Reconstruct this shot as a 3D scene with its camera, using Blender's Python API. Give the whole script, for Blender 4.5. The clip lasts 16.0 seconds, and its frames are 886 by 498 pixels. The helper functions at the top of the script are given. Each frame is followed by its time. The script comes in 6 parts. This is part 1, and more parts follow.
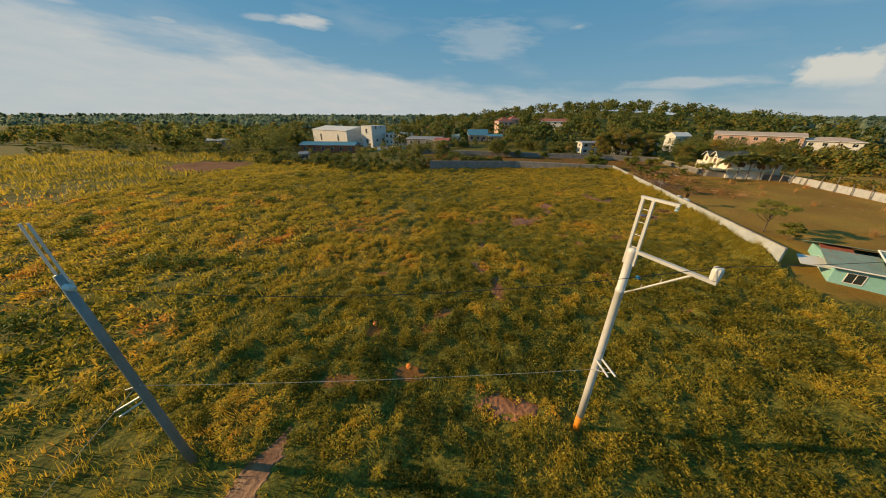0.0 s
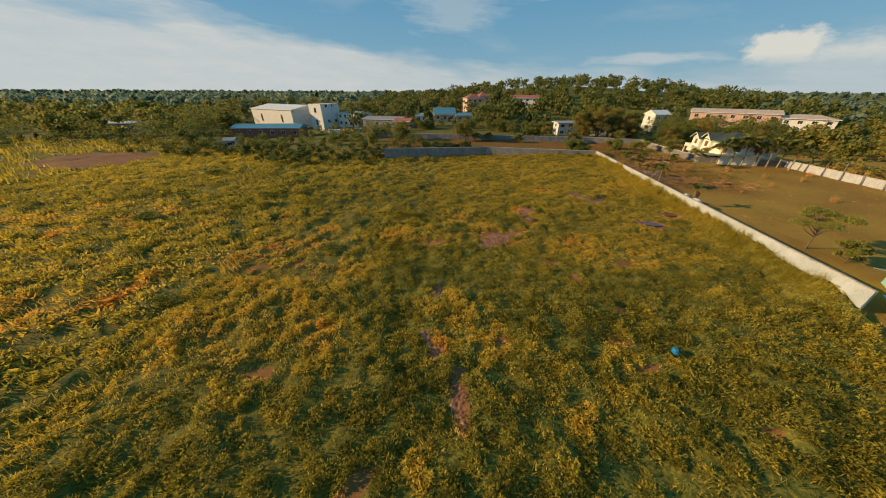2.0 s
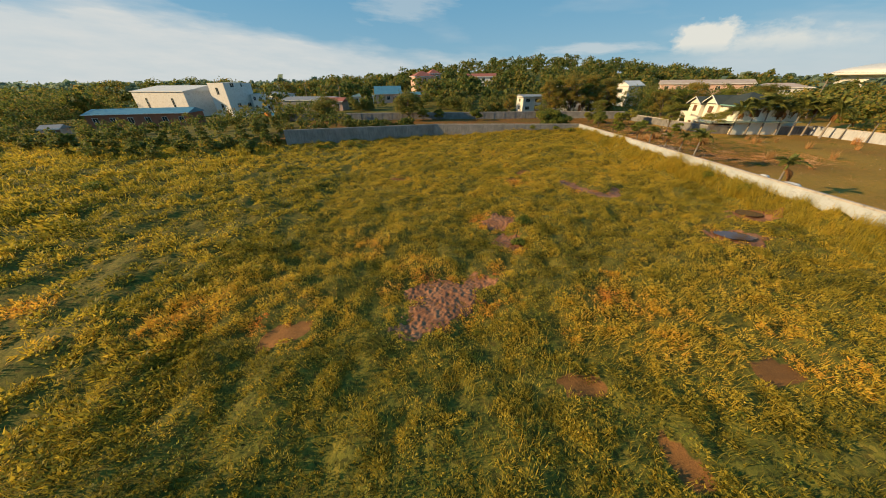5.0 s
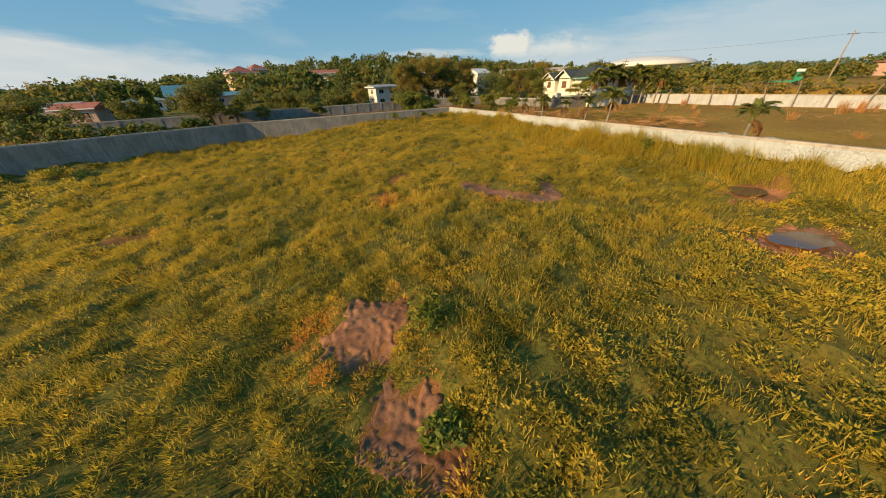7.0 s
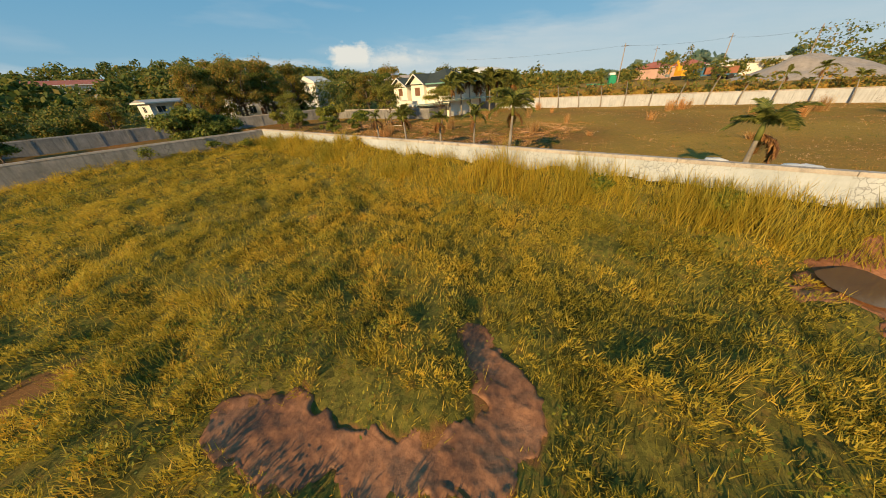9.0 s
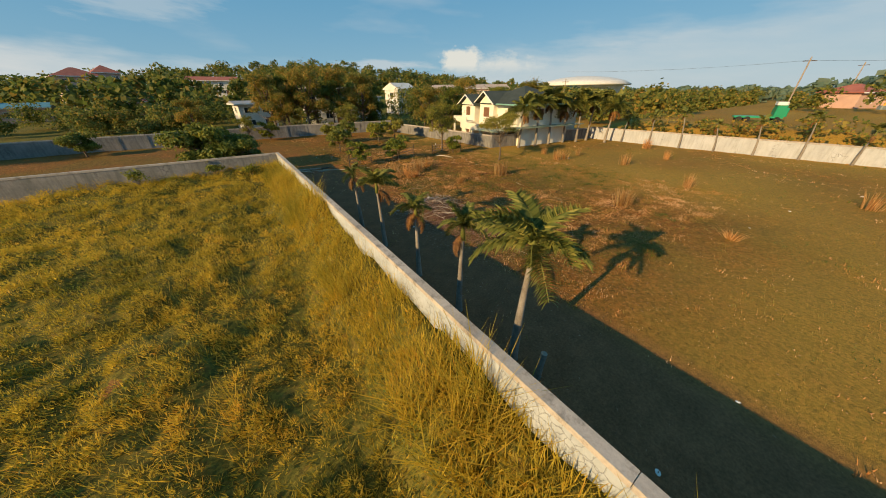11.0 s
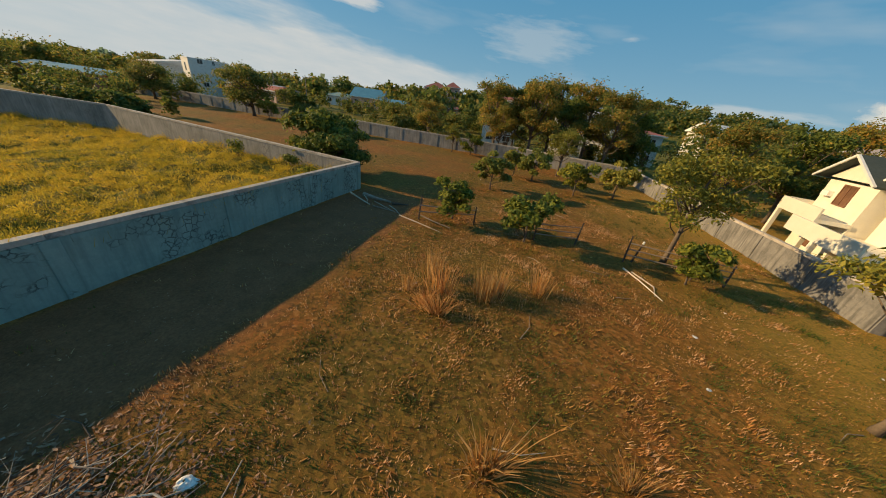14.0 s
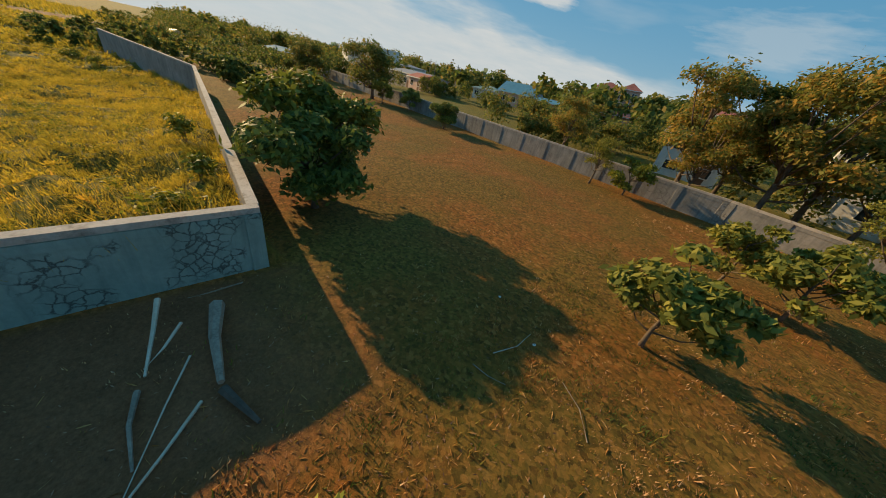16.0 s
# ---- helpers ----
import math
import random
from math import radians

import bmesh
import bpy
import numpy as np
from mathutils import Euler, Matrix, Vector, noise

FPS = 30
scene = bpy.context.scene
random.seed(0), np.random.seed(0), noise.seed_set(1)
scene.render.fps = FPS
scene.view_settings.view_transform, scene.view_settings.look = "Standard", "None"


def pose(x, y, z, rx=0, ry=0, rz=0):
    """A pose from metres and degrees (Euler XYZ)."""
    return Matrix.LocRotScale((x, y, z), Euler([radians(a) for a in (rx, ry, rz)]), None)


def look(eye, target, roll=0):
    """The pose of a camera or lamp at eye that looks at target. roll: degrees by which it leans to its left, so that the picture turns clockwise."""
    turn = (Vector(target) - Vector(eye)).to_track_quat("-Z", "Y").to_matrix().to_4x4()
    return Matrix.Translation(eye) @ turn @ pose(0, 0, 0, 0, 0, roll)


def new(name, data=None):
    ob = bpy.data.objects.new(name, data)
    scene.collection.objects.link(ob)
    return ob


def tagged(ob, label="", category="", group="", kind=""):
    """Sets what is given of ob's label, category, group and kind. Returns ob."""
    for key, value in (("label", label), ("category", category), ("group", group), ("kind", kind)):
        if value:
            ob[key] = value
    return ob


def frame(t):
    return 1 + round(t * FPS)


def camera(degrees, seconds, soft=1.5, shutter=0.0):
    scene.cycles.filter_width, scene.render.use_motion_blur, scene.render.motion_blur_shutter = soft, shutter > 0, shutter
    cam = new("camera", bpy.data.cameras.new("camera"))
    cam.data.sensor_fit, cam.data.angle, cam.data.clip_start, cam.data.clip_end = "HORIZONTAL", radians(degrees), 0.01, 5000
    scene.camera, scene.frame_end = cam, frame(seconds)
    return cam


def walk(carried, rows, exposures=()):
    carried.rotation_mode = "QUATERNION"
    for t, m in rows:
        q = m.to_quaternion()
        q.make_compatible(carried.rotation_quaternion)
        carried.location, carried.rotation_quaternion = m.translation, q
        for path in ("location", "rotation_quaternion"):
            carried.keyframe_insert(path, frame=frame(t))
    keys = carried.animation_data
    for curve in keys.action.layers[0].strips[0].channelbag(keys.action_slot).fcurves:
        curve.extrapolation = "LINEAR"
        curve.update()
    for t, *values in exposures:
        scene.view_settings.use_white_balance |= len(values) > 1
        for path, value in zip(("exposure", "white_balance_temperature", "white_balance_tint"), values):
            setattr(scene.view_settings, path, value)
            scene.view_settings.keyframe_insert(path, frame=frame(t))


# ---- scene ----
cam = camera(115.2, 16.0, 1.0)
PATH = [
    (0, (-34.493, -0.557, 16.115), (-34.852, 1.211, 15.251), 0.2),
    (0.5, (-34.586, 3.504, 16.715), (-34.891, 5.251, 15.789), 0.2),
    (1, (-34.376, 7.51, 16.97), (-34.634, 9.245, 16.009), 0.2),
    (1.5, (-34.178, 11.485, 16.76), (-34.392, 13.217, 15.784), 0.2),
    (2, (-33.688, 15.571, 16.017), (-33.867, 17.304, 15.035), 0.2),
    (2.5, (-33.294, 19.821, 14.993), (-33.439, 21.551, 14.0), 0.3),
    (3, (-32.741, 24.138, 13.694), (-32.856, 25.863, 12.688), 0.4),
    (5.5, (-29.23, 41.758, 8.346), (-29.06, 43.467, 7.321), -1.0),
    (6, (-28.143, 46.113, 7.166), (-27.786, 47.798, 6.15), -1.2),
    (6.5, (-26.728, 50.146, 6.203), (-26.173, 51.777, 5.187), -1.8),
    (7, (-25.046, 53.848, 5.364), (-24.29, 55.393, 4.343), -2.7),
    (7.5, (-22.918, 57.118, 4.962), (-21.978, 58.556, 3.938), -3.7),
    (8, (-19.539, 60.714, 4.396), (-18.416, 62.019, 3.378), -3.9),
    (8.5, (-16.777, 63.174, 4.547), (-15.517, 64.349, 3.531), -4.1),
    (9, (-14.61, 64.908, 4.797), (-13.257, 65.978, 3.786), -3.8),
    (9.5, (-12.366, 66.235, 5.409), (-10.983, 67.271, 4.402), -2.8),
    (10, (-10.031, 67.654, 6.676), (-8.687, 68.724, 5.652), -2.0),
    (12.5, (6.778, 72.37, 5.824), (6.896, 74.178, 4.975), 2.8),
    (13, (8.623, 76.108, 5.666), (8.54, 77.914, 4.811), 4.4),
    (13.5, (9.861, 79.95, 5.535), (9.59, 81.732, 4.669), 6.2),
    (14, (10.516, 83.613, 5.617), (10.073, 85.344, 4.718), 8.0),
    (14.5, (10.482, 87.38, 5.564), (9.869, 89.04, 4.631), 9.6),
    (15, (9.843, 91.313, 5.53), (9.055, 92.87, 4.552), 10.2),
    (15.5, (8.629, 95.097, 5.275), (7.674, 96.54, 4.272), 11.4),
    (16, (7.148, 98.533, 5.196), (6.034, 99.838, 4.167), 12.9),
]
walk(cam, [(t, look(eye, target, roll)) for t, eye, target, roll in PATH],
     [(0, 0.15), (3, 0.35), (5.5, 0.45), (8.5, 0.5), (10, 0.35), (12.5, 0.48), (14.5, 0.24), (16, 0.33)])

# ---- world, sun, exposure ----
SUN = Vector((-4.6, -0.5, 1.75)).normalized()
ELEV, AZIM = math.asin(SUN.z), math.atan2(SUN.x, SUN.y)
world = bpy.data.worlds.new("sky")
scene.world = world
world.use_nodes = True
wn, wl = world.node_tree.nodes, world.node_tree.links


def wnode(kind, **props):
    n = wn.new(kind)
    for k, v in props.items():
        n.inputs[k].default_value = v
    return n


def wmath(op, a, b=None, clamp=False):
    n = wn.new("ShaderNodeMath")
    n.operation, n.use_clamp = op, clamp
    for i, v in enumerate((a, b)):
        if v is None:
            continue
        if isinstance(v, (int, float)):
            n.inputs[i].default_value = v
        else:
            wl.new(v, n.inputs[i])
    return n.outputs[0]


sky = wn.new("ShaderNodeTexSky")
sky.sky_type, sky.sun_disc, sky.sun_elevation, sky.sun_rotation = "NISHITA", False, ELEV + 0.12, AZIM
sky.air_density, sky.dust_density, sky.ozone_density = 1.15, 0.15, 1.0
way = wn.new("ShaderNodeTexCoord").outputs["Generated"]
split = wn.new("ShaderNodeSeparateXYZ")
wl.new(way, split.inputs[0])
# compass bearing (north 0, east positive) and height over the horizon, both in degrees
bearing = wmath("MULTIPLY", wmath("ARCTAN2", split.outputs[0], split.outputs[1]), 57.2958)
height = wmath("MULTIPLY", wmath("ARCSINE", split.outputs[2]), 57.2958)


def wcurve(value, lo, hi, stops):
    """A smooth grey curve over value, from stops of (value, height of the curve between 0 and 1)."""
    r = wn.new("ShaderNodeValToRGB")
    r.color_ramp.interpolation = "EASE"
    while len(r.color_ramp.elements) < len(stops):
        r.color_ramp.elements.new(0.5)
    for e, (p, g) in zip(r.color_ramp.elements, stops):
        e.position, e.color = (p - lo) / (hi - lo), (g, g, g, 1)
    wl.new(wmath("DIVIDE", wmath("SUBTRACT", value, lo), hi - lo, True), r.inputs[0])
    return r.outputs[0]


def wstreaks(scale_b, scale_h, tilt, detail, rough, offset=0.0):
    """Noise drawn out along the sky, tilt degrees of rise for each degree of bearing."""
    at = wn.new("ShaderNodeCombineXYZ")
    wl.new(wmath("MULTIPLY", wmath("ADD", bearing, offset), scale_b), at.inputs[0])
    wl.new(wmath("MULTIPLY", wmath("SUBTRACT", height, wmath("MULTIPLY", bearing, tilt)), scale_h), at.inputs[1])
    n = wnode("ShaderNodeTexNoise", Scale=1.0, Detail=detail, Roughness=rough)
    wl.new(at.outputs[0], n.inputs["Vector"])
    return n.outputs["Fac"]


soft_noise, fine_noise = wstreaks(0.05, 0.22, -0.05, 4.0, 0.5), wstreaks(0.16, 0.75, -0.06, 6.0, 0.6, 31.0)
# the long bright bank: high in the north-west, running out low in the north, and a pale veil in the east
top = wmath("MULTIPLY", wcurve(bearing, -180, 180, [(-175, 0.35), (-95, 0.5), (-68, 0.56), (-46, 0.5), (-30, 0.42), (-10, 0.29), (12, 0.19), (32, 0.18), (60, 0.4), (110, 0.7), (175, 0.4)]), 20.0)
body = wcurve(bearing, -180, 180, [(-175, 0.5), (-80, 0.85), (-30, 0.95), (0, 0.75), (25, 0.55), (45, 0.62), (90, 0.45), (175, 0.4)])
ragged = wmath("ADD", wmath("MULTIPLY", wmath("SUBTRACT", soft_noise, 0.5), 9.0), wmath("MULTIPLY", wmath("SUBTRACT", fine_noise, 0.5), 2.6))
bank = wmath("MULTIPLY", wmath("SUBTRACT", wmath("ADD", top, ragged), height), 0.34, True)
bank = wmath("MULTIPLY", bank, wmath("MULTIPLY", body, wmath("ADD", wmath("MULTIPLY", fine_noise, 0.7), 0.6)), True)
# thin broad veils higher up
veil = wmath("MULTIPLY", wmath("SUBTRACT", soft_noise, 0.52), 1.3, True)
thin = wmath("MAXIMUM", bank, veil, True)


def wcloud(b, h, wide, tall, ragged_by, hard, strength, billow):
    """One small cloud about a bearing and height."""
    u = wmath("DIVIDE", wmath("SUBTRACT", bearing, b), wide)
    w = wmath("DIVIDE", wmath("SUBTRACT", height, h), tall)
    away = wmath("SQRT", wmath("ADD", wmath("MULTIPLY", u, u), wmath("MULTIPLY", w, w)))
    away = wmath("ADD", away, wmath("MULTIPLY", wmath("SUBTRACT", billow, 0.5), ragged_by))
    return wmath("MULTIPLY", wmath("MULTIPLY", wmath("SUBTRACT", 1.0, away), hard, True), strength)


billows = wstreaks(0.5, 0.75, 0.0, 7.0, 0.62, 12.0)
for b, h, wide, tall, strength in ((-32.5, 12.3, 5.0, 0.9, 0.9), (-38.5, 12.4, 3.0, 0.5, 0.5), (-60.5, 11.0, 4.0, 0.7, 0.55), (-50, 10.6, 1.8, 0.5, 0.5), (9.5, 12.0, 1.6, 0.5, 0.4), (25, 4.0, 9.0, 1.0, 0.6), (-4.3, 10.9, 9.0, 3.4, 0.38)):
    thin = wmath("MAXIMUM", thin, wcloud(b, h, wide, tall, 2.0, 1.6, strength, fine_noise))
# one heaped cloud in the north-east with a flat base
heap = wmath("MAXIMUM", wcloud(38.8, 4.5, 4.2, 2.2, 1.3, 2.6, 0.9, billows), wcloud(45.5, 3.6, 7.0, 2.0, 2.2, 1.3, 0.6, billows))
heap = wmath("MULTIPLY", heap, wmath("MULTIPLY", wmath("SUBTRACT", height, 2.3), 0.6, True))
cover = wn.new("ShaderNodeMix")
cover.data_type = "RGBA"
wl.new(thin, cover.inputs["Factor"])
# clear air: the sky's own light with a deep teal cast, paler towards the horizon
air = wn.new("ShaderNodeMix")
air.data_type = "RGBA"
wl.new(wmath("POWER", wmath("SUBTRACT", 1.0, wmath("DIVIDE", height, 26.0, True)), 1.6), air.inputs["Factor"])
air.inputs["A"].default_value = (0.68, 3.25, 5.6, 1)
air.inputs["B"].default_value = (2.5, 4.7, 6.3, 1)
teal = wn.new("ShaderNodeMix")
teal.data_type = "RGBA"
teal.inputs["Factor"].default_value = 0.85
wl.new(sky.outputs[0], teal.inputs["A"])
wl.new(air.outputs["Result"], teal.inputs["B"])
wl.new(teal.outputs["Result"], cover.inputs["A"])
cover.inputs["B"].default_value = (6.9, 7.2, 7.1, 1)
cover2 = wn.new("ShaderNodeMix")
cover2.data_type = "RGBA"
wl.new(heap, cover2.inputs["Factor"])
wl.new(cover.outputs["Result"], cover2.inputs["A"])
cover2.inputs["B"].default_value = (8.6, 8.3, 7.3, 1)
wl.new(cover2.outputs["Result"], wn["Background"].inputs[0])
wn["Background"].inputs[1].default_value = 0.07

lamp = bpy.data.lights.new("sun", "SUN")
lamp.energy, lamp.angle, lamp.color = 5.0, radians(0.6), (1.0, 0.69, 0.33)
sun = new("sun", lamp)
sun.matrix_world = look(SUN * 100, (0, 0, 0))


# ---- materials ----
def nodes_of(name):
    m = bpy.data.materials.new(name)
    m.use_nodes = True
    return m, m.node_tree.nodes, m.node_tree.links


def ramp_node(n, stops):
    r = n.new("ShaderNodeValToRGB")
    while len(r.color_ramp.elements) < len(stops):
        r.color_ramp.elements.new(0.5)
    for e, (p, c) in zip(r.color_ramp.elements, stops):
        e.position, e.color = p, (*c, 1)
    return r


def noise_node(n, l, scale, detail=5.0, rough=0.6, coords=None):
    t = n.new("ShaderNodeTexNoise")
    t.inputs["Scale"].default_value, t.inputs["Detail"].default_value, t.inputs["Roughness"].default_value = scale, detail, rough
    if coords is not None:
        l.new(coords, t.inputs["Vector"])
    return t


def mix_node(n, l, a, b, fac, mode="MIX"):
    x = n.new("ShaderNodeMix")
    x.data_type, x.blend_type = "RGBA", mode
    for key, v in (("Factor", fac), ("A", a), ("B", b)):
        if isinstance(v, (int, float)):
            x.inputs[key].default_value = v
        elif isinstance(v, tuple):
            x.inputs[key].default_value = (*v, 1)
        else:
            l.new(v, x.inputs[key])
    return x.outputs["Result"]


def surface(name, stops, fine=14.0, coarse=0.7, rough=0.8, bump=0.25, metal=0.0, stain=None, spec=0.35):
    """A plain weathered surface: fine grain on broad stains, with relief; each object a little different."""
    m, n, l = nodes_of(name)
    b = n["Principled BSDF"]
    at = n.new("ShaderNodeNewGeometry").outputs["Position"]
    g, c = noise_node(n, l, fine, 6, 0.65, at), noise_node(n, l, coarse, 5, 0.6, at)
    r = ramp_node(n, stops)
    mixed = n.new("ShaderNodeMath")
    mixed.operation = "MULTIPLY_ADD"
    l.new(g.outputs["Fac"], mixed.inputs[0])
    mixed.inputs[1].default_value = 0.45
    half = n.new("ShaderNodeMath")
    half.operation = "MULTIPLY"
    l.new(c.outputs["Fac"], half.inputs[0])
    half.inputs[1].default_value = 0.62
    l.new(half.outputs[0], mixed.inputs[2])
    l.new(mixed.outputs[0], r.inputs[0])
    color = r.outputs[0]
    if stain:
        s = noise_node(n, l, coarse * 2.3, 7, 0.7, at)
        sr = ramp_node(n, [(0.52, (0, 0, 0)), (0.68, (1, 1, 1))])
        l.new(s.outputs["Fac"], sr.inputs[0])
        color = mix_node(n, l, color, stain, sr.outputs[0])
    info = n.new("ShaderNodeObjectInfo")
    vary = ramp_node(n, [(0.0, (0.88, 0.88, 0.88)), (1.0, (1.08, 1.06, 1.04))])
    l.new(info.outputs["Random"], vary.inputs[0])
    color = mix_node(n, l, color, vary.outputs[0], 1.0, "MULTIPLY")
    l.new(color, b.inputs["Base Color"])
    b.inputs["Roughness"].default_value, b.inputs["Metallic"].default_value = rough, metal
    b.inputs["Specular IOR Level"].default_value = spec
    bp = n.new("ShaderNodeBump")
    bp.inputs["Strength"].default_value, bp.inputs["Distance"].default_value = bump, 0.02
    l.new(g.outputs["Fac"], bp.inputs["Height"])
    l.new(bp.outputs[0], b.inputs["Normal"])
    return m


def foliage(name, stops, through_light=0.35, patch=0.35, attr=False, rough=0.6):
    """Leaves or blades: colour by leaf and by patch of the plan, partly letting light through."""
    m, n, l = nodes_of(name)
    b = n["Principled BSDF"]
    geo = n.new("ShaderNodeNewGeometry")
    r = ramp_node(n, stops)
    if attr:
        a = n.new("ShaderNodeAttribute")
        a.attribute_name = "tint"
        l.new(a.outputs["Fac"], r.inputs[0])
    else:
        p = noise_node(n, l, patch, 4, 0.6, geo.outputs["Position"])
        k = n.new("ShaderNodeMath")
        k.operation = "MULTIPLY_ADD"
        l.new(geo.outputs["Random Per Island"], k.inputs[0])
        k.inputs[1].default_value = 0.5
        h = n.new("ShaderNodeMath")
        h.operation = "MULTIPLY"
        l.new(p.outputs["Fac"], h.inputs[0])
        h.inputs[1].default_value = 0.5
        l.new(h.outputs[0], k.inputs[2])
        l.new(k.outputs[0], r.inputs[0])
    color = r.outputs[0]
    info = n.new("ShaderNodeObjectInfo")
    vary = ramp_node(n, [(0.0, (0.8, 0.85, 0.85)), (1.0, (1.15, 1.05, 0.95))])
    l.new(info.outputs["Random"], vary.inputs[0])
    color = mix_node(n, l, color, vary.outputs[0], 1.0, "MULTIPLY")
    l.new(color, b.inputs["Base Color"])
    b.inputs["Roughness"].default_value = rough
    b.inputs["Specular IOR Level"].default_value = 0.25
    t = n.new("ShaderNodeBsdfTranslucent")
    l.new(color, t.inputs[0])
    s = n.new("ShaderNodeMixShader")
    s.inputs[0].default_value = through_light
    l.new(b.outputs[0], s.inputs[1])
    l.new(t.outputs[0], s.inputs[2])
    l.new(s.outputs[0], n["Material Output"].inputs[0])
    return m


def cracked_plaster(name, stops, crack=(0.12, 0.115, 0.105), amount=0.48, size=4.5, line_width=0.05, streaks=0.55, streak_color=(0.16, 0.15, 0.135)):
    """Rendered block wall with patches of map cracking and damp streaks."""
    m, n, l = nodes_of(name)
    b = n["Principled BSDF"]
    at = n.new("ShaderNodeNewGeometry").outputs["Position"]
    g, c = noise_node(n, l, 9.0, 7, 0.7, at), noise_node(n, l, 0.8, 5, 0.6, at)
    r = ramp_node(n, stops)
    k = n.new("ShaderNodeMath")
    k.operation = "MULTIPLY_ADD"
    l.new(g.outputs["Fac"], k.inputs[0])
    k.inputs[1].default_value = 0.4
    h = n.new("ShaderNodeMath")
    h.operation = "MULTIPLY"
    l.new(c.outputs["Fac"], h.inputs[0])
    h.inputs[1].default_value = 0.66
    l.new(h.outputs[0], k.inputs[2])
    l.new(k.outputs[0], r.inputs[0])
    warp = mix_node(n, l, at, noise_node(n, l, 3.5, 6, 0.7, at).outputs["Color"], 0.2)
    v = n.new("ShaderNodeTexVoronoi")
    v.feature = "DISTANCE_TO_EDGE"
    v.inputs["Scale"].default_value = size
    l.new(warp, v.inputs["Vector"])
    line = ramp_node(n, [(0.0, (1, 1, 1)), (line_width * 0.4, (0.7, 0.7, 0.7)), (line_width, (0, 0, 0))])
    l.new(v.outputs["Distance"], line.inputs[0])
    where = ramp_node(n, [(amount, (0, 0, 0)), (amount + 0.06, (1, 1, 1))])
    l.new(noise_node(n, l, 0.55, 3, 0.6, at).outputs["Fac"], where.inputs[0])
    fac = mix_node(n, l, line.outputs[0], where.outputs[0], 1.0, "MULTIPLY")
    streak = n.new("ShaderNodeMapping")
    streak.inputs["Scale"].default_value = (3.2, 3.2, 0.35)
    l.new(at, streak.inputs[0])
    sn = noise_node(n, l, 1.6, 5, 0.6, streak.outputs[0])
    sr = ramp_node(n, [(0.46, (0, 0, 0)), (0.72, (streaks, streaks, streaks))])
    l.new(sn.outputs["Fac"], sr.inputs[0])
    damp = mix_node(n, l, r.outputs[0], streak_color, sr.outputs[0])
    l.new(mix_node(n, l, damp, crack, fac), b.inputs["Base Color"])
    b.inputs["Roughness"].default_value = 0.88
    bp = n.new("ShaderNodeBump")
    bp.inputs["Strength"].default_value, bp.inputs["Distance"].default_value = 0.5, 0.02
    hh = n.new("ShaderNodeMath")
    hh.operation = "SUBTRACT"
    l.new(g.outputs["Fac"], hh.inputs[0])
    l.new(fac, hh.inputs[1])
    l.new(hh.outputs[0], bp.inputs["Height"])
    l.new(bp.outputs[0], b.inputs["Normal"])
    return m


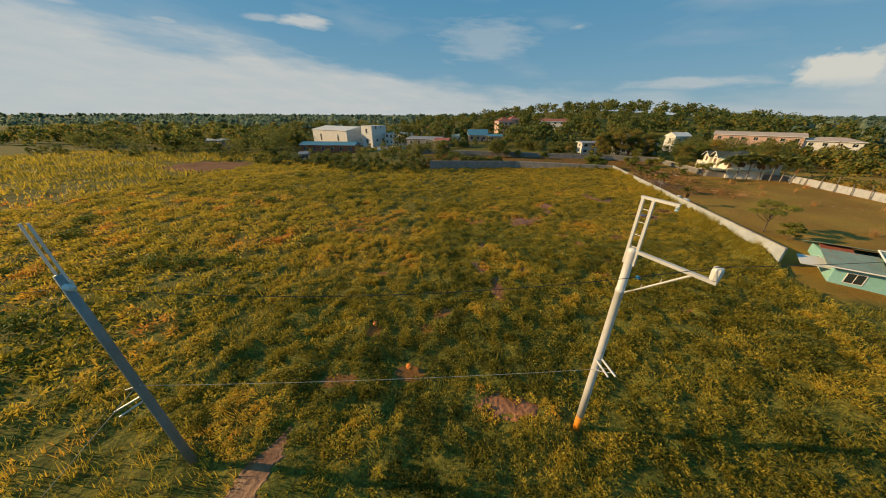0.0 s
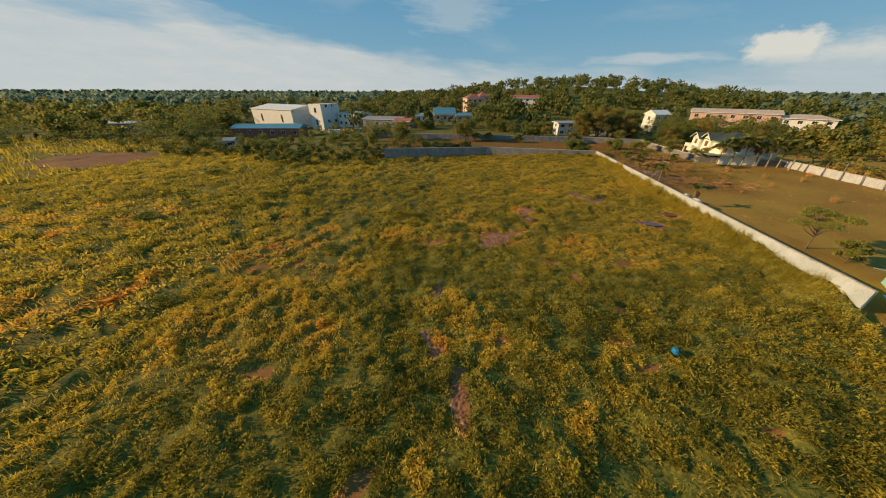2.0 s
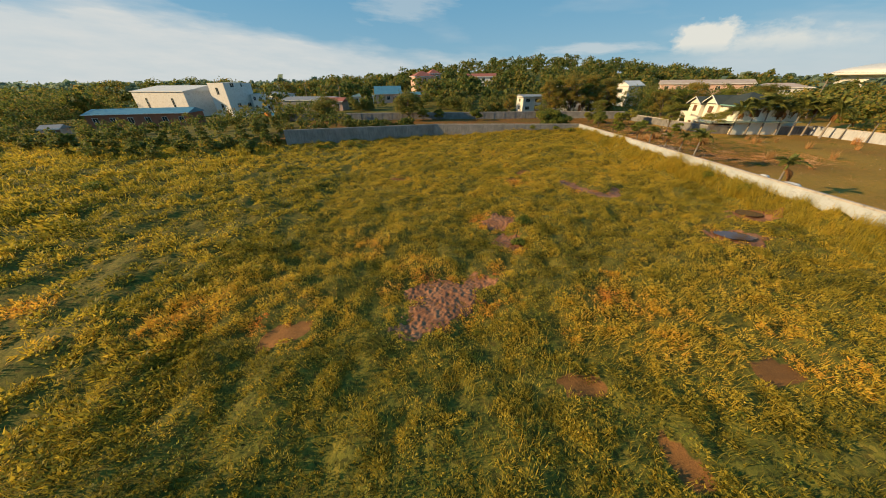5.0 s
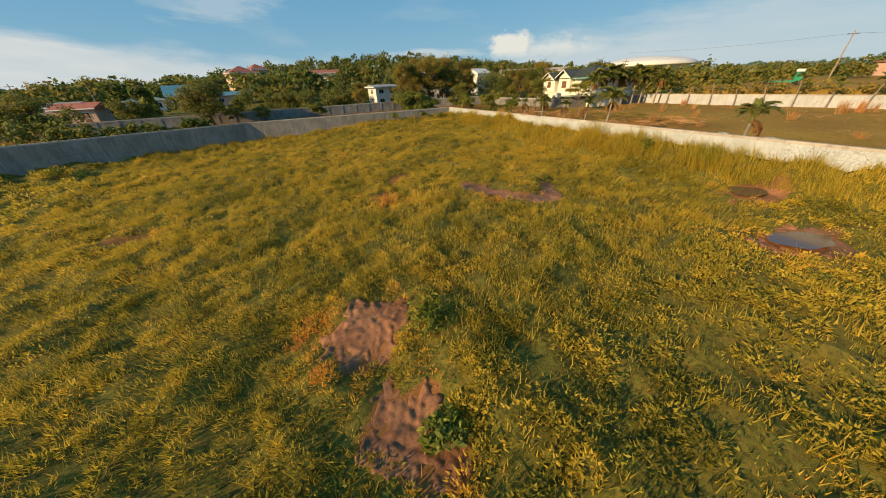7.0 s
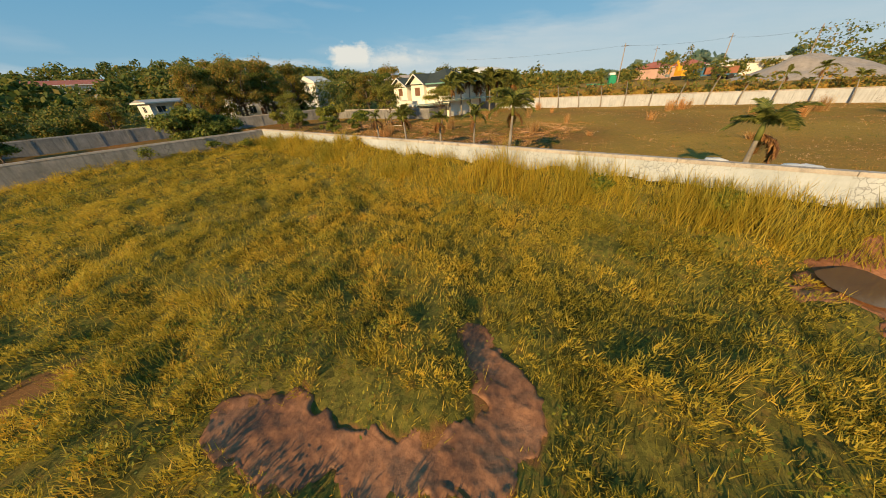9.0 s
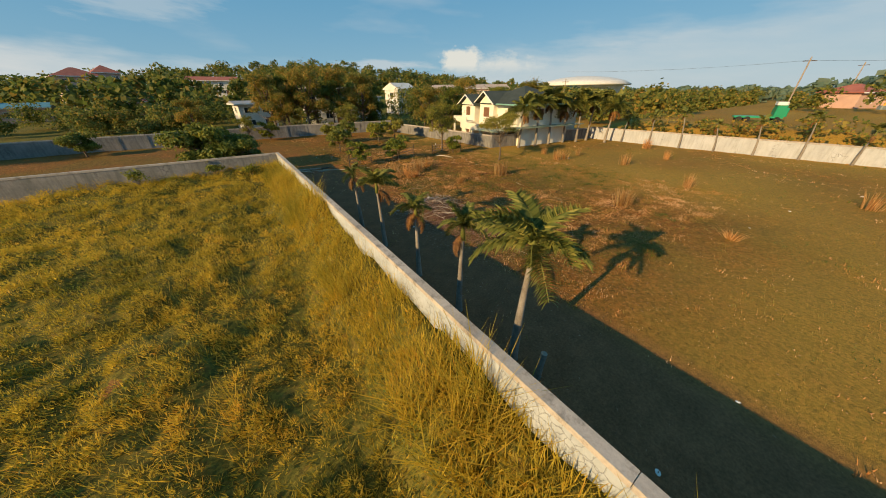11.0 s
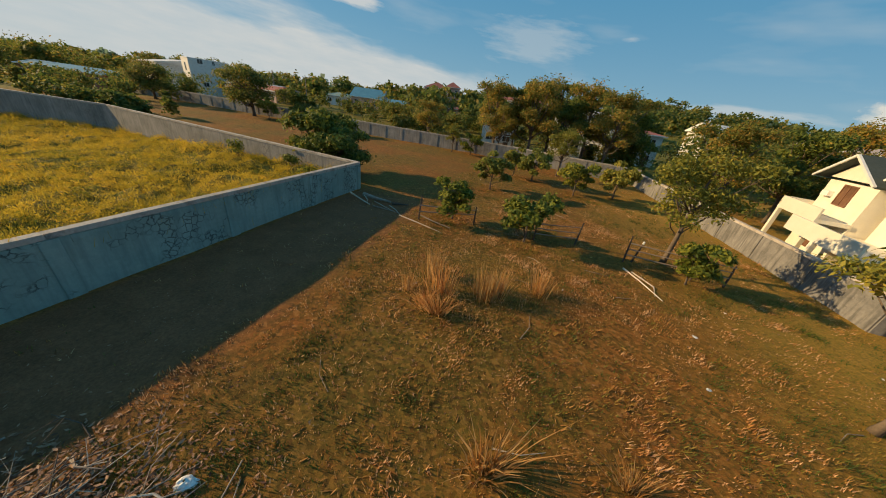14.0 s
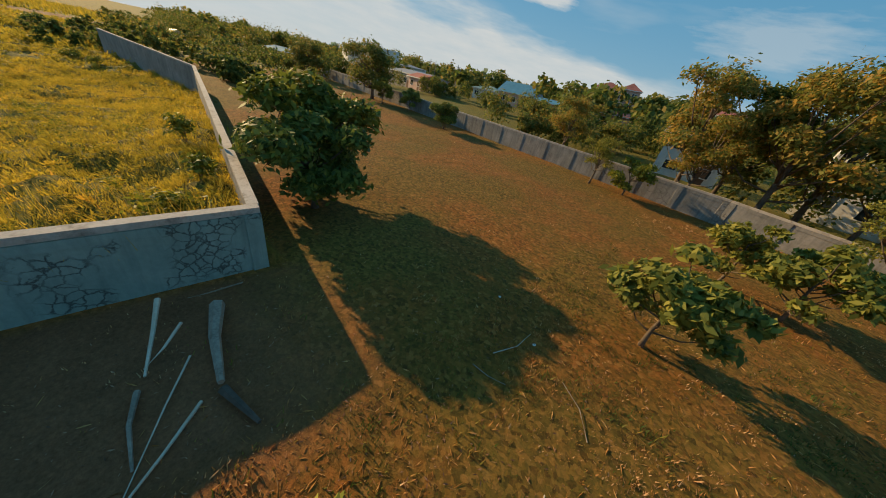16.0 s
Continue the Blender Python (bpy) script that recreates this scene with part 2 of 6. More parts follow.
def ground_material():
    """Soil, mud and short dry grass, mixed by the cover painted on the sheet: red mud, green lot, blue bare far dirt
    and the wall's shaded strip.
    """
    m, n, l = nodes_of("ground")
    b = n["Principled BSDF"]
    b.inputs["Specular IOR Level"].default_value = 0.2
    at = n.new("ShaderNodeNewGeometry").outputs["Position"]
    a = n.new("ShaderNodeAttribute")
    a.attribute_name = "cover"
    s = n.new("ShaderNodeSeparateColor")
    l.new(a.outputs["Color"], s.inputs[0])
    fine, mid, big = noise_node(n, l, 16, 9, 0.78, at), noise_node(n, l, 1.3, 6, 0.65, at), noise_node(n, l, 0.16, 5, 0.6, at)
    def three(stops, src):
        r = ramp_node(n, stops)
        l.new(src.outputs["Fac"], r.inputs[0])
        return r.outputs[0]
    def cells(size, stops):
        v = n.new("ShaderNodeTexVoronoi")
        v.inputs["Scale"].default_value = size
        l.new(mix_node(n, l, at, noise_node(n, l, size * 0.8, 3, 0.6, at).outputs["Color"], 0.10), v.inputs["Vector"])
        s1 = n.new("ShaderNodeSeparateColor")
        l.new(v.outputs["Color"], s1.inputs[0])
        r = ramp_node(n, stops)
        l.new(s1.outputs[0], r.inputs[0])
        return r.outputs[0]
    leafy = mix_node(n, l, cells(5.5, [(0.0, (0.024, 0.026, 0.006)), (0.3, (0.08, 0.077, 0.013)), (0.65, (0.18, 0.155, 0.024)), (0.85, (0.25, 0.185, 0.03)), (1.0, (0.24, 0.125, 0.027))]),
                     cells(13.0, [(0.0, (0.032, 0.034, 0.007)), (0.4, (0.115, 0.108, 0.017)), (0.8, (0.26, 0.22, 0.034)), (1.0, (0.26, 0.145, 0.03))]), 0.5)
    soil = mix_node(n, l, leafy, three([(0.35, (0.075, 0.082, 0.014)), (0.65, (0.12, 0.09, 0.018))], big), 0.35)
    mud = mix_node(n, l, three([(0.3, (0.12, 0.056, 0.017)), (0.72, (0.33, 0.155, 0.048))], fine), three([(0.35, (0.14, 0.064, 0.019)), (0.7, (0.31, 0.135, 0.04))], mid), 0.5)
    dry = mix_node(n, l, three([(0.38, (0.035, 0.018, 0.006)), (0.5, (0.20, 0.092, 0.022)), (0.62, (0.48, 0.245, 0.07))], fine), three([(0.38, (0.12, 0.105, 0.019)), (0.5, (0.22, 0.115, 0.026)), (0.64, (0.33, 0.12, 0.034))], mid), 0.5)
    dry = mix_node(n, l, dry, cells(11.0, [(0.0, (0.035, 0.022, 0.009)), (0.3, (0.15, 0.095, 0.021)), (0.6, (0.29, 0.135, 0.031)), (0.85, (0.43, 0.17, 0.044)), (1.0, (0.55, 0.30, 0.11))]), 0.5)
    green = mix_node(n, l, dry, cells(12.0, [(0.0, (0.04, 0.042, 0.010)), (0.35, (0.11, 0.105, 0.022)), (0.7, (0.19, 0.155, 0.032)), (1.0, (0.31, 0.20, 0.055))]), three([(0.42, (0.7, 0.7, 0.7)), (0.60, (0.0, 0.0, 0.0))], big))
    bare = mix_node(n, l, three([(0.3, (0.12, 0.048, 0.022)), (0.7, (0.29, 0.118, 0.055))], mid), three([(0.36, (0.07, 0.03, 0.014)), (0.64, (0.36, 0.16, 0.08))], fine), 0.45)
    soil = mix_node(n, l, soil, cells(7.0, [(0.0, (0.03, 0.038, 0.008)), (0.4, (0.09, 0.10, 0.016)), (0.75, (0.19, 0.185, 0.026)), (1.0, (0.30, 0.24, 0.036))]), a.outputs["Alpha"])
    green = mix_node(n, l, green, mix_node(n, l, cells(15.0, [(0.0, (0.20, 0.165, 0.034)), (0.35, (0.35, 0.275, 0.054)), (0.7, (0.47, 0.335, 0.066)), (1.0, (0.58, 0.36, 0.085))]), three([(0.4, (0.19, 0.165, 0.034)), (0.6, (0.58, 0.38, 0.085))], fine), 0.5), a.outputs["Alpha"])
    green = mix_node(n, l, green, (0.86, 0.73, 0.56), 1.0, "MULTIPLY")
    c = mix_node(n, l, soil, green, s.outputs[1])
    c = mix_node(n, l, c, bare, s.outputs[2])
    edge = n.new("ShaderNodeMath")
    edge.operation = "ADD"
    l.new(s.outputs[0], edge.inputs[0])
    sub = n.new("ShaderNodeMath")
    sub.operation = "MULTIPLY_ADD"
    l.new(mid.outputs["Fac"], sub.inputs[0])
    sub.inputs[1].default_value, sub.inputs[2].default_value = 0.8, -0.4
    l.new(sub.outputs[0], edge.inputs[1])
    er = ramp_node(n, [(0.38, (0, 0, 0)), (0.56, (1, 1, 1))])
    l.new(edge.outputs[0], er.inputs[0])
    c = mix_node(n, l, c, mud, er.outputs[0])
    l.new(c, b.inputs["Base Color"])
    rr = n.new("ShaderNodeMath")
    rr.operation = "MULTIPLY_ADD"
    l.new(er.outputs[0], rr.inputs[0])
    rr.inputs[1].default_value, rr.inputs[2].default_value = -0.15, 0.95
    l.new(rr.outputs[0], b.inputs["Roughness"])
    bp = n.new("ShaderNodeBump")
    bp.inputs["Strength"].default_value, bp.inputs["Distance"].default_value = 0.9, 0.07
    l.new(mix_node(n, l, fine.outputs["Color"], mid.outputs["Color"], 0.4), bp.inputs["Height"])
    l.new(bp.outputs[0], b.inputs["Normal"])
    return m


def water_material():
    m, n, l = nodes_of("muddy_water")
    b = n["Principled BSDF"]
    b.inputs["Base Color"].default_value = (0.11, 0.066, 0.048, 1)
    b.inputs["Roughness"].default_value = 0.09
    bp = n.new("ShaderNodeBump")
    bp.inputs["Strength"].default_value = 0.05
    l.new(noise_node(n, l, 4, 3, 0.5).outputs["Fac"], bp.inputs["Height"])
    l.new(bp.outputs[0], b.inputs["Normal"])
    return m


def plain(name, color, rough=0.5, metal=0.0):
    return surface(name, [(0.25, tuple(c * 0.8 for c in color)), (0.75, tuple(min(1, c * 1.12) for c in color))], 20, 1.2, rough, 0.08, metal)


MAT = {
    "ground": ground_material(),
    "water": water_material(),
    "grass": foliage("field_grass", [(0.0, (0.092, 0.10, 0.014)), (0.25, (0.312, 0.27, 0.033)), (0.5, (0.60, 0.46, 0.057)), (0.75, (0.70, 0.39, 0.062)), (1.0, (0.58, 0.205, 0.054))], 0.5, attr=True),
    "lawn": foliage("lawn_blade", [(0.0, (0.06, 0.10, 0.016)), (0.3, (0.19, 0.18, 0.03)), (0.55, (0.36, 0.20, 0.05)), (0.8, (0.50, 0.23, 0.08)), (1.0, (0.70, 0.44, 0.24))], 0.3, attr=True),
    "mud": surface("wet_mud", [(0.3, (0.055, 0.025, 0.013)), (0.5, (0.20, 0.086, 0.037)), (0.72, (0.42, 0.195, 0.09))], 9, 0.8, 0.5, 1.0, spec=0.35),
    "weed": foliage("weed_leaf", [(0.3, (0.08, 0.115, 0.02)), (0.55, (0.20, 0.225, 0.03)), (0.75, (0.42, 0.36, 0.035))], 0.45, 0.5),
    "straw": foliage("dry_straw", [(0.25, (0.38, 0.18, 0.055)), (0.5, (0.56, 0.31, 0.11)), (0.8, (0.70, 0.47, 0.22))], 0.45, 2.0),
    "litter": foliage("dead_leaf", [(0.25, (0.10, 0.045, 0.025)), (0.5, (0.27, 0.13, 0.075)), (0.75, (0.44, 0.26, 0.17))], 0.1, 1.5),
    "mango": foliage("mango_leaf", [(0.2, (0.06, 0.095, 0.018)), (0.55, (0.155, 0.19, 0.032)), (0.74, (0.28, 0.28, 0.042)), (0.82, (0.46, 0.27, 0.052))], 0.35, 0.8),
    "citrus": foliage("citrus_leaf", [(0.25, (0.07, 0.105, 0.018)), (0.55, (0.19, 0.22, 0.03)), (0.8, (0.40, 0.36, 0.04))], 0.35, 1.0),
    "feather": foliage("feather_leaf", [(0.25, (0.12, 0.15, 0.028)), (0.55, (0.26, 0.26, 0.045)), (0.8, (0.42, 0.35, 0.06))], 0.35, 0.8),
    "woods": foliage("woods_leaf", [(0.22, (0.07, 0.115, 0.028)), (0.45, (0.15, 0.185, 0.042)), (0.62, (0.27, 0.26, 0.055)), (0.80, (0.42, 0.25, 0.06))], 0.5, 0.09),
    # paler and bluer than woods: distance haze put into the leaf colour
    "hazed_leaf": foliage("hazed_leaf", [(0.25, (0.13, 0.22, 0.18)), (0.5, (0.22, 0.31, 0.23)), (0.8, (0.33, 0.37, 0.24))], 0.55, 0.02),
    "rusty": foliage("rusty_leaf", [(0.25, (0.12, 0.165, 0.036)), (0.5, (0.29, 0.275, 0.055)), (0.7, (0.52, 0.31, 0.068))], 0.55, 0.5),
    "frond": foliage("palm_frond", [(0.25, (0.07, 0.10, 0.024)), (0.6, (0.20, 0.21, 0.048)), (0.85, (0.34, 0.30, 0.08))], 0.25, 1.5),
    "dead_frond": foliage("dead_frond", [(0.25, (0.16, 0.075, 0.03)), (0.6, (0.30, 0.155, 0.05)), (0.85, (0.38, 0.24, 0.10))], 0.25, 1.5),
    "bark": surface("bark", [(0.3, (0.06, 0.045, 0.032)), (0.7, (0.20, 0.155, 0.115))], 18, 2.0, 0.9, 0.6),
    "palm_bark": surface("palm_bark", [(0.3, (0.12, 0.10, 0.08)), (0.7, (0.31, 0.28, 0.24))], 12, 2.0, 0.9, 0.5),
    "dead_wood": surface("dead_wood", [(0.3, (0.14, 0.10, 0.075)), (0.7, (0.42, 0.34, 0.27))], 22, 2.5, 0.85, 0.5),
    "dark_wood": surface("dark_wood", [(0.3, (0.035, 0.028, 0.022)), (0.7, (0.12, 0.09, 0.07))], 22, 2.5, 0.85, 0.5),
    "pale_wood": surface("pale_wood", [(0.3, (0.42, 0.33, 0.24)), (0.7, (0.68, 0.60, 0.50))], 22, 2.5, 0.8, 0.3),
    # same plaster in two tones: sunlight and teal shade put into the colour
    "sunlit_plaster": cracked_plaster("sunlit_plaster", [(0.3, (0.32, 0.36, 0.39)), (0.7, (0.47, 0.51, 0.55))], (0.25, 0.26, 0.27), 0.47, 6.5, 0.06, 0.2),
    "plaster": cracked_plaster("shaded_plaster", [(0.3, (0.15, 0.25, 0.235)), (0.7, (0.27, 0.39, 0.37))], (0.05, 0.07, 0.068), 0.5, 6.0, 0.09, 0.45, (0.09, 0.14, 0.13)),
    "coping": surface("wall_coping", [(0.3, (0.30, 0.27, 0.24)), (0.7, (0.52, 0.47, 0.42))], 16, 1.0, 0.9, 0.4, 0.0, (0.20, 0.18, 0.16)),
    "old_wall": cracked_plaster("old_wall", [(0.3, (0.13, 0.13, 0.122)), (0.7, (0.33, 0.31, 0.29))], amount=0.55, size=3.0, streaks=0.62, streak_color=(0.09, 0.10, 0.095)),
    "pale_wall": cracked_plaster("pale_wall", [(0.3, (0.32, 0.34, 0.37)), (0.7, (0.49, 0.51, 0.54))], amount=0.6, streaks=0.35),
    "stained_wall": cracked_plaster("stained_wall", [(0.3, (0.10, 0.10, 0.097)), (0.7, (0.29, 0.28, 0.27))], amount=0.55, size=5.0, streaks=0.85, streak_color=(0.05, 0.05, 0.048)),
    "cream": surface("cream_paint", [(0.3, (0.64, 0.61, 0.51)), (0.7, (0.76, 0.73, 0.63))], 20, 0.9, 0.7, 0.1),
    "white": surface("white_paint", [(0.3, (0.62, 0.60, 0.57)), (0.7, (0.80, 0.78, 0.75))], 20, 0.9, 0.7, 0.1, 0.0, (0.5, 0.46, 0.42)),
    "pink": surface("pink_paint", [(0.3, (0.52, 0.33, 0.27)), (0.7, (0.66, 0.44, 0.36))], 20, 0.9, 0.75, 0.1),
    "orange_paint": plain("orange_paint", (0.75, 0.26, 0.02), 0.6),
    "brick": surface("brick_wall", [(0.3, (0.22, 0.085, 0.05)), (0.7, (0.36, 0.15, 0.09))], 14, 1.0, 0.85, 0.3),
    "greywall": surface("grey_render", [(0.3, (0.22, 0.20, 0.19)), (0.7, (0.36, 0.33, 0.31))], 14, 0.8, 0.85, 0.3),
    "teal": surface("teal_paint", [(0.3, (0.22, 0.50, 0.47)), (0.7, (0.38, 0.68, 0.63))], 20, 0.9, 0.6, 0.1),
    "roof_green": surface("green_roof", [(0.3, (0.038, 0.05, 0.045)), (0.7, (0.072, 0.085, 0.078))], 10, 0.8, 0.8, 0.3, 0.0, None, 0.15),
    "roof_pale_green": surface("pale_green_roof", [(0.3, (0.15, 0.24, 0.20)), (0.7, (0.30, 0.38, 0.31))], 10, 0.6, 0.55, 0.2, 0.1, (0.32, 0.22, 0.15)),
    "roof_red": surface("red_roof", [(0.3, (0.24, 0.07, 0.045)), (0.7, (0.42, 0.15, 0.10))], 10, 0.8, 0.65, 0.2),
    "roof_tan": surface("tan_roof", [(0.3, (0.38, 0.30, 0.24)), (0.7, (0.56, 0.46, 0.38))], 10, 0.5, 0.6, 0.2, 0.0, (0.40, 0.24, 0.18)),
    "roof_blue": surface("blue_roof", [(0.3, (0.05, 0.17, 0.26)), (0.7, (0.12, 0.29, 0.38))], 10, 0.8, 0.5, 0.2, 0.1),
    "roof_grey": surface("grey_roof", [(0.3, (0.20, 0.20, 0.21)), (0.7, (0.36, 0.36, 0.37))], 10, 0.8, 0.6, 0.2, 0.2),
    "roof_white": surface("white_roof", [(0.3, (0.52, 0.51, 0.49)), (0.7, (0.72, 0.71, 0.68))], 10, 0.5, 0.5, 0.2),
    "trim_green": plain("green_trim", (0.16, 0.33, 0.29), 0.5),
    "trim_white": plain("white_trim", (0.78, 0.76, 0.72), 0.5),
    "brown_wood": surface("brown_shutter", [(0.3, (0.10, 0.05, 0.028)), (0.7, (0.22, 0.115, 0.065))], 24, 2, 0.7, 0.3),
    "steel": surface("painted_steel", [(0.3, (0.50, 0.50, 0.50)), (0.7, (0.66, 0.66, 0.65))], 14, 1.2, 0.45, 0.08, 0.1),
    "dark_steel": surface("weathered_steel", [(0.3, (0.16, 0.20, 0.21)), (0.7, (0.27, 0.31, 0.32))], 14, 1.2, 0.5, 0.15, 0.3),
    "porcelain": plain("porcelain", (0.45, 0.60, 0.66), 0.2),
    "wire": plain("wire", (0.03, 0.03, 0.03), 0.5),
    "wire_pale": plain("wire_pale", (0.45, 0.42, 0.38), 0.5),
    "blue_plastic": plain("blue_plastic", (0.02, 0.20, 0.42), 0.35),
    "orange_plastic": plain("orange_plastic", (0.75, 0.22, 0.03), 0.45),
    "white_plastic": plain("white_plastic", (0.75, 0.74, 0.72), 0.5),
    "gravel": surface("gravel", [(0.3, (0.22, 0.19, 0.17)), (0.7, (0.40, 0.36, 0.33))], 30, 1.5, 0.95, 0.9),
    "truck_green": plain("truck_green", (0.02, 0.28, 0.15), 0.35),
    "truck_blue": plain("truck_blue", (0.03, 0.12, 0.22), 0.4),
    "yellow_paint": plain("yellow_paint", (0.72, 0.36, 0.02), 0.45),
    "rubber": plain("rubber", (0.02, 0.02, 0.02), 0.8),
}
glass, gn, gl = nodes_of("window_glass")
gn["Principled BSDF"].inputs["Base Color"].default_value = (0.03, 0.04, 0.045, 1)
gn["Principled BSDF"].inputs["Roughness"].default_value = 0.08
MAT["glass"] = glass


# ---- building blocks ----
class Geo:
    """Vertices and faces of one mesh, gathered piece by piece."""

    def __init__(self):
        self.v, self.f = [], []

    def add(self, verts, faces):
        k = len(self.v)
        self.v += [tuple(p) for p in verts]
        self.f += [tuple(i + k for i in q) for q in faces]
        return self

    def box(self, lo, hi, m=None, bevel=0.0):
        """A box with chamfered upright edges where bevel is given."""
        x0, y0, z0 = lo
        x1, y1, z1 = hi
        if bevel:
            b = bevel
            ring = [(x0 + b, y0), (x1 - b, y0), (x1, y0 + b), (x1, y1 - b), (x1 - b, y1), (x0 + b, y1), (x0, y1 - b), (x0, y0 + b)]
        else:
            ring = [(x0, y0), (x1, y0), (x1, y1), (x0, y1)]
        k = len(ring)
        p = [Vector((x, y, z)) for z in (z0, z1) for x, y in ring]
        if m is not None:
            p = [m @ q for q in p]
        faces = [tuple(range(k))[::-1], tuple(range(k, 2 * k))] + [(i, (i + 1) % k, k + (i + 1) % k, k + i) for i in range(k)]
        return self.add(p, faces)

    def tube(self, pts, radii, sides=7, cap=True):
        pts = [Vector(p) for p in pts]
        if isinstance(radii, (int, float)):
            radii = [radii] * len(pts)
        k0 = len(self.v)
        for i, p in enumerate(pts):
            d = (pts[min(i + 1, len(pts) - 1)] - pts[max(i - 1, 0)]).normalized()
            a = d.orthogonal().normalized() if abs(d.z) < 0.9 else (Vector((1, 0, 0)) - d * d.x).normalized()
            b = d.cross(a)
            for s in range(sides):
                w = 2 * math.pi * s / sides
                self.v.append(tuple(p + (a * math.cos(w) + b * math.sin(w)) * radii[i]))
        for i in range(len(pts) - 1):
            for s in range(sides):
                t = (s + 1) % sides
                self.f.append((k0 + i * sides + s, k0 + i * sides + t, k0 + (i + 1) * sides + t, k0 + (i + 1) * sides + s))
        if cap:
            self.f.append(tuple(k0 + s for s in range(sides))[::-1])
            self.f.append(tuple(k0 + (len(pts) - 1) * sides + s for s in range(sides)))
        return self

    def lathe(self, prof, at=(0, 0, 0), sides=12):
        return self.tube([(at[0], at[1], at[2] + z) for z, r in prof], [r for z, r in prof], sides)

    def prism(self, poly, a, b, m=None):
        """A polygon in x, z pushed along y from a to b."""
        k = len(poly)
        p = [Vector((x, y, z)) for y in (a, b) for x, z in poly]
        if m is not None:
            p = [m @ q for q in p]
        return self.add(p, [tuple(range(k)), tuple(range(k, 2 * k))[::-1]] + [(i, k + i, k + (i + 1) % k, (i + 1) % k) for i in range(k)])


def mesh_of(name, g, material, smooth=False):
    me = bpy.data.meshes.new(name)
    me.from_pydata(g.v, [], g.f)
    me.materials.append(material)
    if smooth:
        me.polygons.foreach_set("use_smooth", [True] * len(me.polygons))
    me.update()
    return me


def mesh_np(name, v, f, material, tint=None, smooth=False):
    """A mesh straight from arrays of places and of equal-sided faces."""
    me = bpy.data.meshes.new(name)
    me.vertices.add(len(v))
    me.vertices.foreach_set("co", np.ascontiguousarray(v, np.float32).ravel())
    me.loops.add(f.size)
    me.loops.foreach_set("vertex_index", np.ascontiguousarray(f, np.int32).ravel())
    me.polygons.add(len(f))
    me.polygons.foreach_set("loop_start", np.arange(0, f.size, f.shape[1], dtype=np.int32))
    if smooth:
        me.polygons.foreach_set("use_smooth", np.ones(len(f), bool))
    if tint is not None:
        a = me.attributes.new("tint", "FLOAT", "POINT")
        a.data.foreach_set("value", np.ascontiguousarray(tint, np.float32))
    me.materials.append(material)
    me.update(calc_edges=True)
    return me


def part(name, g, material, parent=None, label="", smooth=False):
    ob = new(name, mesh_of(name, g, material, smooth) if isinstance(g, Geo) else g)
    if parent is not None:
        ob.parent = parent
    if label:
        ob["label"] = label
    return ob


def thing(name, x, y, z, turn, label, category, group="", kind=""):
    ob = new(name)
    ob.empty_display_size = 0.2
    ob.matrix_basis = pose(x, y, z, 0, 0, turn)
    return tagged(ob, label, category, group, kind)


TABLE = np.random.RandomState(7).rand(256, 256)


def vn(x, y, size, seed=0):
    """Smooth value noise, 0 to 1, on the plan."""
    x, y = np.asarray(x, float) / size + seed * 17.3, np.asarray(y, float) / size + seed * 9.1
    i, j = np.floor(x).astype(int), np.floor(y).astype(int)
    u, w = x - i, y - j
    u, w = u * u * (3 - 2 * u), w * w * (3 - 2 * w)
    g = lambda a, b: TABLE[a % 256, b % 256]
    return (g(i, j) * (1 - u) + g(i + 1, j) * u) * (1 - w) + (g(i, j + 1) * (1 - u) + g(i + 1, j + 1) * u) * w


def ss(a, b, x):
    t = np.clip((np.asarray(x, float) - a) / (b - a), 0, 1)
    return t * t * (3 - 2 * t)


# ---- the lie of the land ----
def back_line(x):
    """y of the field's back wall."""
    x = np.asarray(x, float)
    return np.where(x > -29.5, 100 - 0.095 * x, 102.8 + 0.2026 * (x + 29.5))


def east_line(y):
    return 42 + (92.5 - np.asarray(y, float)) * 0.084


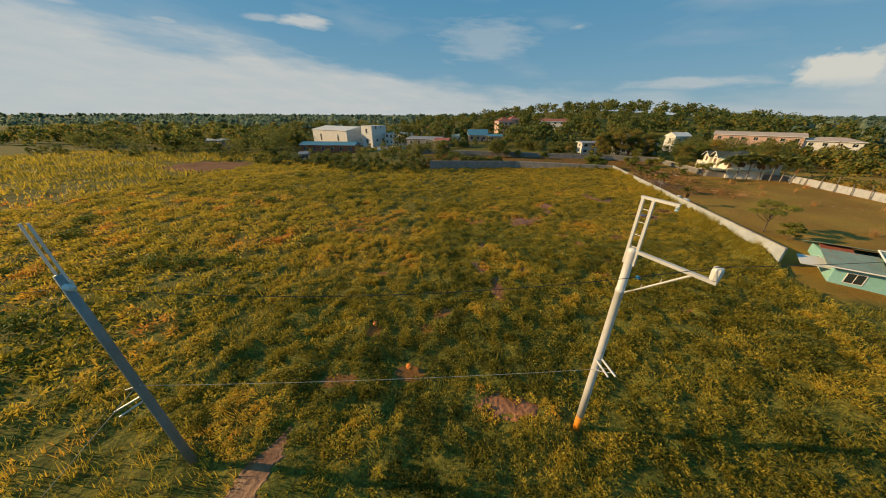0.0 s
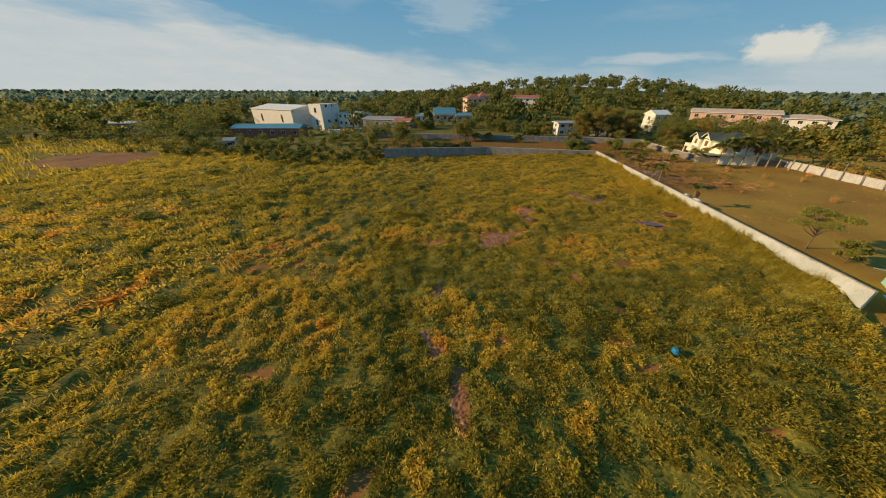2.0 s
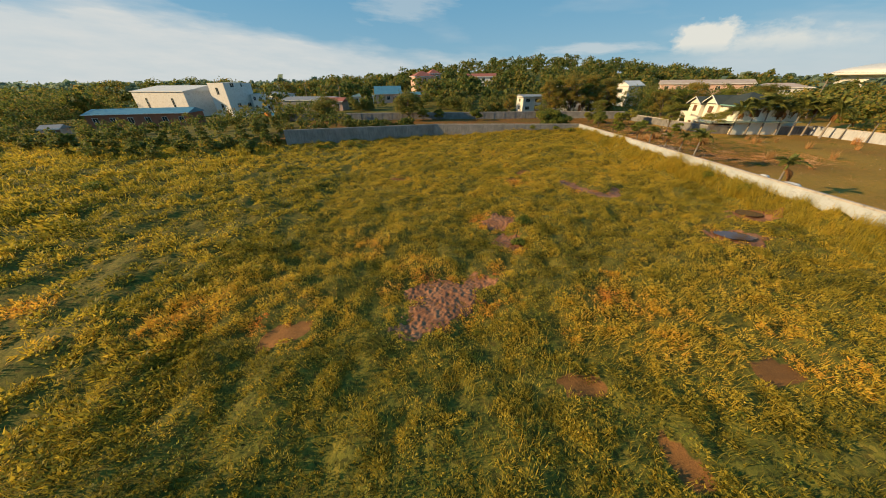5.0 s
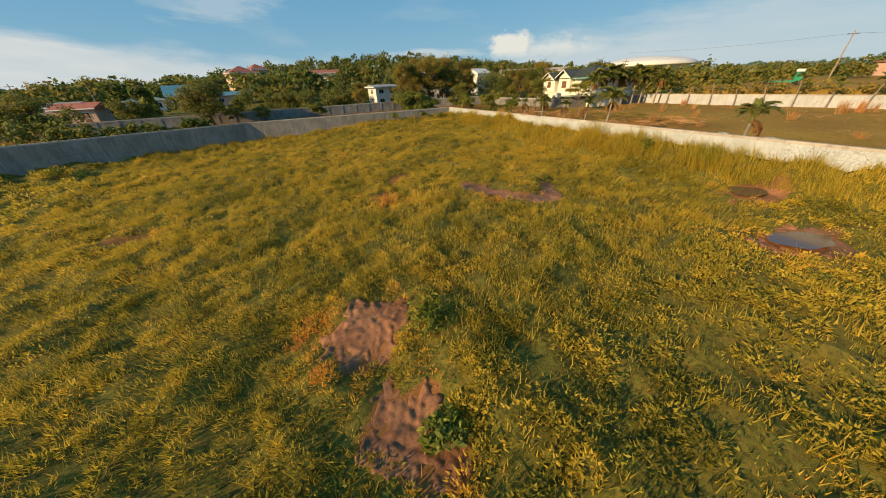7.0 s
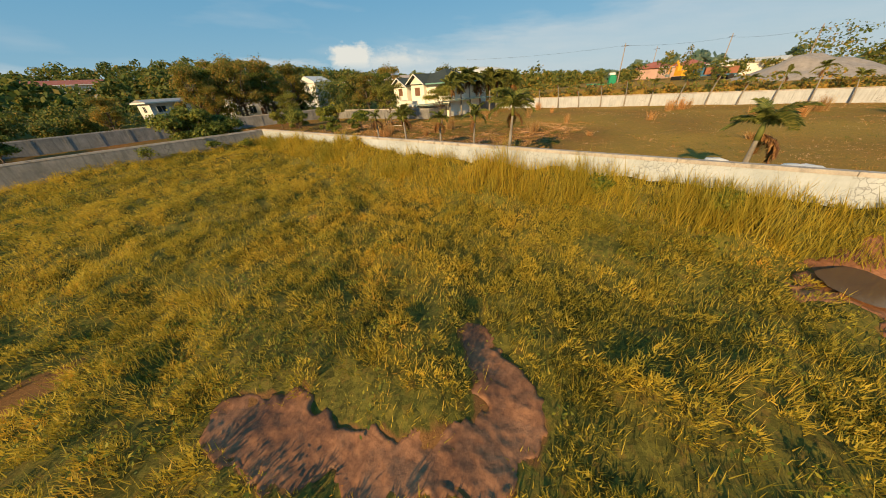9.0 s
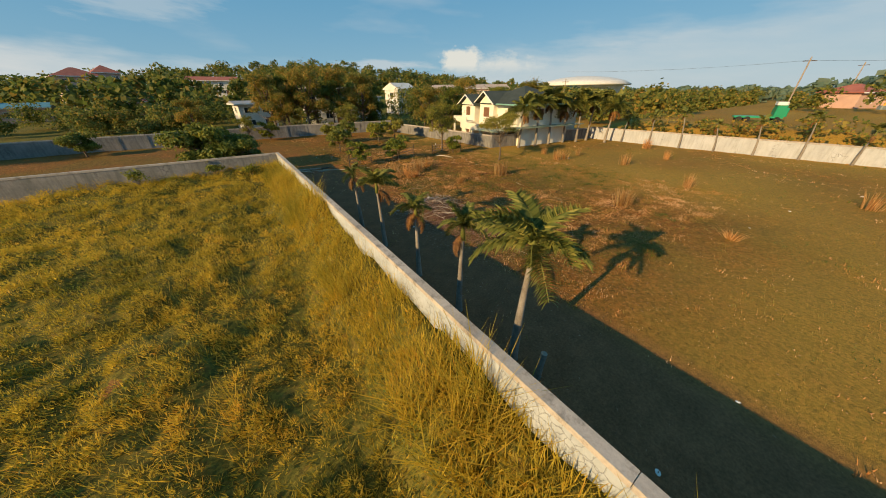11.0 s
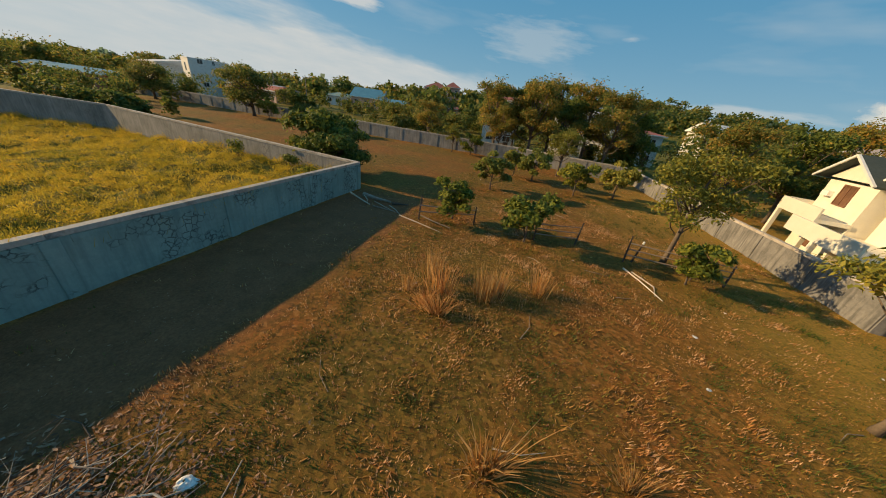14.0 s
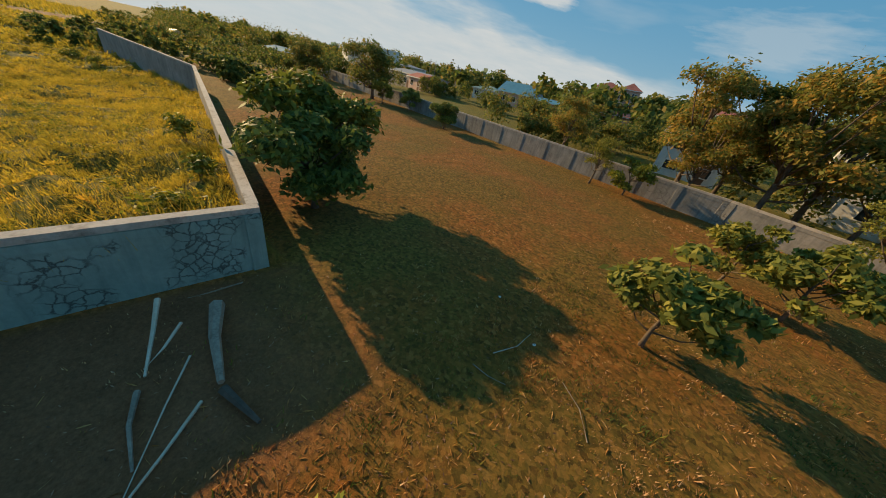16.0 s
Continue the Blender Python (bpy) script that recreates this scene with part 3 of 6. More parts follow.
# wet hollows and bare mud in the field: x, y, half length, half width, turn
MUD = [(-29.6, 50.2, 3.6, 1.25, 35), (-27.3, 52.4, 1.0, 1.2, 60), (-24.6, 61.0, 1.7, 1.3, 30), (-24.3, 57.4, 1.1, 1.5, 10),
       (-7.2, 56.2, 1.8, 1.1, 160), (-4.6, 55.6, 1.6, 0.1, 165), (-3.1, 59.6, 1.6, 1.25, 170), (-2.2, 59.0, 1.0, 0.9, 0), (-14.8, 70.7, 0.55, 0.5, 120), (-14.5, 70.0, 0.85, 0.75, 120),
       (-14.1, 68.8, 0.9, 0.8, 110), (-13.7, 67.8, 0.8, 0.65, 120), (-13.2, 66.9, 0.8, 0.65, 120), (-12.5, 66.3, 0.8, 0.65, 150), (-11.7, 66.0, 0.8, 0.65, 0), (-10.95, 66.4, 0.75, 0.65, 40), (-10.5, 67.0, 0.8, 0.65, 60), (-10.1, 67.5, 0.55, 0.5, 55),
       (-32.8, 12.7, 2.3, 0.8, 175), (-36.6, 38.4, 0.35, 1.7, 0), (-36.8, 32.0, 0.35, 1.0, 40),
       (-33.8, 27.2, 0.45, 1.0, -15), (-33.4, 25.7, 0.5, 1.3, 5), (-34.1, 28.5, 0.5, 1.2, -30), (-35.7, 30.7, 0.5, 1.2, -30), (-38.9, 21.4, 0.6, 1.4, -25), (-40.0, 18.9, 0.8, 0.5, 0),
       (-30.3, 51.8, 2.4, 0.9, 10), (-53.3, 41.4, 0.9, 0.6, 0), (-57.2, 40.1, 1.3, 0.45, 10), (-21.9, 42.0, 0.5, 0.9, 0),
       (-20.9, 33.3, 1.1, 0.6, 0), (-19.3, 37.2, 0.6, 0.7, 0), (-20.3, 30.6, 0.9, 0.4, 20), (-30.5, 32.4, 0.6, 0.5, 0),
       (-48.0, 27.2, 1.0, 0.6, 20), (-15.2, 26.8, 0.8, 0.5, 0), (-38.3, 48.3, 1.7, 0.8, 20), (-24.2, 44.9, 1.0, 0.6, 0),
       (-15.7, 45.1, 1.2, 0.7, 0), (-35.3, 75.0, 1.3, 0.5, 0), (-44.9, 12.1, 1.3, 0.5, 15), (-40.2, 14.0, 1.2, 0.7, 0),
       (-44.5, 17.6, 0.5, 0.9, 0), (-46.2, 4.6, 0.85, 3.2, -8), (-8.0, 78.5, 0.4, 0.2, 0), (-17.8, 76.2, 1.1, 0.4, 15), (-20.5, 72.6, 0.7, 0.4, 0)]


def mud_at(x, y):
    x, y = np.asarray(x, float), np.asarray(y, float)
    out = np.zeros(np.broadcast(x, y).shape)
    wob = 0.55 * (vn(x, y, 0.9, 3) - 0.5) + 0.45 * (vn(x, y, 0.4, 4) - 0.5) + 0.3 * (vn(x, y, 0.17, 44) - 0.5)
    for mx, my, a, b, r in MUD:
        c, s = math.cos(radians(r)), math.sin(radians(r))
        u, w = (x - mx) * c + (y - my) * s, -(x - mx) * s + (y - my) * c
        d = np.sqrt((u / (a * 0.88 + 0.1)) ** 2 + (w / (b * 0.88 + 0.1)) ** 2) + wob
        out = np.maximum(out, 1 - ss(0.75, 1.15, d))
    return out


def in_field(x, y):
    """1 in the field, 0 in the lot and beyond the walls."""
    x, y = np.asarray(x, float), np.asarray(y, float)
    soft = np.where(x > -59, 0.28, 0.28 + (-59 - x) * 0.3)
    back = ss(0, 1, (y - back_line(x) + 0.1 - 0.5 * np.clip(-61 - x, 0, 90)) / soft)
    east = ss(-0.2, -0.02, x) * ss(30, 33, y)
    return (1 - back) * (1 - east)


def land(x, y):
    x, y = np.asarray(x, float), np.asarray(y, float)
    field = np.interp(x, (-140, -80, -65, -50, -35, -26, -12, -8, 0), (-1.6, -1.4, -1.5, -1.6, -1.75, -1.65, -1.05, -0.95, -0.9)) + 0.012 * np.clip(y - 60, -40, 0) * ss(-34, -18, x)
    field = field + 1.75 * np.exp(-((x / 1.55) ** 2)) * ss(34, 40, y) * ss(104, 84, y) + 0.8 * ss(76, 99, y) * ss(-60, -8, x) + 0.7 * np.exp(-(((y - back_line(x)) / 3.2) ** 2)) * (x > -59)
    field = field + 0.5 * (vn(x, y, 3.0, 1) - 0.5) + 0.42 * (vn(x, y, 1.2, 2) - 0.5) * (1 - 0.6 * mud_at(x, y)) - 0.06 * mud_at(x, y) + (0.20 * np.abs(2 * vn(x, y, 1.5, 51) - 1) + 0.19 * np.abs(2 * vn(x, y, 0.75, 52) - 1) - 0.14) * (1 - 0.9 * mud_at(x, y))
    other = -2.6 * ss(-62, -120, x) * ss(330, 150, y) + 0.10 * (vn(x, y, 4.0, 5) - 0.5) + 0.05 * (vn(x, y, 0.9, 6) - 0.5)
    other = other - 1.3 * ss(44, 32, y) * ss(40, 10, x)
    other = other + 2.3 * ss(0.5, 5.5, x - east_line(y)) * ss(99, 90, y)
    hill = 21 * np.exp(-(((x - 70) / 150) ** 2)) * ss(125, 400, y) * ss(1500, 500, y)
    k = in_field(x, y)
    return field * k + other * (1 - k) + hill * (1 - k)


def lines(lo, hi, step, ends, extra=()):
    a = list(np.arange(lo, hi, step)) + [hi] + list(extra)
    for sign, e in ((-1, lo), (1, hi)):
        d, p = step, e
        while abs(p) < ends:
            d *= 1.35
            p += sign * d
            a.append(p)
    return np.array(sorted(a))


gx, gy = lines(-62, 50, 1.6, 4300, (-0.21, -0.03, *np.arange(-163, -64, 3.0), *np.arange(-61.8, -0.3, 0.36), *np.arange(0.3, 26, 0.45))), lines(-4, 130, 0.46, 4300)
X, Y = np.meshgrid(gx, gy)
Z = land(X, Y)
nx, ny = len(gx), len(gy)
idx = np.arange(nx * ny).reshape(ny, nx)
quads = np.stack([idx[:-1, :-1], idx[:-1, 1:], idx[1:, 1:], idx[1:, :-1]], -1).reshape(-1, 4)
ground = new("ground", mesh_np("ground", np.stack([X, Y, Z], -1).reshape(-1, 3), quads, MAT["ground"], smooth=True))
tagged(ground, "red-brown soil under rough grass, mud hollows and dry lawn", "ground", kind="structure")
K = in_field(X, Y)
near_lot = (1 - K) * ss(135, 128, Y) * ss(-70, -60, X)
# bare strip matches the wall's shadow, reddened for that shade; plus a far clearing
bare = np.maximum(ss(5.4, 4.0, X) * ss(-0.1, 0.3, X) * 0.9 * ss(60, 66, Y) * ss(102, 98, Y), ss(17, 12, np.hypot((X + 142) * 0.95, (Y - 88) * 1.25)) * 0.9 * (X < -90))
lush = K * 0.55 * np.maximum(ss(56, 40, Y) * ss(-52, -34, X), ss(30, 14, Y) * ss(-85, -65, X)) + (1 - K) * 0.85 * np.maximum(ss(13, 24, X), ss(75, 66, Y)) * (0.45 + 0.75 * vn(X, Y, 5.0, 83))
paint = ground.data.attributes.new("cover", "FLOAT_COLOR", "POINT")
paint.data.foreach_set("color", np.stack([mud_at(X, Y) * K, near_lot, bare, lush], -1).astype(np.float32).ravel())

# standing water in the deeper hollows
for px, py, a, b, r in [(-7.3, 56.2, 1.3, 0.75, 160), (-3.1, 59.6, 1.0, 0.72, 170)]:
    n = 26
    g = Geo()
    wob = [0.82 + 0.36 * float(vn(px + 3 * math.cos(6.283 * i / n), py + 3 * math.sin(6.283 * i / n), 1.4, 8)) for i in range(n)]
    g.add([(a * w * math.cos(6.283 * i / n), b * w * math.sin(6.283 * i / n), 0) for i, w in enumerate(wob)], [tuple(range(n))])
    zz = max(float(land(px + 0.5 * a * math.cos(q), py + 0.5 * b * math.sin(q))) for q in (0, 1.5, 3, 4.5)) + 0.13
    o = part("puddle_water", g, MAT["water"])
    o.matrix_basis = pose(px, py, zz, 0, 0, r)
    tagged(o, "shallow brown puddle lying in a muddy hollow", "puddle", kind="structure")


# churned mud filling the larger hollows
for x0, x1, y0, y1, rough, label in [(-34.6, -25, 46.8, 54.6, 1.0, "dark wet mud churned by hooves in the grass"), (-27, -22.2, 55.4, 63, 0.9, "dark churned mud beside a low bush"), (-16.6, -8.0, 65, 72.8, 0.45, "curved pinkish wet mud track in the grass"),
                                     (-6, -0.8, 57.2, 62, 0.5, "muddy rim round a small puddle"), (-10, -0.9, 54.4, 58.6, 0.5, "muddy rim round a brown puddle"), (-38.6, -32, 23, 40.6, 1.0, "narrow muddy ditch winding through weeds"), (-37.2, -29.4, 10.8, 14.6, 0.7, "bare red-brown mud patch by the power pole"), (-48.4, -43.8, 0.4, 9, 0.25, "smooth bare brown mud track beside the dark pole")]:
    ax, ay = np.arange(x0, x1, 0.055), np.arange(y0, y1, 0.055)
    mx, my = np.meshgrid(ax, ay)
    mask = mud_at(mx, my)
    wx, wy = 0.8 * mx + 0.6 * my + 0.5 * vn(mx, my, 0.6, 93), 0.8 * my - 0.6 * mx + 0.5 * vn(mx, my, 0.6, 94)
    churn = 0.06 * vn(wx, wy, 0.5, 90) + 0.06 * np.abs(2 * vn(wy, wx, 0.26, 91) - 1) + 0.09 * vn(mx, my, 0.15, 92) ** 1.5
    mz = land(mx, my) + 0.06 * ss(0.25, 0.65, mask) - 0.10 * ss(0.4, 0.1, mask) + rough * (churn - 0.11)
    ids = np.arange(mx.size).reshape(mx.shape)
    q = np.stack([ids[:-1, :-1], ids[:-1, 1:], ids[1:, 1:], ids[1:, :-1]], -1).reshape(-1, 4)
    q = q[mask.ravel()[q].max(1) > 0.12]
    used, q = np.unique(q, return_inverse=True)
    sheet = new("mud_hollow", mesh_np("mud_hollow", np.stack([mx, my, mz], -1).reshape(-1, 3)[used], q.reshape(-1, 4), MAT["mud"], smooth=True))
    tagged(sheet, label, "mud", kind="structure")


# ---- boundary walls ----
def wall_run(name, a, b, top, thick, material, label, bays, proud_side=0.0, foot=-2.2, cap=True, back=None):
    """A straight block wall from a to b: plastered body, coping, and posts that stand proud on the side given."""
    a, b = Vector(a), Vector(b)
    d = b - a
    L, turn = d.length, math.degrees(math.atan2(d.y, d.x))
    w = thing(name, a.x, a.y, 0, turn, label, "wall", kind="structure")
    n = max(1, round(L / bays))
    step = L / n
    for i in range(n):
        g = Geo()
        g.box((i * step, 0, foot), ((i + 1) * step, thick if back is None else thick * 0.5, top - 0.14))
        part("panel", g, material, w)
        # back half takes the plaster toned for the sunlit face
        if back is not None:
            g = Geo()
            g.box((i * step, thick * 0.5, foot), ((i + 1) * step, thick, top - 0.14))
            part("panel", g, back, w, "plaster facing the field, paled for the sun on it")
        if cap:
            c = Geo()
            c.box((i * step, -0.025, top - 0.14), ((i + 1) * step - 0.012, thick + 0.025, top), bevel=0.012)
            part("coping", c, MAT["coping"], w)
    if proud_side:
        y0, y1 = (-0.05, 0.0) if proud_side < 0 else (thick, thick + 0.05)
        for i in range(n + 1):
            g = Geo()
            x = min(max(i * step, 0.18), L - 0.18)
            g.box((x - 0.18, y0, foot), (x + 0.18, y1, top - 0.15), bevel=0.015)
            part("pilaster", g, material, w)
            if i < n:
                h = Geo()
                h.box((i * step + 0.37, min(y0, y1) + (0.03 if proud_side < 0 else 0), top - 0.36), ((i + 1) * step - 0.02 - 0.0, max(y0, y1) - (0.0 if proud_side < 0 else 0.03), top - 0.16))
                part("top_beam", h, material, w)
    return w


GREYWALL = "grey plastered block wall with cracks and a flat coping"
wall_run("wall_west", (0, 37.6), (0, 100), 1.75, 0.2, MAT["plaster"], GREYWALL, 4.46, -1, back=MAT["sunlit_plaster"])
wall_run("wall_back", (-0.2, 100), (-29.5, 102.8), 1.75, 0.2, MAT["old_wall"], "weathered grey block wall with dark streaks", 4.5, 0)
wall_run("wall_back_far", (-29.5, 102.8), (-59, 96.83), 1.75, 0.2, MAT["old_wall"], "weathered grey block wall standing in shade", 4.5, 0)
wall_run("wall_north", (-75, 129.5), (8, 126.2), 1.85, 0.18, MAT["old_wall"], "grey concrete panel wall with posts behind the lot", 3.0, -1)
wall_run("wall_north_east", (8, 126.2), (23, 123.0), 1.85, 0.18, MAT["old_wall"], "grey concrete panel wall in the trees' shade", 3.0, -1)
wall_run("wall_house_side", (22.6, 123), (24.2, 96.6), 1.55, 0.18, MAT["stained_wall"], "pale plastered garden wall beside the yellow house", 3.3, -1, -0.6)
wall_run("wall_house_front", (24.2, 96.6), (41.5, 93.2), 1.55, 0.18, MAT["stained_wall"], "stained pale garden wall below the yellow house", 3.3, -1, -0.6)
wall_run("wall_east", (41.5, 93.2), (49.5, 3), 1.65, 0.18, MAT["pale_wall"], "long white block wall with posts along the lot", 3.3, -1, -0.8)

# ---- field grass ----
rng = np.random.RandomState(11)


def tufts(px, py, blades, height, width, spread, tint, lean=(0.08, -0.06)):
    """Blades of grass, one lance each, gathered in tufts at the places given."""
    n = len(px) * blades
    cx, cy = np.repeat(px, blades), np.repeat(py, blades)
    h = np.repeat(height, blades) * rng.uniform(0.55, 1.15, n)
    wd = np.repeat(width, blades) * rng.uniform(0.7, 1.3, n)
    sp = np.repeat(spread, blades)
    bx, by = cx + rng.normal(0, 1, n) * sp, cy + rng.normal(0, 1, n) * sp
    bz = land(bx, by) - 0.03
    ang = rng.uniform(0, 6.283, n)
    ox, oy = np.cos(ang), np.sin(ang)
    tilt = rng.uniform(0.12, 0.9, n)
    comb = 6.283 * vn(bx, by, 7.0, 33)
    tx, ty = ox * tilt + (lean[0] + 0.4 * np.cos(comb)) * rng.uniform(0, 1, n), oy * tilt + (lean[1] + 0.4 * np.sin(comb)) * rng.uniform(0, 1, n)
    sx, sy = -oy * wd / 2, ox * wd / 2
    base = np.stack([bx, by, bz], -1)
    side = np.stack([sx, sy, 0 * sx], -1)
    tip = base + np.stack([tx * h * 0.85, ty * h * 0.85, h * 0.9], -1)
    v = np.stack([base + side, tip, base - side], 1).reshape(-1, 3)
    f = np.arange(n * 3).reshape(n, 3)
    t = np.repeat(np.clip(np.repeat(tint, blades) + rng.normal(0, 0.08, n), 0, 1), 3)
    return v, f, t


def tint_at(x, y):
    """From lush green through olive to orange-brown: wide patches and small ones, redder round the mud and to the west."""
    # the rise past y 54 paints in distance haze and glowing grass tips
    t = 0.28 - 0.06 * ss(54, 40, y) * ss(-52, -34, x) - 0.10 * ss(32, 12, y) + 0.18 * (vn(x, y, 11, 12) - 0.5) + 0.20 * (vn(x, y, 3.2, 13) - 0.5) + 0.20 * (vn(x, y, 1.1, 18) - 0.5) + 0.15 * ss(-32, -60, x) * ss(70, 40, y) + 0.09 * ss(54, 74, y) + 0.26 * ss(0.66, 0.84, vn(x, y, 4.5, 70)) * ss(68, 56, y)
    t = np.where(y > 56, np.minimum(t, 0.40 + 0.08 * vn(x, y, 2.0, 19)), t)
    for cx, cy, r in ((-18.3, 52.2, 1.5), (-20.6, 50.9, 1.2), (-26.4, 53.5, 1.4), (-36.0, 57.0, 2.6), (-20.2, 71.4, 1.8), (-14.9, 67.3, 1.0)):
        t = t + 0.42 * np.exp(-((x - cx) ** 2 + (y - cy) ** 2) / r ** 2) * ss(0.2, 0.6, vn(x, y, 0.9, 77))
    return t + (0.42 - 0.27 * ss(-26, -16, x)) * ss(0.18, 0.55, ring_at(x, y))


def ring_at(x, y):
    out = np.zeros(np.shape(x))
    for mx, my, a, b, r in MUD:
        out = np.maximum(out, ss(1.7, 0.8, np.hypot((x - mx) / (a + 0.4), (y - my) / (b + 0.4))) * min(1, 0.35 + 0.4 * a * b))
    return out * vn(x, y, 1.2, 14)


def scatter(x0, x1, y0, y1, per):
    n = int((x1 - x0) * (y1 - y0) * per)
    return rng.uniform(x0, x1, n), rng.uniform(y0, y1, n)


def field_patch(x0, x1, y0, y1, per, blades, h, w, spread, seed):
    px, py = scatter(x0, x1, y0, y1, per)
    keep = (in_field(px, py) > 0.97) & (np.hypot((px + 142) * 0.95, (py - 88) * 1.25) > 15) & (rng.rand(len(px)) > mud_at(px, py) * 1.15) & (rng.rand(len(px)) < 0.2 + 1.5 * vn(px, py, 1.0, seed))
    px, py = px[keep], py[keep]
    tall = h * (0.3 + 0.7 * vn(px, py, 2.4, 15) + 1.3 * vn(px, py, 0.8, 16) ** 1.6) * (1 + 1.9 * np.exp(-((px / 1.3) ** 2)) * ss(40, 50, py) * (0.3 + vn(px, py, 1.5, 17)) + 0.5 * np.exp(-(((py - back_line(px)) / 1.6) ** 2)))
    tall = tall * (1 - 0.4 * ss(0.05, 0.4, ring_at(px, py)))
    return tufts(px, py, blades, tall, np.full(len(px), w), np.full(len(px), spread), tint_at(px, py) + rng.normal(0, 0.06, len(px)))


def clumps(x0, x1, y0, y1, per, radius, high, leaves, long, wide, rise, seed, density=1.0):
    """Domed plants of lance leaves: a dome of height high over each spot, its leaves pointing out and up by rise."""
    px, py = scatter(x0, x1, y0, y1, per)
    keep = (in_field(px, py) > 0.97) & (np.hypot((px + 142) * 0.95, (py - 88) * 1.25) > 15) & (rng.rand(len(px)) > mud_at(px, py) * 1.06) & (rng.rand(len(px)) < density * ss(0.2, 0.5, vn(px, py, 0.95, seed)) + 0.12)
    px, py = px[keep], py[keep]
    m, n = len(px), len(px) * leaves
    low = 1 - 0.35 * ss(0.05, 0.4, ring_at(px, py))
    R = np.repeat(radius * rng.uniform(0.55, 1.45, m), leaves)
    H = np.repeat(high * rng.uniform(0.6, 1.4, m) * (0.35 + 0.7 * vn(px, py, 3.4, seed + 1) + 0.8 * vn(px, py, 0.95, seed)) * low, leaves)
    ang, far = rng.uniform(0, 6.283, n), np.sqrt(rng.rand(n))
    bx, by = np.repeat(px, leaves) + R * far * np.cos(ang), np.repeat(py, leaves) + R * far * np.sin(ang)
    bz = land(bx, by) + H * (1 - far ** 2) * rng.uniform(0.35, 1.0, n)
    L, W = long * rng.uniform(0.55, 1.35, n), wide * rng.uniform(0.6, 1.4, n)
    comb = 6.283 * vn(bx, by, 7.0, 33)
    d = np.stack([np.cos(ang) * (0.25 + far) + 0.35 * np.cos(comb), np.sin(ang) * (0.25 + far) + 0.35 * np.sin(comb), np.full(n, rise)], -1) + rng.normal(0, 0.38, (n, 3))
    d /= np.linalg.norm(d, axis=1, keepdims=True)
    side = np.cross(d, rng.normal(0, 1, (n, 3)) + np.array([-0.4, 0, 0.9]))
    side /= np.linalg.norm(side, axis=1, keepdims=True) + 1e-9
    base = np.stack([bx, by, bz], -1)
    side = side * (W * 0.6)[:, None]
    v = np.stack([base + side, base + d * L[:, None], base - side], 1).reshape(-1, 3)
    t = np.repeat(tint_at(px, py) + rng.normal(0, 0.065, m), leaves) + rng.normal(0, 0.06, n) - 0.05 * (1 - far) + 0.025
    return v, np.arange(n * 3).reshape(n, 3), np.repeat(np.clip(t, 0, 1), 3)


def stuff(name, pieces, material, label, category):
    v, f, t, k = [], [], [], 0
    for a, b, c in pieces:
        v.append(a), f.append(b + k), t.append(c)
        k += len(a)
    ob = new(name, mesh_np(name, np.concatenate(v), np.concatenate(f), material, np.concatenate(t)))
    return tagged(ob, label, category, kind="stuff")


stuff("field_grass", [field_patch(-42, -0.25, 60, 103, 17, 7, 0.33, 0.021, 0.12, 20), field_patch(-46, -0.25, 40, 60, 10, 7, 0.34, 0.032, 0.13, 20), field_patch(-60, -0.25, 6, 40, 4.5, 7, 0.38, 0.055, 0.16, 20)],
      MAT["grass"], "tall olive-green and orange-tinged grass in the rough field", "grass")
stuff("field_plants", [clumps(-34, -0.4, 58, 84, 5.4, 0.27, 0.30, 52, 0.15, 0.023, 1.2, 24), clumps(-42, -34, 58, 102, 4.5, 0.3, 0.28, 36, 0.15, 0.034, 0.9, 24), clumps(-34, -0.4, 84, 102, 4.5, 0.3, 0.28, 36, 0.15, 0.034, 0.9, 24), clumps(-48, -0.4, 38, 58, 4.2, 0.34, 0.34, 54, 0.125, 0.045, 0.6, 25),
                       clumps(-62, -0.4, 6, 38, 2.6, 0.46, 0.48, 54, 0.18, 0.085, 0.5, 26)],
      MAT["grass"], "low leafy green plants in domed clumps over the field", "plants")
wx, wy = scatter(-1.9, -0.27, 40, 99.5, 20)
stuff("wall_grass", [tufts(wx, wy, 8, 0.4 + 1.7 * vn(wx, wy, 1.3, 61) ** 1.8, np.full(len(wx), 0.028), np.full(len(wx), 0.10), 0.25 + 0.3 * vn(wx, wy, 2.0, 62))],
      MAT["grass"], "tall rank grass leaning along the foot of the wall", "grass")
stuff("far_field_grass", [clumps(-64, -42, 40, 101, 1.5, 0.5, 0.36, 40, 0.22, 0.085, 0.7, 27), clumps(-130, -62, -6, 104, 0.55, 0.95, 0.55, 40, 0.42, 0.17, 0.6, 28), field_patch(-62, 14, -6, 6, 4, 6, 0.6, 0.06, 0.2, 21), field_patch(-0.2, 16, 6, 33, 4, 6, 0.5, 0.06, 0.2, 21),
                          field_patch(-130, -58, -6, 104, 0.7, 7, 0.6, 0.13, 0.35, 22), field_patch(-110, -60, 95, 116, 0.5, 7, 0.9, 0.16, 0.4, 22), field_patch(-250, -130, 20, 140, 0.22, 8, 1.1, 0.4, 1.2, 22)],
      MAT["grass"], "rough olive and orange grass spreading far over the field", "grass")


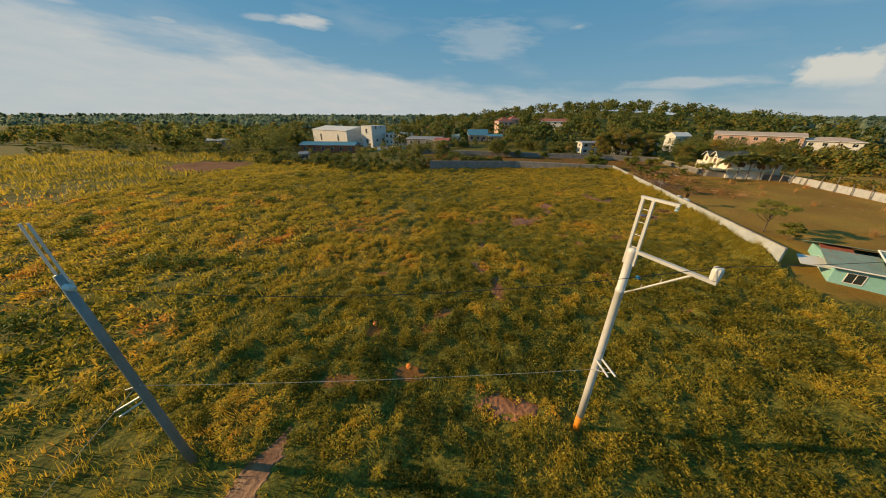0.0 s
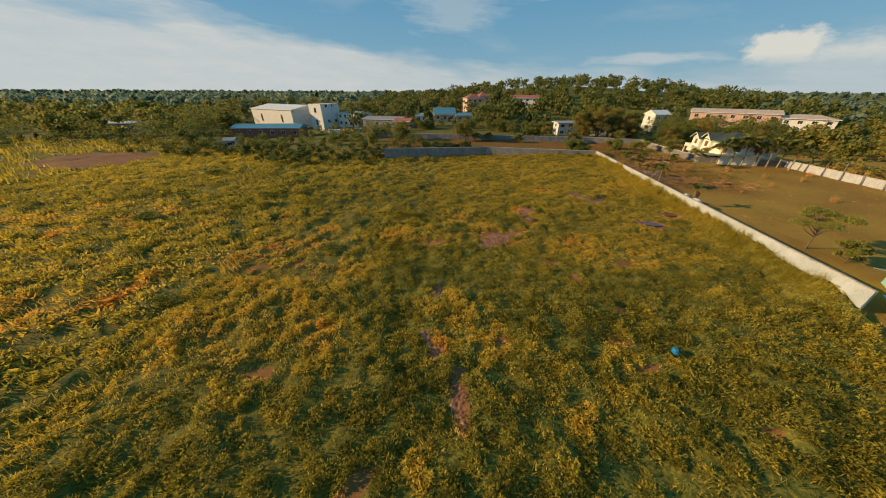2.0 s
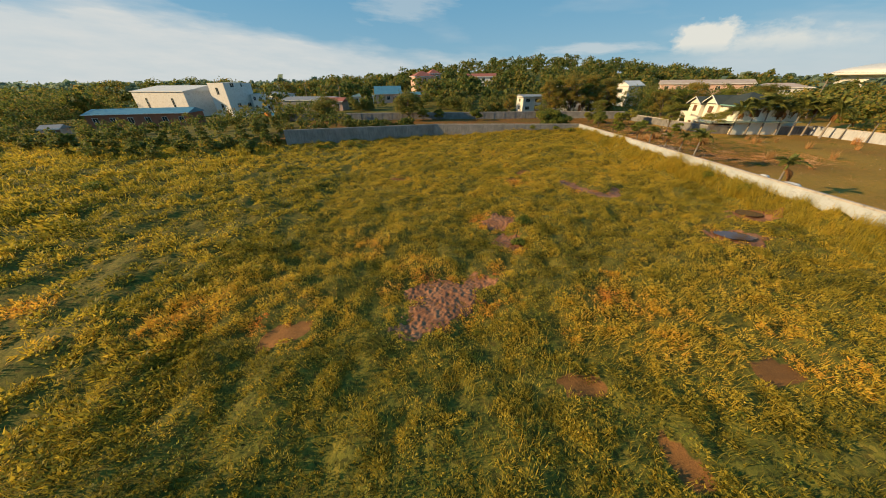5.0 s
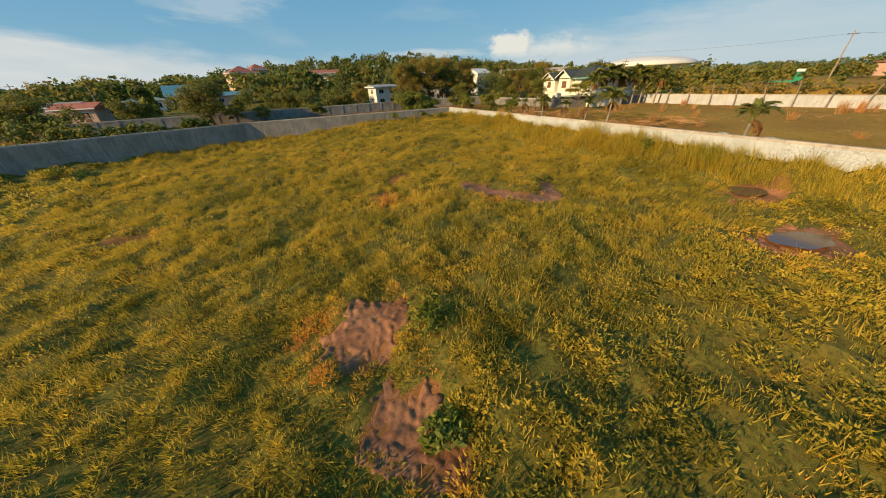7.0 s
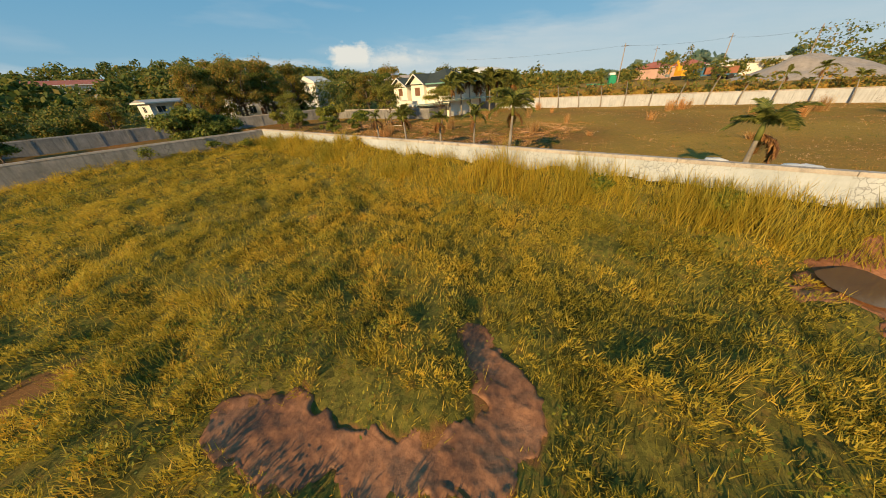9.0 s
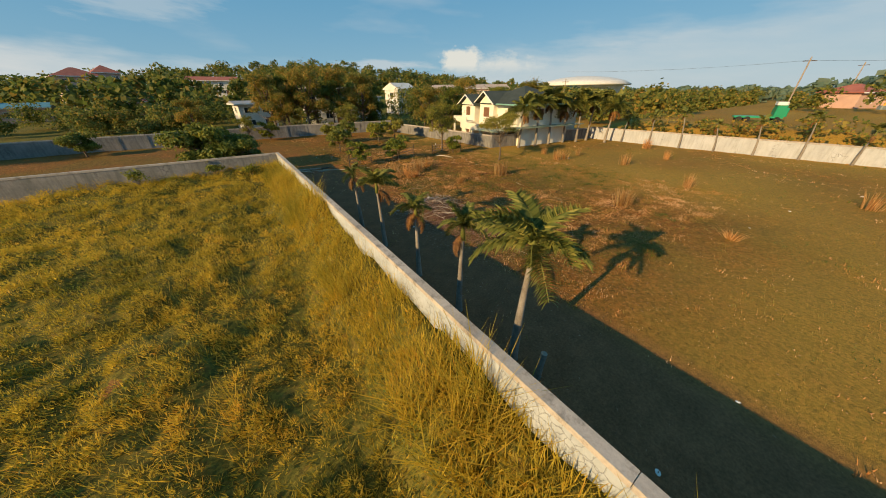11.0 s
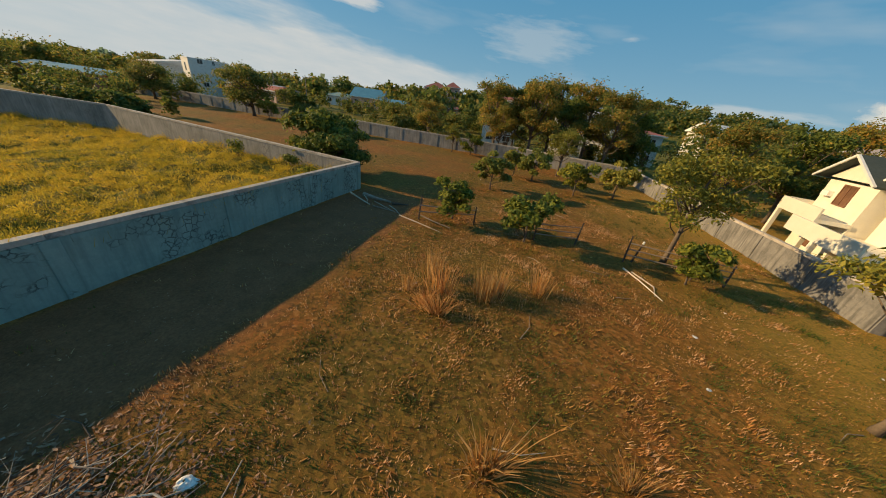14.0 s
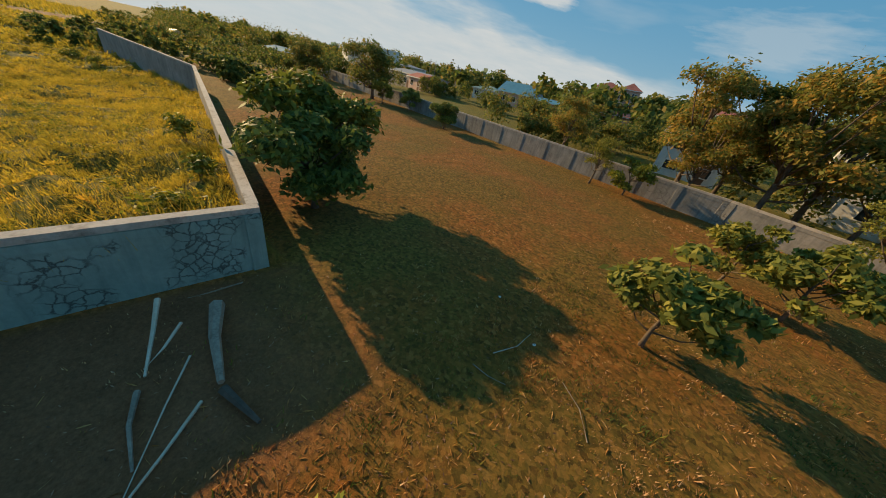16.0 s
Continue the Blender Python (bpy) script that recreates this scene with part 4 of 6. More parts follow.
# ---- short grass and litter of the lot ----
def lot_patch(x0, x1, y0, y1, per, h, w):
    px, py = scatter(x0, x1, y0, y1, per)
    keep = (in_field(px, py) < 0.02) & (px < east_line(py) - 0.1) & ~((px > 24) & (py > 94)) & (rng.rand(len(px)) < 0.15 + 1.1 * vn(px, py, 2.6, 30)) & ((px > 4.4) | (rng.rand(len(px)) < 0.05))
    px, py = px[keep], py[keep]
    return tufts(px, py, 4, h * (0.5 + 1.3 * vn(px, py, 0.6, 34) ** 1.5), np.full(len(px), w), np.full(len(px), 0.07), 0.52 + 0.8 * (vn(px, py, 3.5, 31) - 0.45) + 0.9 * (vn(px, py, 0.7, 32) - 0.5) + rng.normal(0, 0.2, len(px)), (0.3, 0.2))


stuff("lawn_grass", [lot_patch(0.3, 24, 72, 104, 75, 0.11, 0.032), lot_patch(0.3, 24, 104, 112, 26, 0.11, 0.035), lot_patch(24, 46, 45, 95, 5, 0.12, 0.05), lot_patch(0.3, 24, 40, 72, 12, 0.10, 0.035), lot_patch(-10, 24, 112, 126, 12, 0.11, 0.035), lot_patch(-62, 0, 101, 128, 2.5, 0.14, 0.05)],
      MAT["lawn"], "thin short grass, half dry, over the lot", "grass")


def litter(name, spots, label, size=0.036, kind="litter", thin=0.22):
    """Fallen leaves: small bent quads lying about the spots given (x, y, spread x, spread y, count, lift)."""
    vs, fs, k = [], [], 0
    for x, y, sx, sy, n, lift in spots:
        px, py = rng.normal(x, sx, n), rng.normal(y, sy, n)
        top = lift * np.exp(-(((px - x) / (sx * 1.3)) ** 2 + ((py - y) / (sy * 1.3)) ** 2))
        pz = land(px, py) + 0.012 + top * rng.rand(n)
        a = rng.uniform(0, 6.283, n)
        s = size * rng.uniform(0.5, 1.4, n)
        u = np.stack([np.cos(a) * s, np.sin(a) * s, rng.uniform(-0.1, 0.1, n) * s], -1)
        w = np.stack([-np.sin(a) * s * thin, np.cos(a) * s * thin, rng.uniform(-0.2, 0.2, n) * s], -1)
        c = np.stack([px, py, pz], -1)
        v = np.stack([c - u, c + w, c + u, c - w], 1).reshape(-1, 3)
        vs.append(v), fs.append(np.arange(n * 4).reshape(n, 4) + k)
        k += n * 4
    ob = new(name, mesh_np(name, np.concatenate(vs), np.concatenate(fs), MAT[kind]))
    return tagged(ob, label, "leaves" if kind == "litter" else "straw", kind="stuff")


litter("fallen_leaves", [(6.0, 79.5, 1.6, 2.6, 2600, 0.0), (7.5, 76, 2.2, 3.0, 2200, 0.0), (9, 90.5, 2.5, 2.0, 1500, 0.0), (14, 77, 4, 3, 1500, 0.0), (8, 103, 6, 6, 2500, 0.0), (6, 95, 2.5, 3, 1500, 0.0), (2.4, 84, 0.8, 9, 700, 0.0), (18, 90, 7, 8, 3500, 0.0)],
       "scattered dead brown leaves lying on the lawn")

litter("straw_litter", [(11.0, 77.4, 0.9, 0.7, 420, 0.05), (9.4, 84.6, 0.7, 0.9, 380, 0.03), (8.6, 90.6, 1.1, 1.0, 900, 0.05), (5.6, 94.2, 1.2, 1.6, 500, 0.03), (13.4, 76.6, 0.8, 0.8, 420, 0.05), (12.4, 84.0, 2.5, 3.0, 900, 0.0), (6.4, 99.2, 1.5, 1.2, 500, 0.0), (10, 104, 3, 4, 900, 0.0), (9.6, 80.6, 2.0, 2.4, 900, 0.0)],
       "pale dry straw strewn over the short grass", 0.075, "straw", 0.06)
wx, wy = scatter(4.8, 22, 73, 110, 3.4)
hold = vn(wx, wy, 1.6, 81) > 0.58
wx, wy = wx[hold], wy[hold]
# two old wheel tracks, greener than the lawn round them
for tx, ty, ux, uy in ((7.4, 82.5, 5.9, 92.5), (11.6, 79.5, 11.9, 92.0)):
    along = rng.rand(70)
    wx, wy = np.append(wx, tx + (ux - tx) * along + rng.normal(0, 0.13, 70)), np.append(wy, ty + (uy - ty) * along)
stuff("lawn_weeds", [tufts(wx, wy, 26, rng.uniform(0.07, 0.16, len(wx)), np.full(len(wx), 0.03), np.full(len(wx), 0.13), np.full(len(wx), 0.06))],
      MAT["lawn"], "small green weeds scattered over the dry lawn", "weeds")


# ---- trees, palms and bushes ----
def leaf_cloud(lobes, count, size, r, droop=0.0, inner=0.35, flat=0.5, broad=0.45):
    """Leaf quads over and inside the lobes given (x, y, z, radius across, radius up)."""
    lob = np.array(lobes, float)
    area = lob[:, 3] ** 2
    pick = r.choice(len(lob), count, p=area / area.sum())
    d = r.normal(0, 1, (count, 3))
    d /= np.linalg.norm(d, axis=1, keepdims=True)
    d[:, 2] = np.where(d[:, 2] < -0.45, -d[:, 2], d[:, 2])
    # leaves stand in sprays, so that gaps stay between them
    spray = r.normal(0, 1, (max(8, count // 14), 3))
    spray /= np.linalg.norm(spray, axis=1, keepdims=True)
    spray[:, 2] = np.where(spray[:, 2] < -0.35, -spray[:, 2] * 0.6, spray[:, 2])
    who = r.randint(0, len(spray), count)
    d = np.where(r.rand(count, 1) < 0.78, spray[who] + r.normal(0, 0.17, (count, 3)), d)
    rad = np.where(r.rand(count) < inner, r.uniform(0.35, 0.85, count), r.uniform(0.82, 1.1, count))
    c = lob[pick, :3] + d * rad[:, None] * np.stack([lob[pick, 3], lob[pick, 3], lob[pick, 4]], -1)
    c[:, 2] -= droop * r.rand(count)
    s = size * r.uniform(0.6, 1.35, count)[:, None]
    n = d * 0.55 + r.normal(0, 0.6, (count, 3)) + np.array([-0.25, 0, flat])
    n /= np.linalg.norm(n, axis=1, keepdims=True)
    a = np.cross(n, r.normal(0, 1, (count, 3)))
    a /= np.linalg.norm(a, axis=1, keepdims=True) + 1e-9
    b = np.cross(n, a)
    v = np.stack([c - a * s, c + b * s * broad, c + a * s, c - b * s * broad], 1).reshape(-1, 3)
    return v, np.arange(count * 4).reshape(count, 4)


def tree_meshes(name, h, r, seed, material, leaves, size, stem=0.35, style="round", girth=0.11, bark="bark"):
    """Trunk with limbs, and crown, for a tree of height h and crown radius r."""
    k = np.random.RandomState(seed)
    g = Geo()
    lean = k.uniform(-0.08, 0.08, 2) * h
    top = h * (0.78 if style == "tall" else 0.62)
    spine = [Vector((lean[0] * t * t + 0.05 * math.sin(5 * t + seed), lean[1] * t * t + 0.05 * math.cos(4 * t + seed), top * t)) for t in (0, 0.12, 0.3, 0.5, 0.75, 1)]
    g.tube(spine, [girth * w for w in (1.5, 1.1, 0.95, 0.8, 0.55, 0.25)], 8)
    lobes = []
    n = {"round": 15, "open": 13, "tall": 18, "flat": 15}[style]
    for i in range(n):
        w = 2 * math.pi * (i + k.uniform(-0.3, 0.3)) / n
        t = k.uniform(stem, 0.95)
        if style == "round":
            out, z, rr = r * k.uniform(0.35, 0.85), h * k.uniform(0.30, 0.78), r * k.uniform(0.26, 0.40)
        elif style == "tall":
            out, z, rr = r * k.uniform(0.25, 0.9), h * k.uniform(0.36, 0.92), r * k.uniform(0.2, 0.34)
        elif style == "flat":
            out, z, rr = r * k.uniform(0.3, 0.95), h * k.uniform(0.6, 0.92), r * k.uniform(0.2, 0.32)
        else:
            out, z, rr = r * k.uniform(0.25, 0.85), h * k.uniform(0.25, 0.85), r * k.uniform(0.24, 0.38)
        end = Vector((math.cos(w) * out + lean[0] * 0.6, math.sin(w) * out + lean[1] * 0.6, z))
        f = min(max((z / top) * k.uniform(0.45, 0.75), stem * 0.8), 0.95)
        a = Vector((lean[0] * f * f, lean[1] * f * f, top * f))
        mid = a.lerp(end, 0.55) + Vector((0, 0, -0.06 * h * k.uniform(0, 1)))
        g.tube([a, mid, end], [girth * 0.5, girth * 0.32, girth * 0.1], 5)
        for _ in range(2):
            tip = end + Vector(k.normal(0, 1, 3)) * rr * 0.5
            g.tube([mid.lerp(end, 0.6), tip], [girth * 0.16, girth * 0.05], 4)
        lobes.append((*end, rr, rr * (0.55 if style == "flat" else 0.8)))
    if style in ("round", "tall"):
        lobes.append((lean[0], lean[1], h * 0.80, r * 0.38, h * 0.16))
    v, f = leaf_cloud(lobes, leaves, size, k)
    return mesh_of(name + "_trunk", g, MAT[bark], True), mesh_np(name + "_crown", v, f, MAT[material])


KINDS = {
    "mango": tree_meshes("mango", 4.2, 2.3, 3, "mango", 9000, 0.15, 0.2, "round", 0.12),
    "citrus": tree_meshes("citrus", 2.6, 1.2, 5, "citrus", 2400, 0.125, 0.15, "open", 0.045),
    "citrus_b": tree_meshes("citrus_b", 2.9, 1.4, 8, "citrus", 2900, 0.125, 0.15, "open", 0.05),
    "feather": tree_meshes("feather", 4.6, 2.5, 12, "feather", 7000, 0.075, 0.35, "flat", 0.08),
    "mixed": tree_meshes("mixed", 5.8, 2.1, 17, "feather", 6500, 0.085, 0.2, "tall", 0.10),
    "tall": tree_meshes("tall", 10.5, 3.7, 21, "rusty", 9500, 0.15, 0.25, "tall", 0.17),
    "tall_b": tree_meshes("tall_b", 9.0, 3.2, 26, "mango", 9000, 0.15, 0.25, "tall", 0.15),
    "dome": tree_meshes("dome", 8.0, 4.5, 41, "woods", 10000, 0.17, 0.2, "round", 0.24),
    "spread": tree_meshes("spread", 8.5, 5.0, 31, "mango", 7500, 0.26, 0.3, "flat", 0.20),
    "small": tree_meshes("small", 3.4, 1.4, 35, "feather", 3000, 0.14, 0.15, "open", 0.06),
}


def tree(kind, x, y, size, turn, label, name="tree", group=""):
    t = thing(name, x, y, float(land(x, y)) - 0.05, turn, label, "tree", group)
    t.scale = (size, size, size)
    trunk, crown = KINDS[kind]
    part("trunk", trunk, None, t)
    part("crown", crown, None, t)
    return t


tree("mango", -5.4, 103.2, 1.08, 40, "dense dark-green mango tree beside the wall corner", "mango_tree")
tree("mango", -3.0, 102.4, 0.85, 150, "smaller dark-green mango tree by the wall corner", "mango_tree")
tree("citrus", 7.1, 98.2, 0.95, 10, "small leafy citrus tree by the rustic fence", "citrus_tree", "citrus trees")
tree("citrus_b", 11.1, 97.5, 0.98, 80, "small leafy citrus tree with open branches", "citrus_tree", "citrus trees")
tree("mixed", 17.9, 98.9, 1.02, 200, "slim yellow-green tree growing behind the fence")
tree("citrus", 18.2, 97.0, 0.85, 120, "low leafy citrus bush against the fence", "citrus_tree", "citrus trees")
tree("feather", 19.8, 90.8, 1.02, 300, "feathery young tree with a leaning bare stem")
tree("feather", 5.8, 48.7, 1.05, 60, "wide feathery tree with a thin stem behind the wall")
tree("small", 6.6, 45.6, 0.9, 160, "small bushy tree leaning at the lot's edge")
tree("small", 7.8, 107.0, 1.0, 15, "slender small tree on the lawn", group="lawn trees")
tree("small", 10.9, 113.6, 1.05, 130, "slender small tree on the lawn", group="lawn trees")
tree("small", 9.0, 114.4, 0.95, 250, "slender small tree on the lawn", group="lawn trees")
tree("citrus_b", 14.6, 110.4, 1.1, 30, "rounded green shrub tree on the lawn", group="lawn trees")
tree("small", 18.3, 112.6, 1.1, 75, "slender small tree near the shade of tall trees", group="lawn trees")
tree("mixed", 13.6, 119.5, 0.95, 160, "yellow-green tree near the back wall", group="lawn trees")
tree("citrus_b", 2.1, 124.4, 1.05, 190, "dark rounded bush at the foot of the back wall")
tree("mixed", -0.6, 124.2, 0.7, 290, "young tree before the back wall")
tree("mango", -18.2, 123.4, 0.72, 100, "round dark tree standing before the back wall", "mango_tree")
tree("dome", -37.0, 125.2, 1.0, 0, "broad dome-shaped tree over the strip of lawn")
tree("dome", -60.0, 124.6, 0.85, 70, "broad dark tree before the grey back wall")
tree("small", -28.5, 126.0, 1.0, 210, "small tree before the grey back wall")
tree("small", -33.0, 124.5, 1.1, 20, "small tree under the spreading one")
for i, (x, y, s, k) in enumerate([(4.2, 130.4, 1.0, "tall"), (9.5, 129.0, 1.05, "tall"), (14.6, 130.8, 1.0, "tall_b"), (19.6, 128.6, 1.02, "tall"), (23.6, 133.5, 0.95, "tall_b"),
                                  (27.5, 118.0, 0.85, "tall_b"), (25.5, 112.2, 0.75, "tall"), (31.0, 114.5, 0.85, "tall_b"), (36.5, 117.5, 0.9, "tall"), (42.0, 114.0, 0.85, "tall_b"), (47.0, 110.0, 0.85, "tall"), (-7.5, 132.0, 0.62, "tall"), (5.2, 127.9, 0.7, "tall"), (6.8, 133.0, 1.1, "tall_b"), (12.2, 133.6, 1.15, "tall"), (17.4, 132.8, 1.12, "tall")]):
    tree(k, x, y, s, 47 * i, "tall tree with thin rust-tinged foliage behind the wall", group="tall trees behind the wall")


def frond_mesh(name, length, material, seed, droop):
    """One feather leaf: a bowed rib with two rows of hanging leaflets."""
    k = np.random.RandomState(seed)
    g = Geo()
    rib = []
    for i in range(8):
        t = i / 7
        rib.append(Vector((length * (t - 0.12 * droop * t * t), 0, length * (0.55 * t - 0.85 * droop * t * t))))
    g.tube(rib, [0.022 * (1 - 0.8 * i / 7) + 0.004 for i in range(8)], 4)
    n = 30
    for i in range(3, n):
        t = i / n
        p = rib[min(6, int(t * 7))].lerp(rib[min(7, int(t * 7) + 1)], t * 7 - int(t * 7))
        for side in (-1, 1):
            for lift in (0.25, -0.35):
                L = length * 0.30 * (1 - 0.55 * abs(t - 0.45) * 1.6) * k.uniform(0.75, 1.15)
                out = Vector((0.5 + k.uniform(-0.1, 0.15), side * 0.85, lift + k.uniform(-0.25, 0.15))).normalized()
                tip = p + out * L + Vector((0, 0, -0.25 * L))
                w = Vector((0.026, 0, 0.008))
                m = p + out * L * 0.5
                g.add([p - w * 0.6, p + w * 0.6, m + w, tip, m - w], [(0, 1, 2, 4), (4, 2, 3)])
    return mesh_of(name, g, material)


FRONDS = [frond_mesh("frond", 1.35, MAT["frond"], 1, 1.0), frond_mesh("frond", 1.3, MAT["frond"], 2, 1.25), frond_mesh("frond", 1.1, MAT["frond"], 3, 0.7)]
DEAD = frond_mesh("dead_frond", 0.95, MAT["dead_frond"], 4, 0.9)


def palm(x, y, trunk_h, turn, seed, label, leaves=9, size=1.0, lean=0.04, dead=2, group="", reach=1.0):
    k = random.Random(seed)
    p = thing("palm_tree", x, y, float(land(x, y)) - 0.03, turn, label, "palm", group)
    p.scale = (size, size, size)
    g = Geo()
    spine = [Vector((lean * trunk_h * t * t, 0, trunk_h * t)) for t in (0, 0.05, 0.2, 0.45, 0.7, 0.9, 1)]
    g.tube(spine, [0.13, 0.115, 0.10, 0.082, 0.065, 0.055, 0.045], 9)
    part("trunk", g, MAT["palm_bark"], p, smooth=True)
    head = spine[-1]
    g = Geo()
    g.tube([head - Vector((0, 0, 0.05)), head + Vector((0, 0, 0.2)), head + Vector((0, 0, 0.5))], [0.075, 0.07, 0.03], 8)
    part("crownshaft", g, MAT["frond"], p, smooth=True)
    for i in range(leaves):
        f = part("frond", FRONDS[(i + seed) % 3], None, p)
        up = k.uniform(-5, 32) if i % 3 else k.uniform(35, 66)
        f.matrix_basis = Matrix.Translation(head + Vector((0, 0, 0.35))) @ pose(0, 0, 0, 0, 0, 360 * i / leaves + k.uniform(-16, 16)) @ pose(0, 0, 0, k.uniform(-15, 15), -up, 0) @ Matrix.Scale(reach * k.uniform(0.8, 1.1), 4)
    for i in range(dead):
        f = part("dead_frond", DEAD, None, p, "dry orange-brown hanging frond")
        f.matrix_basis = Matrix.Translation(head + Vector((0, 0, 0.12))) @ pose(0, 0, 0, 0, 0, k.uniform(0, 360)) @ pose(0, 0, 0, 0, k.uniform(38, 62), 0) @ Matrix.Scale(k.uniform(0.7, 1.0), 4)
    return p


NEAR_PALM = "young foxtail palm with a grey swollen trunk beside the wall"
for i, (y, hgt, n) in enumerate([(62.2, 1.7, 9), (72.1, 2.55, 13), (74.5, 2.6, 10), (77.05, 2.55, 9), (80.2, 2.6, 11), (83.15, 2.8, 7)]):
    palm(1.3, y, hgt, 70 * i + 20, i, NEAR_PALM, n, (1.4, 1.25, 1.05, 1.0, 1.05, 0.95)[i], -0.03, 3, "palms along the grey wall", reach=(0.72, 0.95, 0.75, 0.66, 0.85, 0.58)[i])
for i, (x, y) in enumerate([(27.2, 94.6), (29.9, 94.1), (32.3, 93.8), (35.0, 93.4), (37.0, 92.6), (39.3, 92.4), (39.6, 89.8)]):
    palm(x, y, 2.35 + 0.25 * (i % 3), 50 * i, 20 + i, "tall palm with drooping fronds before the garden wall", 17, 1.65, 0.07, 4, "palms before the garden wall", reach=1.25)
for i in range(14):
    y = 88.5 - 3.35 * i
    palm(float(east_line(y)) - 0.75, y, 2.6 + 0.5 * ((i * 7) % 3), 33 * i, 40 + i, "thin leaning palm with few fronds by the white wall", 4 + (i % 3), 1.0, 0.16, 1, "thin palms along the white wall")


def clump_mesh(seed, n, h, spread, fan):
    k = np.random.RandomState(seed)
    bx, by = k.normal(0, spread, n), k.normal(0, spread * 0.7, n)
    hh = h * k.uniform(0.5, 1.1, n)
    lx, ly = bx * fan / spread * 0.18 + k.normal(0, 0.09 * fan, n), by * fan / spread * 0.18 + k.normal(0, 0.09 * fan, n)
    a = k.uniform(0, 3.14, n)
    w = np.stack([np.cos(a), np.sin(a), 0 * a], -1) * 0.011
    base = np.stack([bx, by, 0 * bx - 0.02], -1)
    mid = base + np.stack([lx * hh * 0.45, ly * hh * 0.45, hh * 0.55], -1)
    tip = base + np.stack([lx * hh * 1.25, ly * hh * 1.25, hh], -1)
    v = np.stack([base - w, base + w, mid + w, mid - w, tip], 1).reshape(-1, 3)
    q = np.arange(n)[:, None] * 5
    return mesh_np("dry_reed_clump", v, np.concatenate([q + [0, 1, 2], q + [0, 2, 3], q + [3, 2, 4]]), MAT["straw"])


CLUMPS = [clump_mesh(1, 170, 1.4, 0.26, 0.4), clump_mesh(2, 85, 1.3, 0.2, 0.6), clump_mesh(3, 110, 0.7, 0.14, 2.2)]
for i, (x, y, s, k) in enumerate([(15.0, 86.0, 1.05, 0), (24.2, 86.8, 1.0, 1), (25.0, 86.5, 0.85, 1), (28.4, 86.9, 0.75, 1), (15.7, 76.0, 1.0, 1), (16.2, 76.1, 0.85, 1), (8.7, 91.3, 1.0, 1), (8.0, 92.3, 0.95, 1), (10.2, 91.7, 0.9, 0), (10.5, 92.2, 0.8, 1), (11.9, 92.8, 0.85, 1),
                                  (8.9, 90.2, 1.0, 2), (8.4, 90.5, 0.9, 2), (7.6, 91.0, 0.6, 1), (11.1, 86.6, 1.1, 2), (16.4, 87.4, 0.6, 2), (13.6, 87.2, 0.7, 2), (26.1, 89.8, 0.8, 1), (14.7, 80.4, 0.5, 2), (23.5, 75.0, 0.9, 1), (15.2, 70.6, 0.8, 2), (36.9, 65.6, 1.1, 0), (38.2, 64.4, 1.1, 0), (26.5, 66.9, 0.9, 1), (39.4, 63.6, 1.0, 1),
                                  (16.2, 59.9, 1.0, 2), (30.7, 55.0, 1.1, 0), (27.6, 81.4, 1.0, 1), (33.0, 58.0, 0.9, 1), (36.0, 52.5, 1.2, 0), (34.5, 48.0, 1.1, 0), (30.0, 46.5, 1.0, 1), (38.5, 84.0, 0.9, 0), (33.5, 80.0, 0.8, 1), (20.5, 50.0, 1.0, 1), (24.0, 44.0, 1.1, 0)]):
    o = new("dry_reed_clump", CLUMPS[k])
    o.matrix_basis = pose(x, y, float(land(x, y)), 0, 0, 67 * i) @ Matrix.Scale(s, 4)
    tagged(o, "upright clump of dry orange straw on the lawn" if k < 2 else "low splayed tuft of dry straw on the lawn", "dry grass", "dry clumps on the lot")

# weeds and low bushes in the field
vs, fs, k0 = [], [], 0
wr = np.random.RandomState(5)
spots = []
for _ in range(1300):
    x, y = wr.uniform(-44, -0.8), wr.uniform(40, 101)
    if in_field(x, y) > 0.97 and mud_at(x, y) < 0.1 and vn(x, y, 5, 40) > 0.55:
        spots.append((x, y, wr.uniform(0.16, 0.36)))
for _ in range(500):
    x, y = wr.uniform(-70, -4), wr.uniform(6, 45)
    if mud_at(x, y) < 0.1 and vn(x, y, 6, 41) > 0.5:
        spots.append((x, y, wr.uniform(0.18, 0.42)))
low_x, low_y = wr.uniform(-46, -0.6, 5000), wr.uniform(40, 101, 5000)
keep = (in_field(low_x, low_y) > 0.97) & (mud_at(low_x, low_y) < 0.15) & (vn(low_x, low_y, 2.2, 42) + 0.3 * vn(low_x, low_y, 9, 43) > 0.72)
low_x, low_y = low_x[keep], low_y[keep]
m = 12
n = len(low_x) * m
sz = np.repeat(wr.uniform(0.14, 0.34, len(low_x)), m)
cx, cy = np.repeat(low_x, m) + wr.normal(0, 0.75, n) * sz, np.repeat(low_y, m) + wr.normal(0, 0.75, n) * sz
c = np.stack([cx, cy, land(cx, cy) + sz * wr.uniform(0.4, 1.5, n)], -1)
nn = wr.normal(0, 0.55, (n, 3)) + np.array([-0.35, 0, 0.8])
nn /= np.linalg.norm(nn, axis=1, keepdims=True)
a = np.cross(nn, wr.normal(0, 1, (n, 3)))
a /= np.linalg.norm(a, axis=1, keepdims=True) + 1e-9
b = np.cross(nn, a)
L = wr.uniform(0.03, 0.06, n)[:, None]
v = np.stack([c - a * L, c + b * L * 0.5, c + a * L, c - b * L * 0.5], 1).reshape(-1, 3)
vs.append(v), fs.append(np.arange(n * 4).reshape(n, 4))
k0 += len(v)
